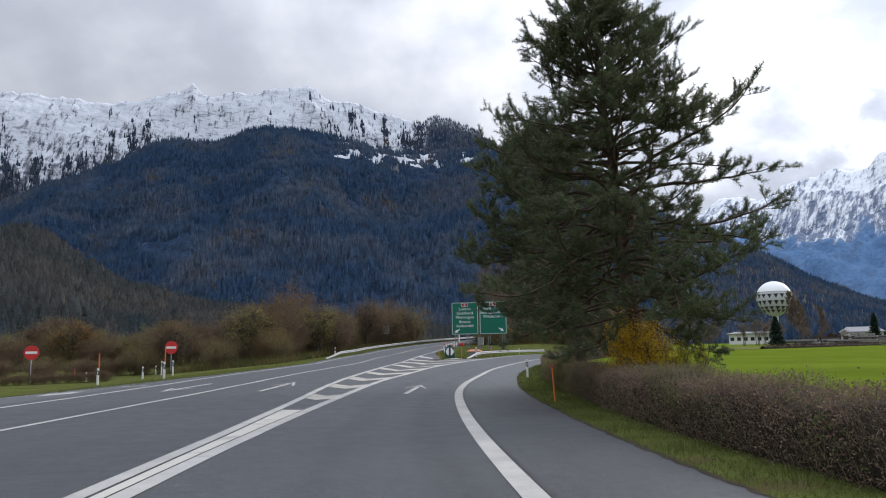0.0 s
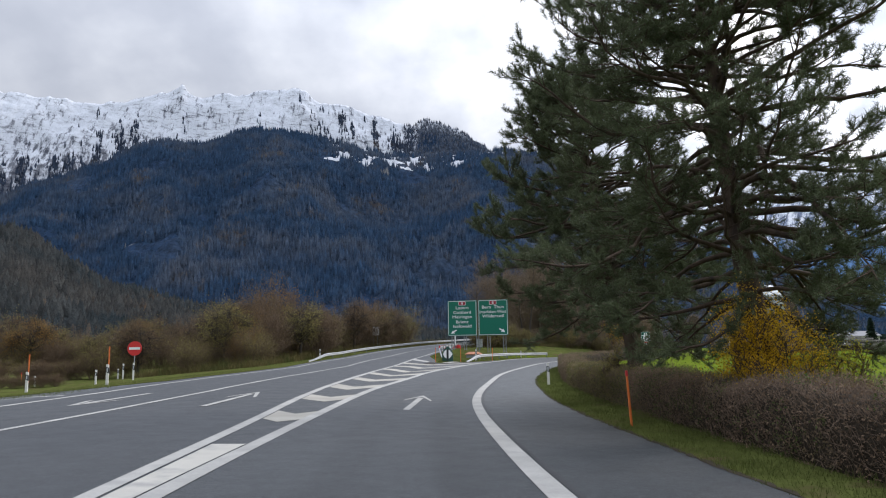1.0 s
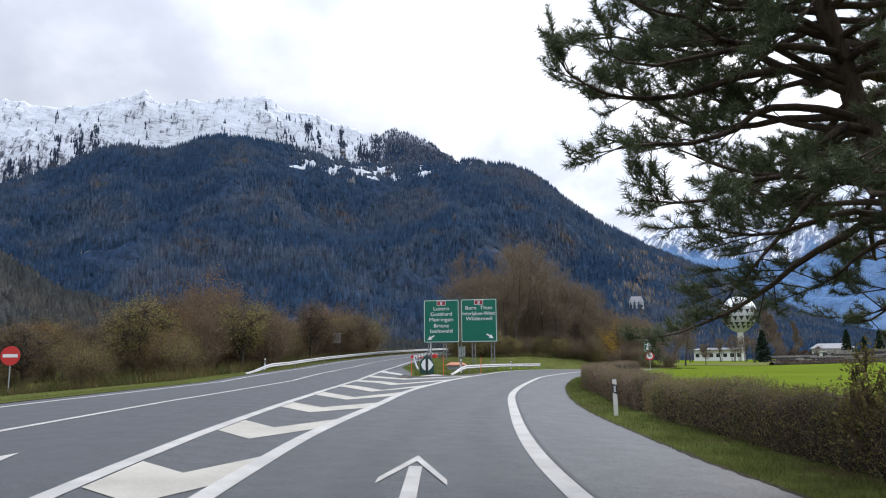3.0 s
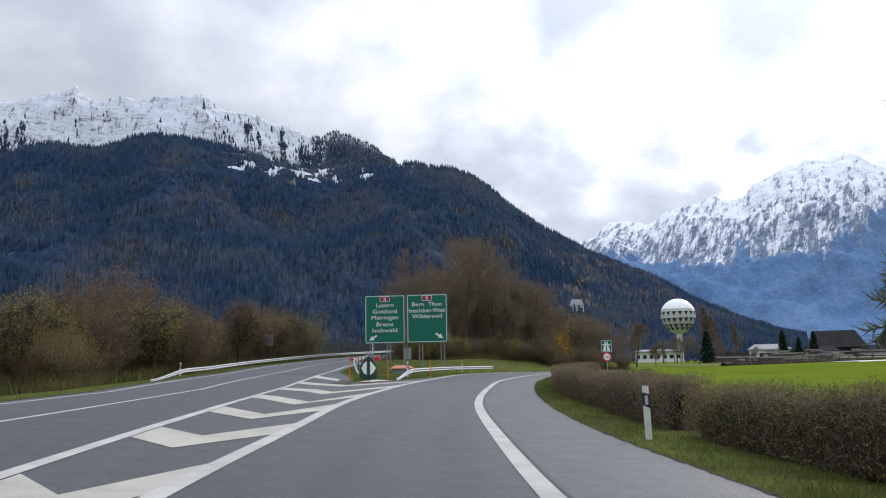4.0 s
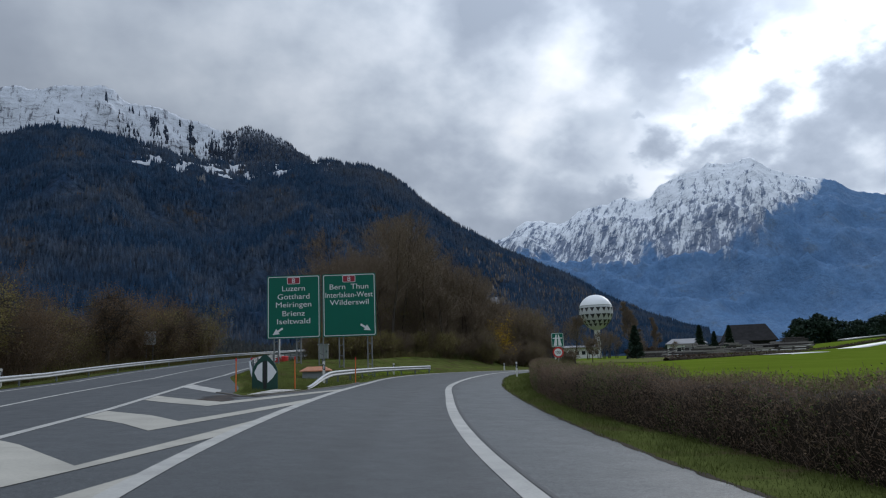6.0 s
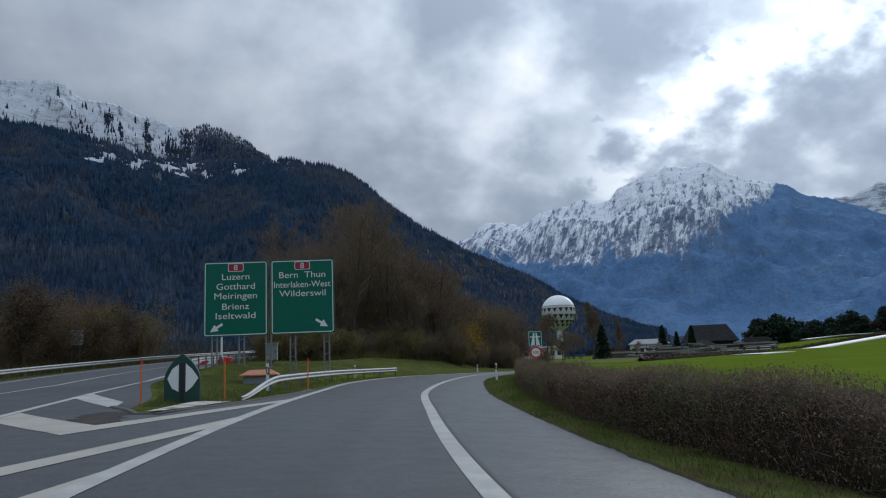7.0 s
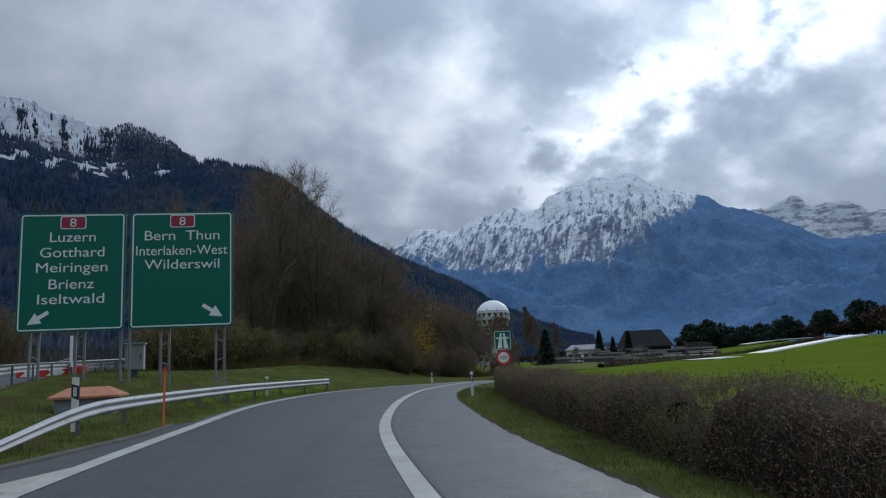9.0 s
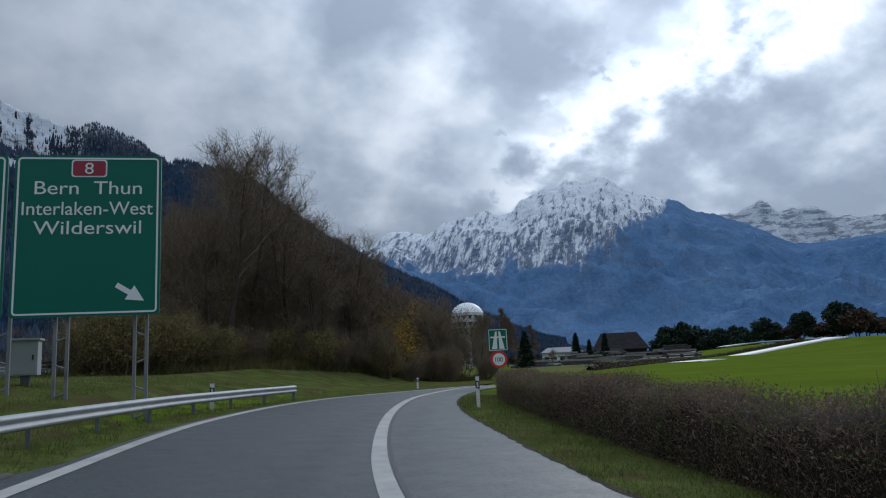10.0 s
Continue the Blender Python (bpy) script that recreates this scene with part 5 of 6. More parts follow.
def round_tree(name, seed, height, radius, leaf, label, group="", fine=False):
    """A dense far-off tree: stem, limbs and a lumpy crown of many leaf clumps with gaps."""
    rng = np.random.default_rng(seed)
    e = thing(name, (0, 0, 0), label, "tree", group)
    V, F = tubes([(0, 0, 0), (0, 0, height * 0.3)], [(0, 0, height * 0.3), (0.1, 0.1, height * 0.75)], [height * 0.025, height * 0.02], [height * 0.02, 0.03], 7)
    link_mesh("trunk", np_mesh("trunk", V, F, True), M["twig_grey"], e)
    lobes = rng.normal(0, 1, (16, 3))
    lobes = lobes / np.linalg.norm(lobes, axis=1, keepdims=True) * rng.uniform(0.35, 0.7, (16, 1))
    n = 9000 if fine else 2600
    c = lobes[rng.integers(0, 16, n)]
    o = rng.normal(0, 1, (n, 3))
    o /= np.linalg.norm(o, axis=1, keepdims=True)
    P = (c + o * rng.uniform(0.15, 0.42, (n, 1))) * np.array([radius, radius, height * 0.42]) + np.array([0, 0, height * 0.56])
    P[:, 2] = np.maximum(P[:, 2], height * 0.06)
    if fine:
        ends = (lobes * 0.9) * np.array([radius, radius, height * 0.42]) + np.array([0, 0, height * 0.56])
        roots = np.stack([ends[:, 0] * 0.1, ends[:, 1] * 0.1, np.minimum(ends[:, 2] * 0.55, height * 0.5)], 1)
        bends = roots * 0.45 + ends * 0.55 + rng.normal(0, 0.04, (16, 3)) * height
        tw = ends[rng.integers(0, 16, 700)]
        to = tw + rng.normal(0, 0.30, (700, 3)) * np.array([radius, radius, radius * 0.8])
        to[:, 2] = np.maximum(to[:, 2], height * 0.08)
        A, B = np.concatenate([roots, bends, tw]), np.concatenate([bends, ends, to])
        R = np.concatenate([np.full(16, 0.07), np.full(16, 0.045), np.full(700, 0.016)])
        V, F = tubes(A, B, R, R * 0.6, 4)
        link_mesh("branchwork", np_mesh("branchwork", V, F), M["twig_grey"], e)
    V, F = leaf_quads(rng, P, 0.055 if fine else radius * 0.10)
    link_mesh("crown", np_mesh("crown", V, F), M[leaf], e)
    return e


def grass_blades(name, left, right, y0, y1, count, seed, tall=0.10, label="tufted green grass on the verge", material="blade", wide=0.006):
    rng = np.random.default_rng(seed)
    y = rng.uniform(y0, y1, count)
    u = rng.random(count)
    L, R = table_of(left)(y), table_of(right)(y)
    x = L + (R - L) * u
    z = lands(x, y)
    P = np.stack([x, y, z - 0.01], 1)
    d = rng.normal(0, 0.45, (count, 3))
    d[:, 2] = 1
    a = rng.uniform(0, 6.28, count)
    w = np.stack([np.cos(a), np.sin(a), np.zeros(count)], 1) * wide
    h = tall * rng.uniform(0.4, 1.25, (count, 1)) * (0.7 + 0.6 * (np.sin(x * 3.1) * np.sin(y * 2.3) > 0.2))[:, None]
    V = np.stack([P - w, P + w, P + d * h], 1).reshape(-1, 3)
    ob = link_mesh(name, np_mesh(name, V, np.arange(3 * count).reshape(-1, 3)), M[material])
    return tagged(ob, label, "grass", kind="stuff")


# ---- road furniture ----
def delineator(x, y, rz=0.0, lean=0.0, height=1.0, snow_pole=0.0, label="white roadside marker post with a black band and reflector"):
    e = thing("marker_post", (x, y, land(x, y) - 0.02), label, "marker post", "roadside marker posts")
    e.matrix_world = pose(x, y, land(x, y) - 0.02, 0, lean, rz)
    bm = bmesh.new()
    pts = [(-0.06, -0.045), (0.06, -0.045), (0.05, 0.03), (0.0, 0.06), (-0.05, 0.03)]
    rows = []
    for z, k in ((0, 1), (height * 0.5, 1), (height - 0.03, 0.98)):
        rows.append([bm.verts.new((px * k, py * k, z + (0.05 * (0.045 - py) / 0.09 if z > height * 0.6 else 0))) for px, py in pts])
    for a, b in zip(rows, rows[1:]):
        for j in range(5):
            bm.faces.new((a[j], a[(j + 1) % 5], b[(j + 1) % 5], b[j]))
    bm.faces.new(rows[-1])
    part("post", bm, M["cream"], e)
    bm = bmesh.new()
    plate(bm, [(-0.064, height * 0.66), (0.064, height * 0.60), (0.064, height * 0.86), (-0.064, height * 0.90)], -0.050, 0.035)
    part("black_band", bm, M["black"], e, "slanted black band")
    bm = bmesh.new()
    plate(bm, rounded_pts(-0.03, height * 0.67, 0.03, height * 0.84, 0.01, 2), -0.058, -0.049)
    part("reflector", bm, M["reflector"], e, "silver reflector")
    if snow_pole:
        bm = bmesh.new()
        rod(bm, (0, 0.08, height * 0.5), (0, 0.08, height + snow_pole), 0.028, n=10)
        part("snow_pole", bm, M["orange"], e, "red-orange snow pole")
    return e


def stake(x, y, height=1.1, lean=(0, 0), label="thin orange-red snow stake stuck in the grass"):
    e = thing("snow_stake", (x, y, land(x, y) - 0.02), label, "snow stake", "orange snow stakes")
    e.matrix_world = pose(x, y, land(x, y) - 0.02, lean[0], lean[1], 0)
    bm = bmesh.new()
    rod(bm, (0, 0, 0), (0, 0, height), 0.026, 0.022, 10)
    part("shaft", bm, M["orange"], e)
    bm = bmesh.new()
    rod(bm, (0, 0, height - 0.10), (0, 0, height + 0.012), 0.028, 0.024, 10)
    part("cap", bm, M["red"], e)
    return e


def guardrail(name, xs, y0, y1, top, label, posts_step=2.0, face=-1, post_mat="zinc_dark", ramp=None, ramp_end=None):
    """A corrugated beam on posts. face: side of the beam, -1 left of its posts, 1 right."""
    ym = (y0 + y1) / 2
    e = thing(name, (xs(ym), ym, land(xs(ym), ym)), label, "guardrail")
    o = Vector(e.location)
    prof = [(0.00, 0.0), (0.045, -0.02), (0.075, -0.055), (0.075, -0.095), (0.02, -0.135), (0.02, -0.175), (0.075, -0.215), (0.075, -0.255), (0.045, -0.29), (0.0, -0.31)]
    prof = [(u * face, w * 0.86) for u, w in prof]
    prof = prof + [(u - 0.008 * face, w) for u, w in prof[::-1]]
    ys = np.arange(y0, y1 + 0.01, 0.75)

    def lift(y):
        t = top
        if ramp:
            t = top * (0.22 + 0.78 * smooth(y0, y0 + ramp, y))
        if ramp_end:
            t = min(t, top * (0.33 + 0.67 * smooth(y1, y1 - ramp_end, y)))
        return t

    pts = [(xs(y), y, land(xs(y), y) + lift(y)) for y in ys]
    V, F = sweep(prof, pts)
    for k, y in enumerate(ys):
        for j, (u, w) in enumerate(prof):
            V[k * len(prof) + j].z = pts[k][2] + w * (0.35 + 0.65 * lift(y) / top)
    link_mesh("beam", np_mesh("beam", [v - o for v in V], F, False), M["zinc"], e)
    along = 0.0
    last = Vector(pts[0])
    for p, y in zip(pts, ys):
        p = Vector(p)
        along += (p - last).length
        last = p
        if along < posts_step and y > y0 + 0.1:
            continue
        if lift(y) < top * 0.45:
            continue
        along = 0.0
        bm = bmesh.new()
        b = p - o
        dx = -0.06 * face
        box(bm, b.x + dx - 0.035, b.y - 0.05, b.z - lift(y) - 0.2, b.x + dx + 0.035, b.y + 0.05, b.z - 0.03, 0.006)
        part("post", bm, M[post_mat], e)
    bm = bmesh.new()
    b = Vector(pts[-1]) - o
    rod(bm, (b.x, b.y, b.z - 0.31), (b.x, b.y, b.z), 0.05, n=10)
    part("end_cap", bm, M["zinc"], e)
    return e


def direction_sign():
    ax, ay, bx, by = 6.75, 84.20, 12.96, 82.17
    z0, z1 = 2.62, 6.40
    ang = math.degrees(math.atan2(by - ay, bx - ax))
    full = math.hypot(bx - ax, by - ay)
    cx, cy = (ax + bx) / 2, (ay + by) / 2
    g = land(cx, cy)
    e = thing("direction_sign", (cx, cy, g), "large green motorway direction sign with two panels on steel lattice posts", "road sign", rz=ang)
    zb, zt = z0 - g, z1 - g
    W = full / 2 - 0.075
    H = zt - zb
    panels = []
    for k, name in enumerate(("panel", "panel")):
        x0 = -full / 2 if k == 0 else full / 2 - W
        bm = bmesh.new()
        plate(bm, rounded_pts(x0, zb, x0 + W, zt, 0.09), -0.04, 0.02)
        p = part(name, bm, M["green"], e, "green reflective sign panel with white lettering")
        bm = bmesh.new()
        frame_ring(bm, x0 + 0.055, zb + 0.055, x0 + W - 0.055, zt - 0.055, 0.09, 0.040, -0.048, -0.04)
        part("border", bm, M["white"], p, "thin white border line")
        bm = bmesh.new()
        for zz in (zb + 0.5, zb + H / 2, zt - 0.5):
            box(bm, x0 + 0.05, 0.02, zz - 0.05, x0 + W - 0.05, 0.08, zz + 0.05)
        part("stiffener", bm, M["zinc_dark"], p)
        bx0 = x0 + W * 0.5
        zz = zt - H * 0.083
        bm = bmesh.new()
        plate(bm, rounded_pts(bx0 - W * 0.122, zz - 0.21, bx0 + W * 0.122, zz + 0.21, 0.07), -0.050, -0.041)
        part("badge_rim", bm, M["white"], p)
        bm = bmesh.new()
        plate(bm, rounded_pts(bx0 - W * 0.112, zz - 0.18, bx0 + W * 0.112, zz + 0.18, 0.06), -0.056, -0.050)
        part("badge", bm, M["red_dark"], p, "red route number badge")
        lettering("badge_number", "8", 0.19, 0.27, M["white"], p, bx0, -0.062, zz)
        rows = [("Luzern", 0.43, 0.205), ("Gotthard", 0.60, 0.335), ("Meiringen", 0.665, 0.462), ("Brienz", 0.42, 0.603), ("Iseltwald", 0.62, 0.727)] if k == 0 else [("Bern  Thun", 0.73, 0.205), ("Interlaken-West", 0.89, 0.335), ("Wilderswil", 0.73, 0.455)]
        for text, w, f in rows:
            lettering("lettering", text, W * w, 0.315, M["white"], p, bx0, -0.047, zt - H * f)
        # slanted arrow
        s = -1 if k == 0 else 1
        px, pz = (x0 + W * 0.20, zt - H * 0.885) if k == 0 else (x0 + W * 0.80, zt - H * 0.865)
        th = radians(-32)
        c_, s_ = math.cos(th), math.sin(th)
        shape = [(-0.36, -0.06), (-0.02, -0.06), (-0.02, -0.19), (0.36, 0.0), (-0.02, 0.19), (-0.02, 0.06), (-0.36, 0.06)]
        pts = [(px + s * (u * c_ - v * s_), pz + (u * s_ + v * c_)) for u, v in shape]
        bm = bmesh.new()
        plate(bm, pts if s > 0 else pts[::-1], -0.047, -0.041)
        part("arrow", bm, M["white"], p, "white slanted arrow")
    # lattice posts
    for u in (-0.42, -0.215, -0.01, 0.175, 0.435):
        x = u * full
        wx, wy = cx + x * math.cos(radians(ang)), cy + x * math.sin(radians(ang))
        gz = land(wx, wy) - g - 0.3
        bm = bmesh.new()
        for dx in (-0.13, 0.13):
            box(bm, x + dx - 0.035, 0.08, gz, x + dx + 0.035, 0.15, zt - 0.15)
        post = part("lattice_post", bm, M["zinc_post"], e, "galvanised steel lattice post")
        z, flip = gz + 0.35, 1
        while z < zb + 0.2:
            bm = bmesh.new()
            rod(bm, (x - 0.13 * flip, 0.115, z), (x + 0.13 * flip, 0.115, z + 0.10), 0.022, n=6)
            part("rung", bm, M["zinc_post"], post)
            z += 0.62
            flip = -flip
    return e


def nose_sign():
    x, y = 5.25, 67.2
    e = thing("diverging_arrow_marker", (x, y, land(x, y)), "rounded dark green nose marker with white arrow halves", "traffic marker", rz=-6)
    h, w = 1.30, 0.46
    arch = [(w * (1 - (k / 9) ** 1.9) + 0.05 * (k / 9), 0.58 + (h - 0.58) * k / 9) for k in range(10)]
    out = [(-w, 0.0)] + [(-u, v) for u, v in arch] + arch[::-1] + [(w, 0.0)]
    bm = bmesh.new()
    plate(bm, out[::-1], -0.16, 0.36)
    part("shell", bm, M["green_dark"], e, "dark green plastic shell")
    bm = bmesh.new()
    plate(bm, [(-0.09, 0.30), (-0.09, 1.04), (-0.26, 0.92), (-0.38, 0.66), (-0.26, 0.40)], -0.172, -0.16)
    part("arrow_half", bm, M["white"], e, "white reflective arrow half pointing one way")
    bm = bmesh.new()
    plate(bm, [(0.09, 0.28), (0.26, 0.42), (0.42, 0.66), (0.26, 0.90), (0.09, 1.06)], -0.172, -0.16)
    part("arrow_half", bm, M["white"], e, "white reflective arrow half pointing the other way")
    bm = bmesh.new()
    box(bm, -0.06, -0.168, 0.06, 0.06, -0.16, 1.08)
    part("centre_bar", bm, M["black"], e, "black bar")
    return e


def cabinet():
    x, y = 10.28, 85.4
    g = land(x, y)
    e = thing("control_cabinet", (x, y, g), "small pale grey roadside control cabinet on a pedestal", "cabinet", rz=-12)
    bm = bmesh.new()
    box(bm, -0.10, -0.08, -0.1, 0.10, 0.08, 1.4 - g)
    part("pedestal", bm, M["zinc_dark"], e)
    bm = bmesh.new()
    box(bm, -0.30, -0.22, 1.38 - g, 0.30, 0.22, 2.24 - g, 0.015)
    b = part("body", bm, M["grey_box"], e)
    bm = bmesh.new()
    box(bm, -0.27, -0.235, 1.42 - g, 0.27, -0.22, 2.20 - g, 0.006)
    d = part("door", bm, M["grey_box"], b)
    bm = bmesh.new()
    box(bm, 0.18, -0.26, 1.76 - g, 0.215, -0.235, 1.88 - g, 0.004)
    part("handle", bm, M["black"], d)
    bm = bmesh.new()
    box(bm, -0.35, -0.27, 2.24 - g, 0.35, 0.27, 2.29 - g, 0.01)
    part("lid", bm, M["grey_box"], e)


def grit_bin():
    x, y = 8.75, 78.2
    g = land(x, y)
    e = thing("grit_bin", (x, y, g), "low grey grit bin with a faded orange lid", "grit bin", rz=-14)
    bm = bmesh.new()
    box(bm, -0.66, -0.5, -0.1, 0.66, 0.5, 0.34, 0.03)
    part("bin", bm, M["grey_bin"], e)
    bm = bmesh.new()
    lo = [bm.verts.new(p) for p in ((-0.80, -0.62, 0.34), (0.80, -0.62, 0.34), (0.80, 0.62, 0.34), (-0.80, 0.62, 0.34))]
    l2 = [bm.verts.new((v.co.x, v.co.y, 0.39)) for v in lo]
    hi = [bm.verts.new(p) for p in ((-0.42, -0.2, 0.60), (0.42, -0.2, 0.60), (0.42, 0.2, 0.60), (-0.42, 0.2, 0.60))]
    bm.faces.new(lo[::-1]), bm.faces.new(hi)
    for a, b in ((lo, l2), (l2, hi)):
        for k in range(4):
            bm.faces.new((a[k], a[(k + 1) % 4], b[(k + 1) % 4], b[k]))
    part("lid", bm, M["orange_faded"], e, "faded orange hipped lid")


def barrier():
    x, y = 8.7, 92.8
    g = land(x, y)
    top = 1.74 - g
    e = thing("barrier_gate", (x, y, g), "red barrier post with a red and white boom", "barrier", rz=-6)
    bm = bmesh.new()
    rod(bm, (0, 0, -0.1), (0, 0, top - 0.05), 0.25, n=24)
    rod(bm, (0, 0, top - 0.05), (0, 0, top), 0.25, 0.20, 24)
    part("post", bm, M["red"], e, "red painted drive housing")
    bm = bmesh.new()
    box(bm, -2.35, -0.26, top - 0.42, -0.30, -0.20, top - 0.06, 0.01)
    boom = part("boom", bm, M["red"], e, "red and white boom")
    for k in range(2):
        bm = bmesh.new()
        c, m = -1.85 + 0.95 * k, top - 0.24
        plate(bm, [(c - 0.38, m - 0.15), (c + 0.14, m - 0.15), (c + 0.32, m), (c + 0.14, m + 0.15), (c - 0.38, m + 0.15), (c - 0.20, m)], -0.272, -0.258)
        part("white_chevron", bm, M["white"], boom, "white chevron")
    bm = bmesh.new()
    rod(bm, (-0.38, -0.1, -0.1), (-0.38, -0.1, top + 1.25), 0.07, 0.06, 12)
    part("mast", bm, M["white"], e, "slim white mast")
    bm = bmesh.new()
    rod(bm, (-1.6, -0.16, top - 0.06), (-0.38, -0.1, top + 0.32), 0.022)
    part("stay", bm, M["zinc"], e)


def motorway_sign():
    x, y = 34.5, 100.9
    g = land(x, y)
    e = thing("motorway_entry_sign", (x, y, g), "green motorway sign above a round red-rimmed speed limit on one pole", "road sign", rz=-28)
    bm = bmesh.new()
    rod(bm, (0, 0.06, -0.1), (0, 0.06, 3.05 - g), 0.038, n=12)
    part("pole", bm, M["zinc"], e)
    zc = 2.06 - g
    bm = bmesh.new()
    plate(bm, rounded_pts(-0.56, zc - 0.15, 0.56, zc + 1.13, 0.07), -0.02, 0.02)
    p = part("motorway_plate", bm, M["green"], e, "green plate with a white motorway pictogram")
    bm = bmesh.new()
    frame_ring(bm, -0.54, zc - 0.13, 0.54, zc + 1.11, 0.06, 0.035, -0.027, -0.02)
    part("border", bm, M["white"], p)
    for s in (-1, 1):
        bm = bmesh.new()
        pts = [(s * 0.06, zc - 0.05), (s * 0.38, zc - 0.05), (s * 0.15, zc + 0.98), (s * 0.05, zc + 0.98)]
        plate(bm, pts if s > 0 else pts[::-1], -0.028, -0.02)
        part("carriageway", bm, M["white"], p)
    bm = bmesh.new()
    box(bm, -0.44, -0.032, zc + 0.60, 0.44, -0.021, zc + 0.69)
    part("bridge", bm, M["white"], p)
    zr = zc - 0.66
    bm = bmesh.new()
    plate(bm, disc_pts(0, zr, 0.50), -0.02, 0.01)
    q = part("speed_plate", bm, M["red"], e, "round speed limit plate with a red rim")
    bm = bmesh.new()
    plate(bm, disc_pts(0, zr, 0.36), -0.027, -0.02)
    part("white_face", bm, M["white"], q)
    lettering("speed_number", "100", 0.44, 0.26, M["black"], q, 0, -0.033, zr)


def no_entry(x, y, zc, dia, rz, label):
    g = land(x, y)
    e = thing("no_entry_sign", (x, y, g), label, "road sign", "no entry signs", rz=rz)
    z = zc - g
    bm = bmesh.new()
    rod(bm, (0, 0.05, -0.1), (0, 0.05, z + dia * 0.4), 0.035, n=10)
    part("pole", bm, M["zinc"], e)
    bm = bmesh.new()
    plate(bm, disc_pts(0, z, dia / 2), -0.02, 0.01)
    p = part("plate", bm, M["red"], e, "round red plate")
    bm = bmesh.new()
    box(bm, -dia * 0.38, -0.028, z - dia * 0.085, dia * 0.38, -0.02, z + dia * 0.085)
    part("white_bar", bm, M["white"], p)
    return e


def sign_back(x, y, zc):
    g = land(x, y)
    e = thing("sign_back", (x, y, g), "grey back of a small traffic sign on two poles", "road sign", rz=5)
    z = zc - g
    for dx in (-0.28, 0.28):
        bm = bmesh.new()
        rod(bm, (dx, 0, -0.1), (dx, 0, z + 0.5), 0.03, n=8)
        part("pole", bm, M["zinc_dark"], e)
    bm = bmesh.new()
    plate(bm, rounded_pts(-0.5, z - 0.6, 0.5, z + 0.6, 0.06), -0.05, -0.03)
    part("plate", bm, M["grey_box"], e)


def kerb():
    pts = [(HL(66) + 1.9, 66.0), (4.0, 64.4), (4.15, 63.1), (4.6, 62.9), (5.3, 64.4), (6.4, 66.2), (7.2, 67.9), (8.0, 69.5), (9.5, 72.6), (10.25, 74.6)]
    P = [(x, y, land(x, y)) for x, y in pts]
    V, F = sweep([(-0.07, -0.1), (-0.07, 0.05), (0.04, 0.05), (0.06, 0.03), (0.06, -0.1)], P)
    ob = link_mesh("kerb", np_mesh("kerb", V, F), M["kerb_stone"])
    patch("apron", [(4.35, 63.25), (4.75, 63.45), (6.5, 66.75), (5.5, 66.6)], 0.06, M["apron"], "pale broken concrete apron behind the kerb")
    strip("soil_smear", lambda y: 2.75 + 0.14 * (y - 60.8), lambda y: 3.9 + 0.05 * (y - 60.8), 60.8, 64.4, 0.016, M["smear"], "brown earth washed over the hatched asphalt", "soil", step=0.2, across=5, rough_edge=0.16)
    return tagged(ob, "worn dark stone kerb round the grass island", "kerb", kind="structure")


# ---- buildings in the distance ----
def low_building(name, x, y, w, d, h, roof_h, wall, roof, rz, label, windows=0, base=None):
    g = land(x, y) if base is None else base
    e = thing(name, (x, y, g), label, "building", rz=rz)
    bm = bmesh.new()
    box(bm, -w / 2, -d / 2, -0.5, w / 2, d / 2, h)
    wl = part("wall", bm, M[wall], e)
    bm = bmesh.new()
    o = 0.05 * w
    a = [bm.verts.new(p) for p in ((-w / 2 - o, -d / 2 - o, h), (w / 2 + o, -d / 2 - o, h), (w / 2 + o, d / 2 + o, h), (-w / 2 - o, d / 2 + o, h))]
    b = [bm.verts.new((v.co.x, v.co.y, h + 0.35)) for v in a]
    r = [bm.verts.new((-w * 0.36, 0, h + roof_h)), bm.verts.new((w * 0.36, 0, h + roof_h))]
    bm.faces.new(a[::-1])
    for k in range(4):
        bm.faces.new((a[k], a[(k + 1) % 4], b[(k + 1) % 4], b[k]))
    bm.faces.new((b[0], b[1], r[1], r[0])), bm.faces.new((b[1], b[2], r[1])), bm.faces.new((b[2], b[3], r[0], r[1])), bm.faces.new((b[3], b[0], r[0]))
    part("roof", bm, M[roof], e)
    for k in range(windows):
        bm = bmesh.new()
        c = -w / 2 + w * (k + 0.5) / windows
        box(bm, c - w / windows * 0.28, -d / 2 - 0.04, h * 0.35, c + w / windows * 0.28, -d / 2 + 0.02, h * 0.7)
        part("window", bm, M["glass"], wl)
    return e


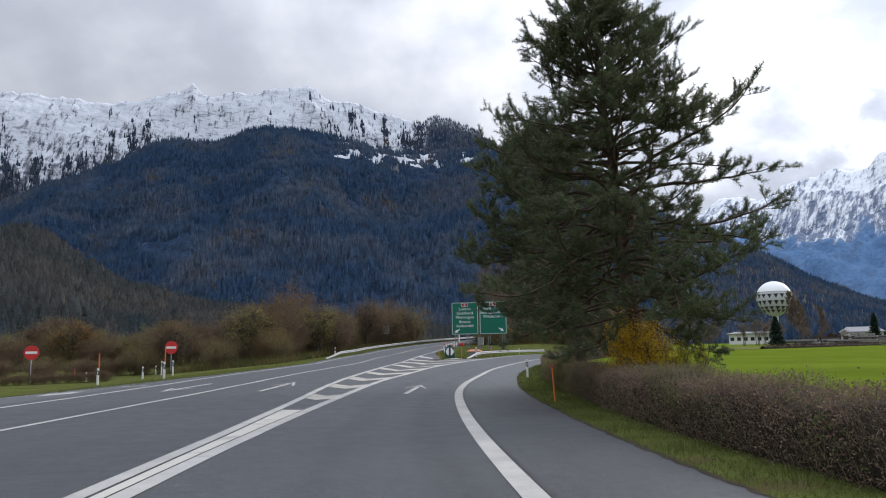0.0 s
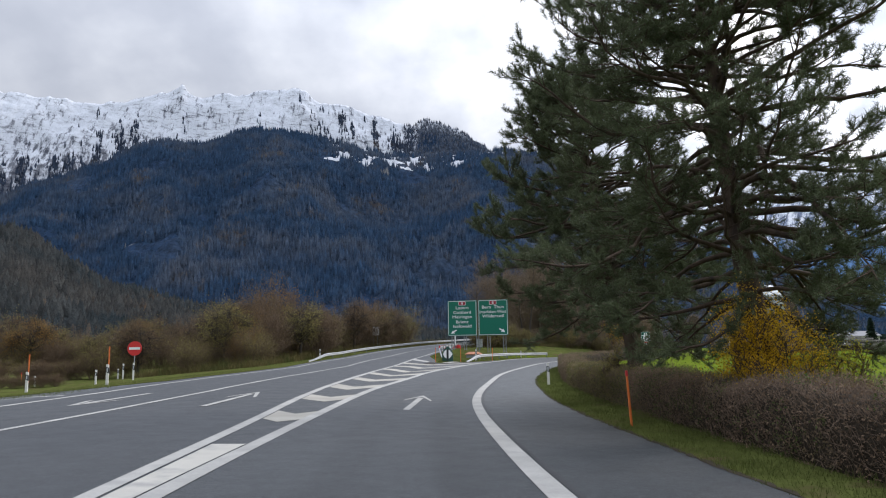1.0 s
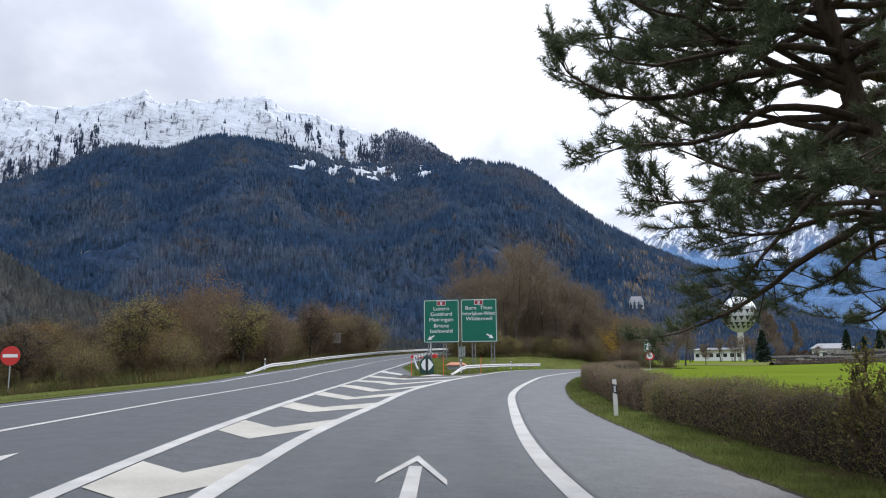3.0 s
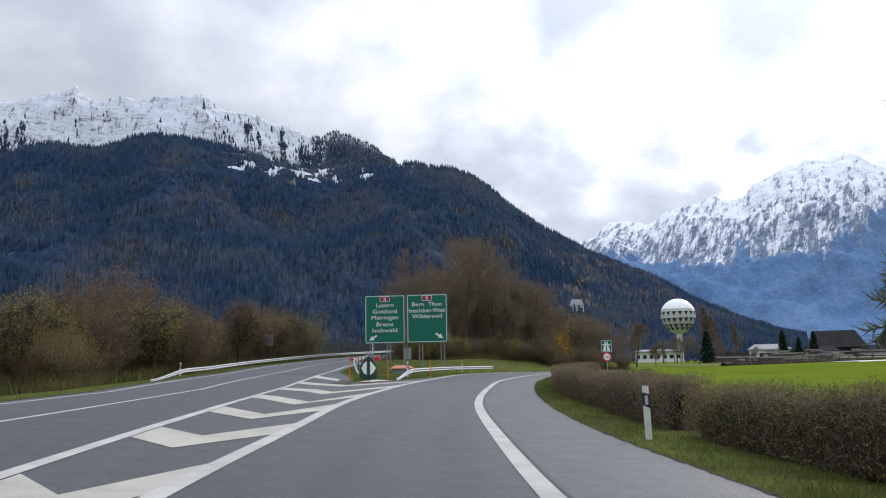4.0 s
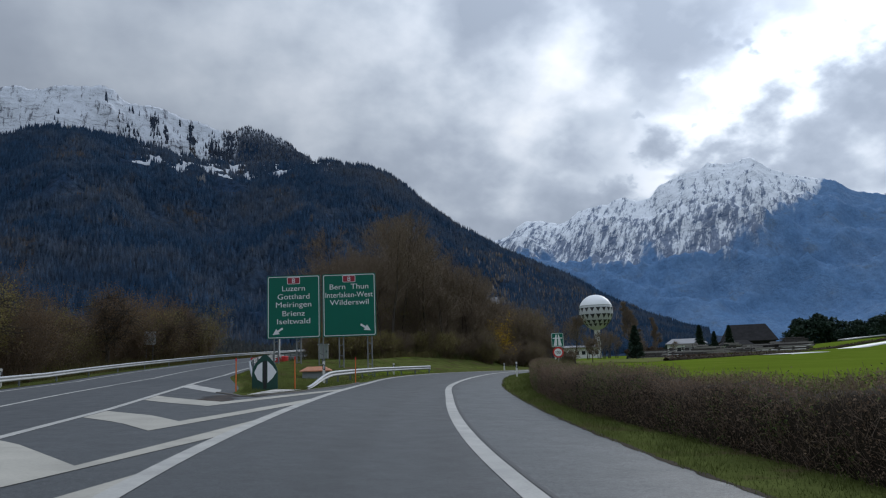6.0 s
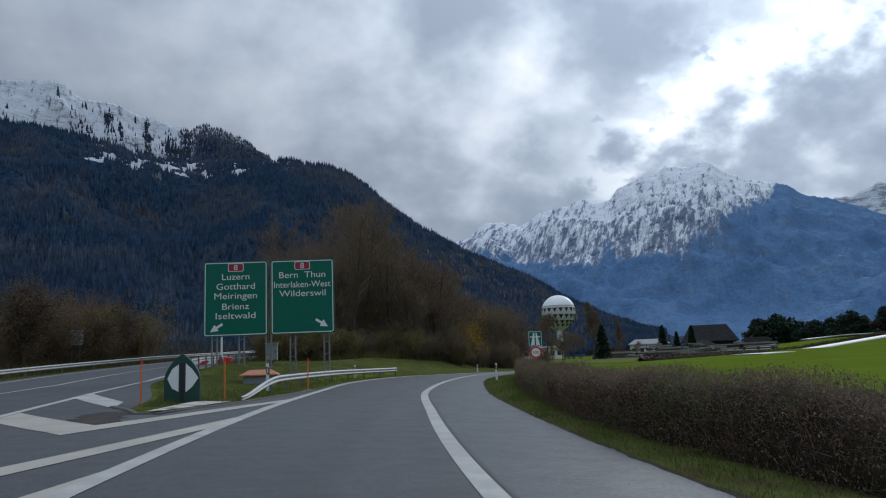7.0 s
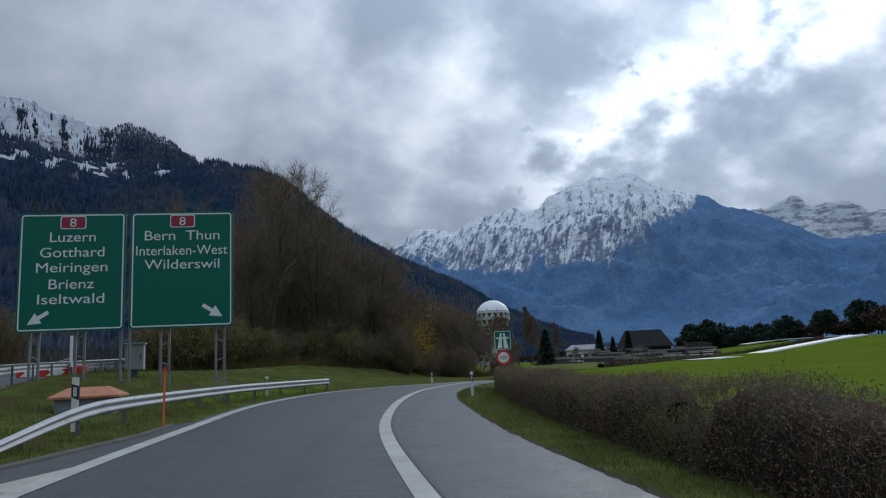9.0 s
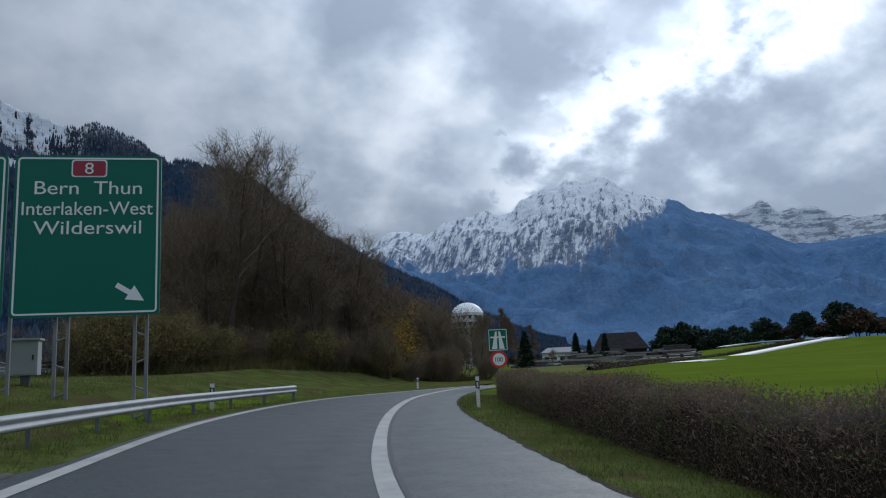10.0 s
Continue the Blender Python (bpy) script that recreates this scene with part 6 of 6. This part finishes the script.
def globe_tower():
    x, y, zc, r = 233.0, 436.0, 27.8, 10.3
    g = land(x, y)
    e = thing("globe_tower", (x, y, g), "white globe-shaped tower with rows of dark triangular openings", "tower", rz=28)
    bm = bmesh.new()
    bmesh.ops.create_uvsphere(bm, u_segments=40, v_segments=24, radius=r, matrix=Matrix.Translation((0, 0, zc - g)))
    for v in bm.verts:
        dz = v.co.z - (zc - g)
        if dz < -r * 0.35:
            k = 1 - 0.12 * ((-dz / r - 0.35) / 0.65)
            v.co.x *= k
            v.co.y *= k
            v.co.z -= 0.10 * r * ((-dz / r - 0.35) / 0.65)
    part("globe", bm, M["globe_grey"], e, smooth=True)
    bm = bmesh.new()
    bmesh.ops.create_uvsphere(bm, u_segments=40, v_segments=24, radius=r * 1.008, matrix=Matrix.Translation((0, 0, zc - g)))
    bmesh.ops.bisect_plane(bm, geom=bm.verts[:] + bm.edges[:] + bm.faces[:], plane_co=(0, 0, zc - g + r * 0.36), plane_no=(0, 0, 1), clear_inner=True)
    part("cap", bm, M["globe"], e, "plain white cap", smooth=True)
    for el, hgt, up, n in ((13, 2.7, -1, 18), (-9, 2.9, -1, 18), (-30, 2.4, -1, 16), (-46, 1.8, -1, 14)):
        bm = bmesh.new()
        for k in range(n):
            a = 2 * math.pi * k / n
            for side, sgn in ((0, 1),):
                zz = zc - g + r * math.sin(radians(el))
                rr = r * math.cos(radians(el)) * 1.012
                wd = 2 * math.pi * rr / n * 0.40
                t = Vector((-math.sin(a), math.cos(a), 0))
                o = Vector((math.cos(a), math.sin(a), 0))
                drop = r * math.cos(radians(el - math.degrees(hgt / r))) * 1.012 if up < 0 else r * math.cos(radians(el + math.degrees(hgt / r))) * 1.012
                p = o * rr + Vector((0, 0, zz))
                q = o * drop + Vector((0, 0, zz + up * hgt))
                bm.faces.new([bm.verts.new(p - t * wd), bm.verts.new(p + t * wd), bm.verts.new(q)])
        bmesh.ops.solidify(bm, geom=bm.faces[:], thickness=0.25)
        part("openings", bm, M["globe_dark"], e, "row of dark triangular openings")
    for el in (21, 13, -9, -30):
        bm = bmesh.new()
        z = zc - g + r * math.sin(radians(el))
        rr = r * math.cos(radians(el)) * 1.006
        for k in range(40):
            a, b = 2 * math.pi * k / 40, 2 * math.pi * (k + 1) / 40
            rod(bm, (rr * math.cos(a), rr * math.sin(a), z), (rr * math.cos(b), rr * math.sin(b), z), 0.16, n=4)
        part("ring", bm, M["grey_box"], e)
    bm = bmesh.new()
    rod(bm, (0, 0, -1), (0, 0, zc - g - r * 0.95), 1.9, 1.7, 16)
    part("stem", bm, M["wall_white"], e)
    bm = bmesh.new()
    rod(bm, (0, 0, zc - g + r * 0.98), (0, 0, zc - g + r * 1.14), 0.5, 0.3, 8)
    part("finial", bm, M["globe_dark"], e)


def timber_stack(x, y, length, height, rz, seed, label):
    rng = random.Random(seed)
    g = land(x, y)
    e = thing("timber_stack", (x, y, g), label, "timber stack", "timber stacks in the yard", rz=rz)
    z = 0.0
    while z < height:
        h = rng.uniform(0.30, 0.65)
        bm = bmesh.new()
        l = length * rng.uniform(0.6, 1.0)
        o = rng.uniform(-0.18, 0.18) * length
        box(bm, -l / 2 + o, -1.6, z, l / 2 + o, 1.6, z + h, 0.04)
        part("board_layer", bm, M["timber_pale" if rng.random() < 0.22 or z + h > height else "timber"], e)
        z += h + 0.16
        if z < height:
            for c in (-0.3, 0.0, 0.3):
                bm = bmesh.new()
                box(bm, c * length - 0.2, -1.4, z - 0.16, c * length + 0.2, 1.4, z)
                part("bearer", bm, M["black"], e)


# ---- the slip road and its verge ----
direction_sign()
nose_sign()
cabinet()
grit_bin()
barrier()
kerb()
guardrail("guardrail", curve([(66.3, 6.4), (72, 8.15), (76, 9.75), (82, 12.8), (87, 15.95), (92.3, 19.9)]), 67.8, 91.2, 0.56, "galvanised corrugated guardrail along the slip road", face=1, ramp=6.5)
guardrail("guardrail", lambda y: L3(y) - 1.5, 70.0, 145.0, 0.55, "galvanised guardrail along the far side of the main carriageway", face=1, ramp=7.0, posts_step=4.0)
guardrail("guardrail", lambda y: island_left(y) + 1.0, 74.5, 144.0, 0.75, "galvanised guardrail on dark posts beside the grass island", face=-1, ramp=4.0, posts_step=2.0)
delineator(7.62, 39.4, rz=-12, lean=-0.8)
delineator(23.2, 85.0, rz=-25)
delineator(8.42, 73.5, rz=-14)
delineator(-6.7, 82.3, rz=-5)
delineator(14.92, 85.9, rz=-20, height=0.75)
delineator(28.9, 100.6, rz=-30, height=0.6)
delineator(-13.0, 41.5, rz=-5, snow_pole=0.85, label="white marker post with a tall red-orange snow pole")
delineator(-18.6, 62.0, rz=-5, height=1.3)
delineator(-21.4, 68.0, rz=-5, height=1.3)
delineator(-19.5, 57.3, rz=-5)
delineator(-17.0, 42.3, rz=-5, snow_pole=0.85, label="white marker post with a tall red-orange snow pole")
delineator(-26.5, 64.0, rz=-5, height=0.8)
delineator(-23.2, 72.0, rz=-5, height=0.9)
stake(5.04, 20.2, 1.12, lean=(0, -3))
stake(6.42, 67.9, 1.25)
stake(4.2, 66.7, 1.2)
stake(10.05, 74.3, 1.25, lean=(0, 1))
stake(-27.6, 64.2, 1.1)
motorway_sign()
no_entry(-20.9, 69.0, 1.62, 1.2, -4, "round red no entry sign with a white bar")
no_entry(-30.5, 62.5, 1.35, 1.2, 8, "round red no entry sign beside the side road")
sign_back(-1.4, 111.0, 4.0)

# ---- pines, hedges, shrubs ----
pine(7.3, 19.05, 17, 12.2, "tall dark green pine with a broad ragged crown", reach=4.9, lean=(-0.3, 0.8), low=2.7, tufts=4, gap=0.265)
pine(8.0, 28.1, 29, 10.4, "dark green pine with a bare lower trunk", reach=4.6, lean=(-1.6, 0.7), low=3.1, tufts=5, gap=0.26)
hedge(-6.0, 25.0, 5, 1.08, 1.25, "clipped brown hedge, mostly leafless, along the verge")
hedge(25.0, 39.75, 9, 1.10, 1.25, "clipped hedge with olive green leaves along the verge", leaf="leaf_olive")
hedge(41.0, 64.9, 6, 1.12, 1.25, "clipped brown hedge with withered leaves along the verge")
hedge(64.9, 66.1, 8, 0.72, 1.0, "greener leafy stretch of clipped hedge", leaf="leaf_green")
hedge(66.1, 92.0, 7, 1.10, 1.25, "clipped dark brown hedge along the bend")
yb = bush("yellow_bush", 31, 2.65, 1.15, "leaf_yellow", 24000, 0.021, "bright yellow autumn bush round the foot of the pine", stems=10)
yb.location = (7.2, 18.85, land(7.2, 18.85))
yb2 = bush("yellow_bush", 32, 1.75, 0.75, "leaf_lime", 7000, 0.022, "low yellow-green bush behind the hedge", stems=8)
yb2.location = (8.7, 19.2, land(8.7, 19.2))
gb = bush("green_bush", 33, 1.75, 0.55, "leaf_olive", 2600, 0.03, "olive green bush at the foot of the pine", stems=8)
gb.location = (7.5, 28.9, land(7.5, 28.9))

# ---- autumn shrubs along the main carriageway ----
kinds = [bush("shrub", 101, 5.6, 2.9, "leaf_brown", 6500, 0.045, "brown leafless shrub with a few withered leaves", stems=11, group="autumn shrubs along the road"),
         bush("shrub", 102, 5.0, 2.8, "leaf_olive", 7000, 0.045, "olive brown shrub in late autumn", stems=12, group="autumn shrubs along the road"),
         bush("shrub", 103, 6.2, 2.8, "leaf_orange", 7000, 0.045, "orange-leaved shrub in late autumn", stems=10, group="autumn shrubs along the road"),
         bush("shrub", 104, 4.2, 2.6, "leaf_brown", 6500, 0.045, "low reddish brown shrub", stems=12, group="autumn shrubs along the road")]
rng = random.Random(77)
for k in range(80):
    y = 70 + 66 * (k / 79) ** 0.9 + rng.uniform(-1, 1)
    x = L3(min(y, 118)) - 4.6 - rng.uniform(0.0, 13.0) - 3.0 * smooth(78, 70, y)
    if y > 118:
        x -= (y - 118) * 0.1
    if 90 < y < 113:
        x = min(x, L3(y) - 9.0)
    t = kinds[rng.choice((0, 0, 1, 1, 3, 2, 0, 1))]
    place(t, x, y, rng.uniform(0.6, 1.4), rng.uniform(0, 360), 0.1, rng.uniform(0.9, 1.2))
for k in range(26):
    place(kinds[rng.choice((0, 1, 3))], -64 + 44 * rng.random(), 84 + 40 * rng.random(), rng.uniform(0.8, 1.3), rng.uniform(0, 360), 0.1)
for k in range(16):
    place(kinds[3 if k % 3 else 1], -44 + 20 * k / 15 + rng.uniform(-1, 1), 73 + rng.uniform(-2, 4), rng.uniform(0.45, 0.7), rng.uniform(0, 360), 0.1, 0.8)
for k in range(16):
    place(kinds[(0, 1, 3, 0)[k % 4]], -46 + 22 * k / 15 + rng.uniform(-1, 1), 88 + rng.uniform(-3, 6), rng.uniform(0.7, 1.1), rng.uniform(0, 360), 0.1)
trees = [round_tree("autumn_tree", 401, 7.5, 3.4, "leaf_orange", "small tree with thin orange autumn leaves", "autumn trees among the shrubs", fine=True),
         round_tree("autumn_tree", 402, 7.0, 3.0, "leaf_brown", "small tree with withered brown leaves", "autumn trees among the shrubs", fine=True),
         round_tree("autumn_tree", 403, 6.4, 3.0, "leaf_olive", "small tree with olive autumn leaves", "autumn trees among the shrubs", fine=True)]
for k in range(30):
    y = 74 + 60 * (k / 29) ** 0.9 + rng.uniform(-1.5, 1.5)
    x = L3(min(y, 118)) - 6.5 - rng.uniform(0.0, 9.0) - (y > 118) * (y - 118) * 0.1 - 3.0 * smooth(84, 74, y)
    place(trees[(1, 2, 1, 0, 2, 1, 1)[k % 7]], x, y, rng.uniform(0.65, 1.1), rng.uniform(0, 360), 0.1, rng.uniform(0.85, 1.15))
for k in range(10):
    place(trees[(1, 2, 0)[k % 3]], -52 + 26 * k / 9 + rng.uniform(-1, 1), 90 + rng.uniform(-4, 14), rng.uniform(0.6, 1.0), rng.uniform(0, 360), 0.1)
for t in trees:
    discard(t)
for k in range(9):
    place(kinds[3], -31.5 + 0.85 * k, 60.5 + 0.32 * k + rng.uniform(-0.2, 0.2), rng.uniform(0.27, 0.33), rng.uniform(0, 360), 0.05, 0.95)
low_building("garden_shed", -37, 112, 3.2, 3.0, 2.2, 0.9, "wall_white", "roof_grey", 8, "small white garden shed among the shrubs")

# ---- wood beyond the direction sign ----
thicket = [bush("thicket", 106, 5.6, 2.5, "leaf_olive", 2200, 0.055, "dark thicket of bare stems and olive leaves", stems=14, twig="twig_dark", group="thicket below the bare trees", fringe=2500),
           bush("thicket", 107, 5.0, 2.6, "leaf_brown", 1200, 0.06, "dark brown thicket of bare twigs", stems=14, twig="twig_dark", group="thicket below the bare trees", fringe=2500)]
tall = [bare_tree("bare_tree", 201, 17.0, 6.0, "tall leafless tree with grey-brown twigs", haze=4000, stems=2, group="bare trees beyond the sign"),
        bare_tree("bare_tree", 202, 14.5, 5.6, "leafless tree with a dense crown of brown twigs", haze=4000, stems=2, group="bare trees beyond the sign"),
        bare_tree("bare_tree", 203, 11.0, 4.4, "young leafless tree with thin twigs", trunk_r=0.16, haze=3000, group="bare trees beyond the sign", stems=3)]
for k, (x, y, s, kind) in enumerate([(19.8, 112.0, 0.86, 0), (22.5, 118.5, 0.95, 0), (24.8, 111.5, 0.80, 1), (27.5, 117.5, 0.82, 0), (17.0, 117.5, 0.78, 1), (31.0, 115.0, 0.72, 1), (33.5, 120.0, 0.80, 2), (36.5, 119.0, 0.74, 2), (20.0, 123.0, 0.92, 1), (41.0, 124.5, 0.75, 2), (45.0, 129.0, 0.75, 2), (27.0, 127.0, 0.88, 1), (19.2, 105.5, 0.80, 0), (21.6, 109.8, 0.88, 0), (24.0, 122.0, 0.92, 0), (29.5, 121.5, 0.85, 1), (32.0, 126.0, 0.85, 0), (18.0, 127.0, 0.9, 0), (36.0, 126.0, 0.8, 1), (23.0, 114.8, 0.85, 1), (30.0, 112.5, 0.62, 2), (26.5, 109.5, 0.66, 2), (15.0, 122.0, 0.75, 1), (39.0, 122.0, 0.62, 2), (34.0, 116.5, 0.66, 2)]):
    place(tall[kind], x, y, s, 57 * k, 0.1)
for k in range(26):
    x, y = 15 + 28 * (k / 25) + rng.uniform(-1.5, 1.5), 109 + 14 * (k / 25) + rng.uniform(-2.5, 3.5)
    place(thicket[(k + 1) % 2], x, y, rng.uniform(0.9, 1.35), rng.uniform(0, 360), 0.1, rng.uniform(0.9, 1.25))
for k in range(26):
    x, y = 13 + 30 * (k / 25) + rng.uniform(-1.5, 1.5), 103.5 + 15 * (k / 25) + rng.uniform(-2.5, 3.5)
    place(thicket[k % 2], x, y, rng.uniform(0.4, 0.72), rng.uniform(0, 360), 0.1, rng.uniform(0.9, 1.25))
ob = bush("yellow_bush", 34, 5.2, 2.0, "leaf_yellow", 3200, 0.05, "tall shrub with sparse yellow-brown leaves", stems=8)
ob.location = (33.6, 113.5, land(33.6, 113.5))

leafy = bush("green_shrub", 108, 2.5, 1.5, "leaf_olive", 6500, 0.04, "leafy olive green shrub at the edge of the wood", stems=9, group="green shrubs at the wood's edge")
for x, y, sc in ((12.5, 101.8, 0.9), (14.6, 103.0, 1.2), (17.5, 104.6, 0.8), (23.0, 107.6, 0.9), (28.5, 110.4, 0.8), (20.4, 105.4, 0.7), (13.4, 99.6, 1.35), (15.8, 101.6, 1.2), (18.6, 103.0, 0.95), (25.6, 107.4, 1.0), (31.0, 109.6, 0.9)):
    place(leafy, x, y, sc, x * 40, 0.05)
discard(leafy)

# ---- meadow and village in the distance ----
hx, hy, hz = (float(v) for v in on_slope("mountain_forest_left", np.array([22.0]), np.array([0.275]))[0])
low_building("hillside_house", hx, hy, 24, 16, 12, 12, "wall_white", "roof_grey", -20, "white house alone on the wooded slope", windows=4, base=hz - 2)
globe_tower()
low_building("white_hall", 212, 424, 26, 14, 6.0, 1.5, "wall_white", "roof_grey", -30, "white flat hall under the globe tower", windows=7)
f1 = conifer("fir_tree", 41, 8.6, 2.3, "dark green fir standing alone in the meadow", tiers=22)
f1.location = (110.0, 205.0, land(110, 205) - 0.1)
f2 = conifer("fir_tree", 42, 13.0, 3.0, "dark fir among the far buildings", "far firs", 14)
for x, y, s in ((212, 312, 1.0), (222, 305, 0.95), (226, 320, 0.8)):
    place(f2, x, y, s, x)
discard(f2)
p1 = bare_tree("bare_tree", 211, 7.6, 2.6, "small bare fruit tree in the meadow", trunk_r=0.16, levels=4, haze=1500)
p1.location = (57.5, 140.5, land(57.5, 140.5) - 0.05)
p2 = bare_tree("bare_tree", 212, 4.2, 1.7, "very small bare fruit tree in the meadow", trunk_r=0.09, levels=3, haze=700, first=0.2)
p2.location = (66.0, 150.0, land(66, 150) - 0.05)
for x, y, sc in ((128, 262, 0.8), (137, 270, 0.95), (146, 282, 0.8), (153, 290, 1.0), (160, 296, 0.9), (164, 286, 0.75), (170, 292, 0.7), (120, 268, 0.9), (112, 262, 1.0), (104, 258, 1.05), (178, 296, 0.6), (190, 300, 0.6)):
    place(tall[2], x, y, sc, x * 7, 0.1)
pop = bare_tree("poplar", 213, 23.0, 2.6, "slim bare poplar near the globe tower", trunk_r=0.3, haze=4000, group="bare poplars", fat=4.0)
for x, y, s in ((170, 302, 1.0), (176, 306, 0.85), (182, 300, 0.7)):
    place(pop, x, y, s, x * 3)
discard(pop)
low_building("house", 218, 330, 17, 11, 5.0, 2.6, "wall_white", "roof_grey", -35, "low white building with a pale roof", windows=5)
low_building("house", 236, 318, 13, 9, 3.6, 2.4, "wall_white", "roof_dark", -35, "low house with a dark roof", windows=3)
low_building("barn", 262, 340, 24, 18, 5.5, 8.5, "roof_dark", "roof_dark", -38, "large dark barn with a steep hipped roof")
def bearing(a, d):
    """A place by bearing in degrees and distance from the bend."""
    return 10.5 + d * math.sin(radians(a)), 64 + d * math.cos(radians(a))


patch("rough_meadow", [(62, 128), (136, 187.5), (126, 226), (58, 190)], 0.05, M["meadow_dull"], "duller mown grass between the meadow and the yard", cells=24)
patch("yard", [bearing(35.0, 205), bearing(47.5, 205), bearing(48.0, 292), bearing(34.0, 292)], 0.05, M["gravel"], "grey gravel yard round the timber stacks", cells=24)
for k in range(20):
    x, y = bearing(35.5 + 11.5 * k / 19 + rng.uniform(-0.4, 0.4), (218, 246, 272)[k % 3] + rng.uniform(-8, 8))
    timber_stack(x, y, rng.uniform(7, 15), (1.3, 2.2, 3.4)[k % 3] * rng.uniform(0.7, 1.3), -42 + rng.uniform(-6, 6), k, "stack of dark weathered timber with pale boards in a yard")
dt = [round_tree("leafy_tree", 301, 15, 6, "needles_dark", "dark evergreen tree in the distance", "far dark trees"), round_tree("leafy_tree", 302, 12, 6.5, "needles_dark", "broad dark evergreen tree", "far dark trees"), round_tree("leafy_tree", 303, 10, 6, "leaf_russet", "brown autumn tree in the distance", "far dark trees")]
for k in range(9):
    a = 45.4 + 6.2 * k / 8 + rng.uniform(-0.25, 0.25)
    d = 430 + rng.uniform(-15, 15)
    place(dt[0 if k % 3 else 1], 10.5 + d * math.sin(radians(a)), 64 + d * math.cos(radians(a)), rng.uniform(0.8, 1.55), k * 50, 0.2)
for k in range(16):
    a = 52.5 + 9.5 * k / 15
    d = 300 + rng.uniform(-20, 20)
    place(dt[rng.choice((0, 1, 2))], 10.5 + d * math.sin(radians(a)), 64 + d * math.cos(radians(a)), rng.uniform(0.55, 0.9), k * 50, 0.2)
for k in range(34):
    a = 33 + 20 * k / 33
    d = 520 + rng.uniform(-40, 60)
    place(dt[rng.choice((1, 2, 2))], 10.5 + d * math.sin(radians(a)), 64 + d * math.cos(radians(a)), rng.uniform(0.5, 0.8), k * 50, 0.2)
for a, d, sc, k in ((57.4, 285, 0.95, 0), (58.4, 280, 1.05, 2), (59.0, 290, 0.8, 2)):
    place(dt[k], 10.5 + d * math.sin(radians(a)), 64 + d * math.cos(radians(a)), sc, k * 70, 0.2)
for t in (*kinds, *thicket, *tall, *dt):
    discard(t)


def far_road():
    """A pale road curving over the rise beyond the meadow."""
    way = curve([(0, 116), (1, 142), (2, 166), (3, 186), (4, 200), (5, 210), (6, 217), (7, 220), (8, 220), (9, 215), (10, 206)])
    north = curve([(0, 163), (1, 181), (2, 191), (3, 192.5), (4, 192.5), (5, 194), (6, 200), (7, 208), (8, 217), (9, 226), (10, 231)])
    path = [(way(k / 4), north(k / 4)) for k in range(41)]
    P = [(x, y, land(x, y)) for x, y in path]
    V, F = sweep([(-3.2, -0.3), (-3.2, 0.12), (3.2, 0.12), (3.2, -0.3)], P)
    tagged(link_mesh("far_road", np_mesh("far_road", V, F), M["far_road"]), "pale concrete road over the rise beyond the meadow", "road", kind="structure")


far_road()


def field_hedge():
    """A low dark hedge and ditch bank between the meadow and the yard, running up beside the pale road."""
    way = curve([(0, 70), (1, 100), (2, 137), (3, 164), (4, 184), (5, 199), (6, 208)])
    north = curve([(0, 135), (1, 158), (2, 187), (3, 197.5), (4, 199), (5, 199), (6, 203)])
    path = [(way(k / 8), north(k / 8)) for k in range(49)]
    e = thing("field_hedge", (*path[24], land(*path[24])), "low dark ragged hedge along the edge of the meadow", "hedge")
    o = Vector(e.location)
    rng = np.random.default_rng(92)
    P = [Vector((x, y, land(x, y))) - o for x, y in path]
    V, F = sweep([(-0.5, -0.2), (-0.4, 0.35), (0.0, 0.5), (0.4, 0.35), (0.5, -0.2)], P)
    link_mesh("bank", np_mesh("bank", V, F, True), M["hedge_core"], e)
    pick = rng.integers(0, 48, 7000)
    A = np.array([tuple(p) for p in P])
    C = A[pick] + (A[pick + 1] - A[pick]) * rng.random((7000, 1))
    C += np.stack([rng.normal(0, 0.4, 7000), rng.normal(0, 0.4, 7000), rng.uniform(0.05, 0.85, 7000) ** 1.3], 1)
    V, F = leaf_quads(rng, C, 0.16)
    link_mesh("foliage", np_mesh("foliage", V, F), M["leaf_russet"], e)


field_hedge()
# ---- grass on the verges ----
grass_blades("verge_grass", lambda y: GE(y) - 0.04, lambda y: HB(y) + 0.15, 0, 92, 52000, 1)
grass_blades("verge_grass", lambda y: island_left(y) + 0.2, lambda y: island_right(y) - 0.15, 65.5, 96, 30000, 2, tall=0.13, label="long green and straw grass on the sign island")
grass_blades("verge_grass", lambda y: L3(y) - 6.0, lambda y: L3(y) - 0.95, 30, 110, 20000, 3, tall=0.14, label="grass along the main carriageway")
grass_blades("undergrowth", lambda y: 8 + (y - 100) * 1.35, lambda y: 16.5 + (y - 100) * 1.35, 100, 124, 26000, 4, tall=0.6, label="tangled olive and straw undergrowth below the trees", material="weeds", wide=0.02)
grass_blades("undergrowth", lambda y: L3(y) - 16.0, lambda y: L3(y) - 5.0, 68, 136, 40000, 5, tall=0.8, label="brown and olive undergrowth below the shrubs", material="weeds", wide=0.025)
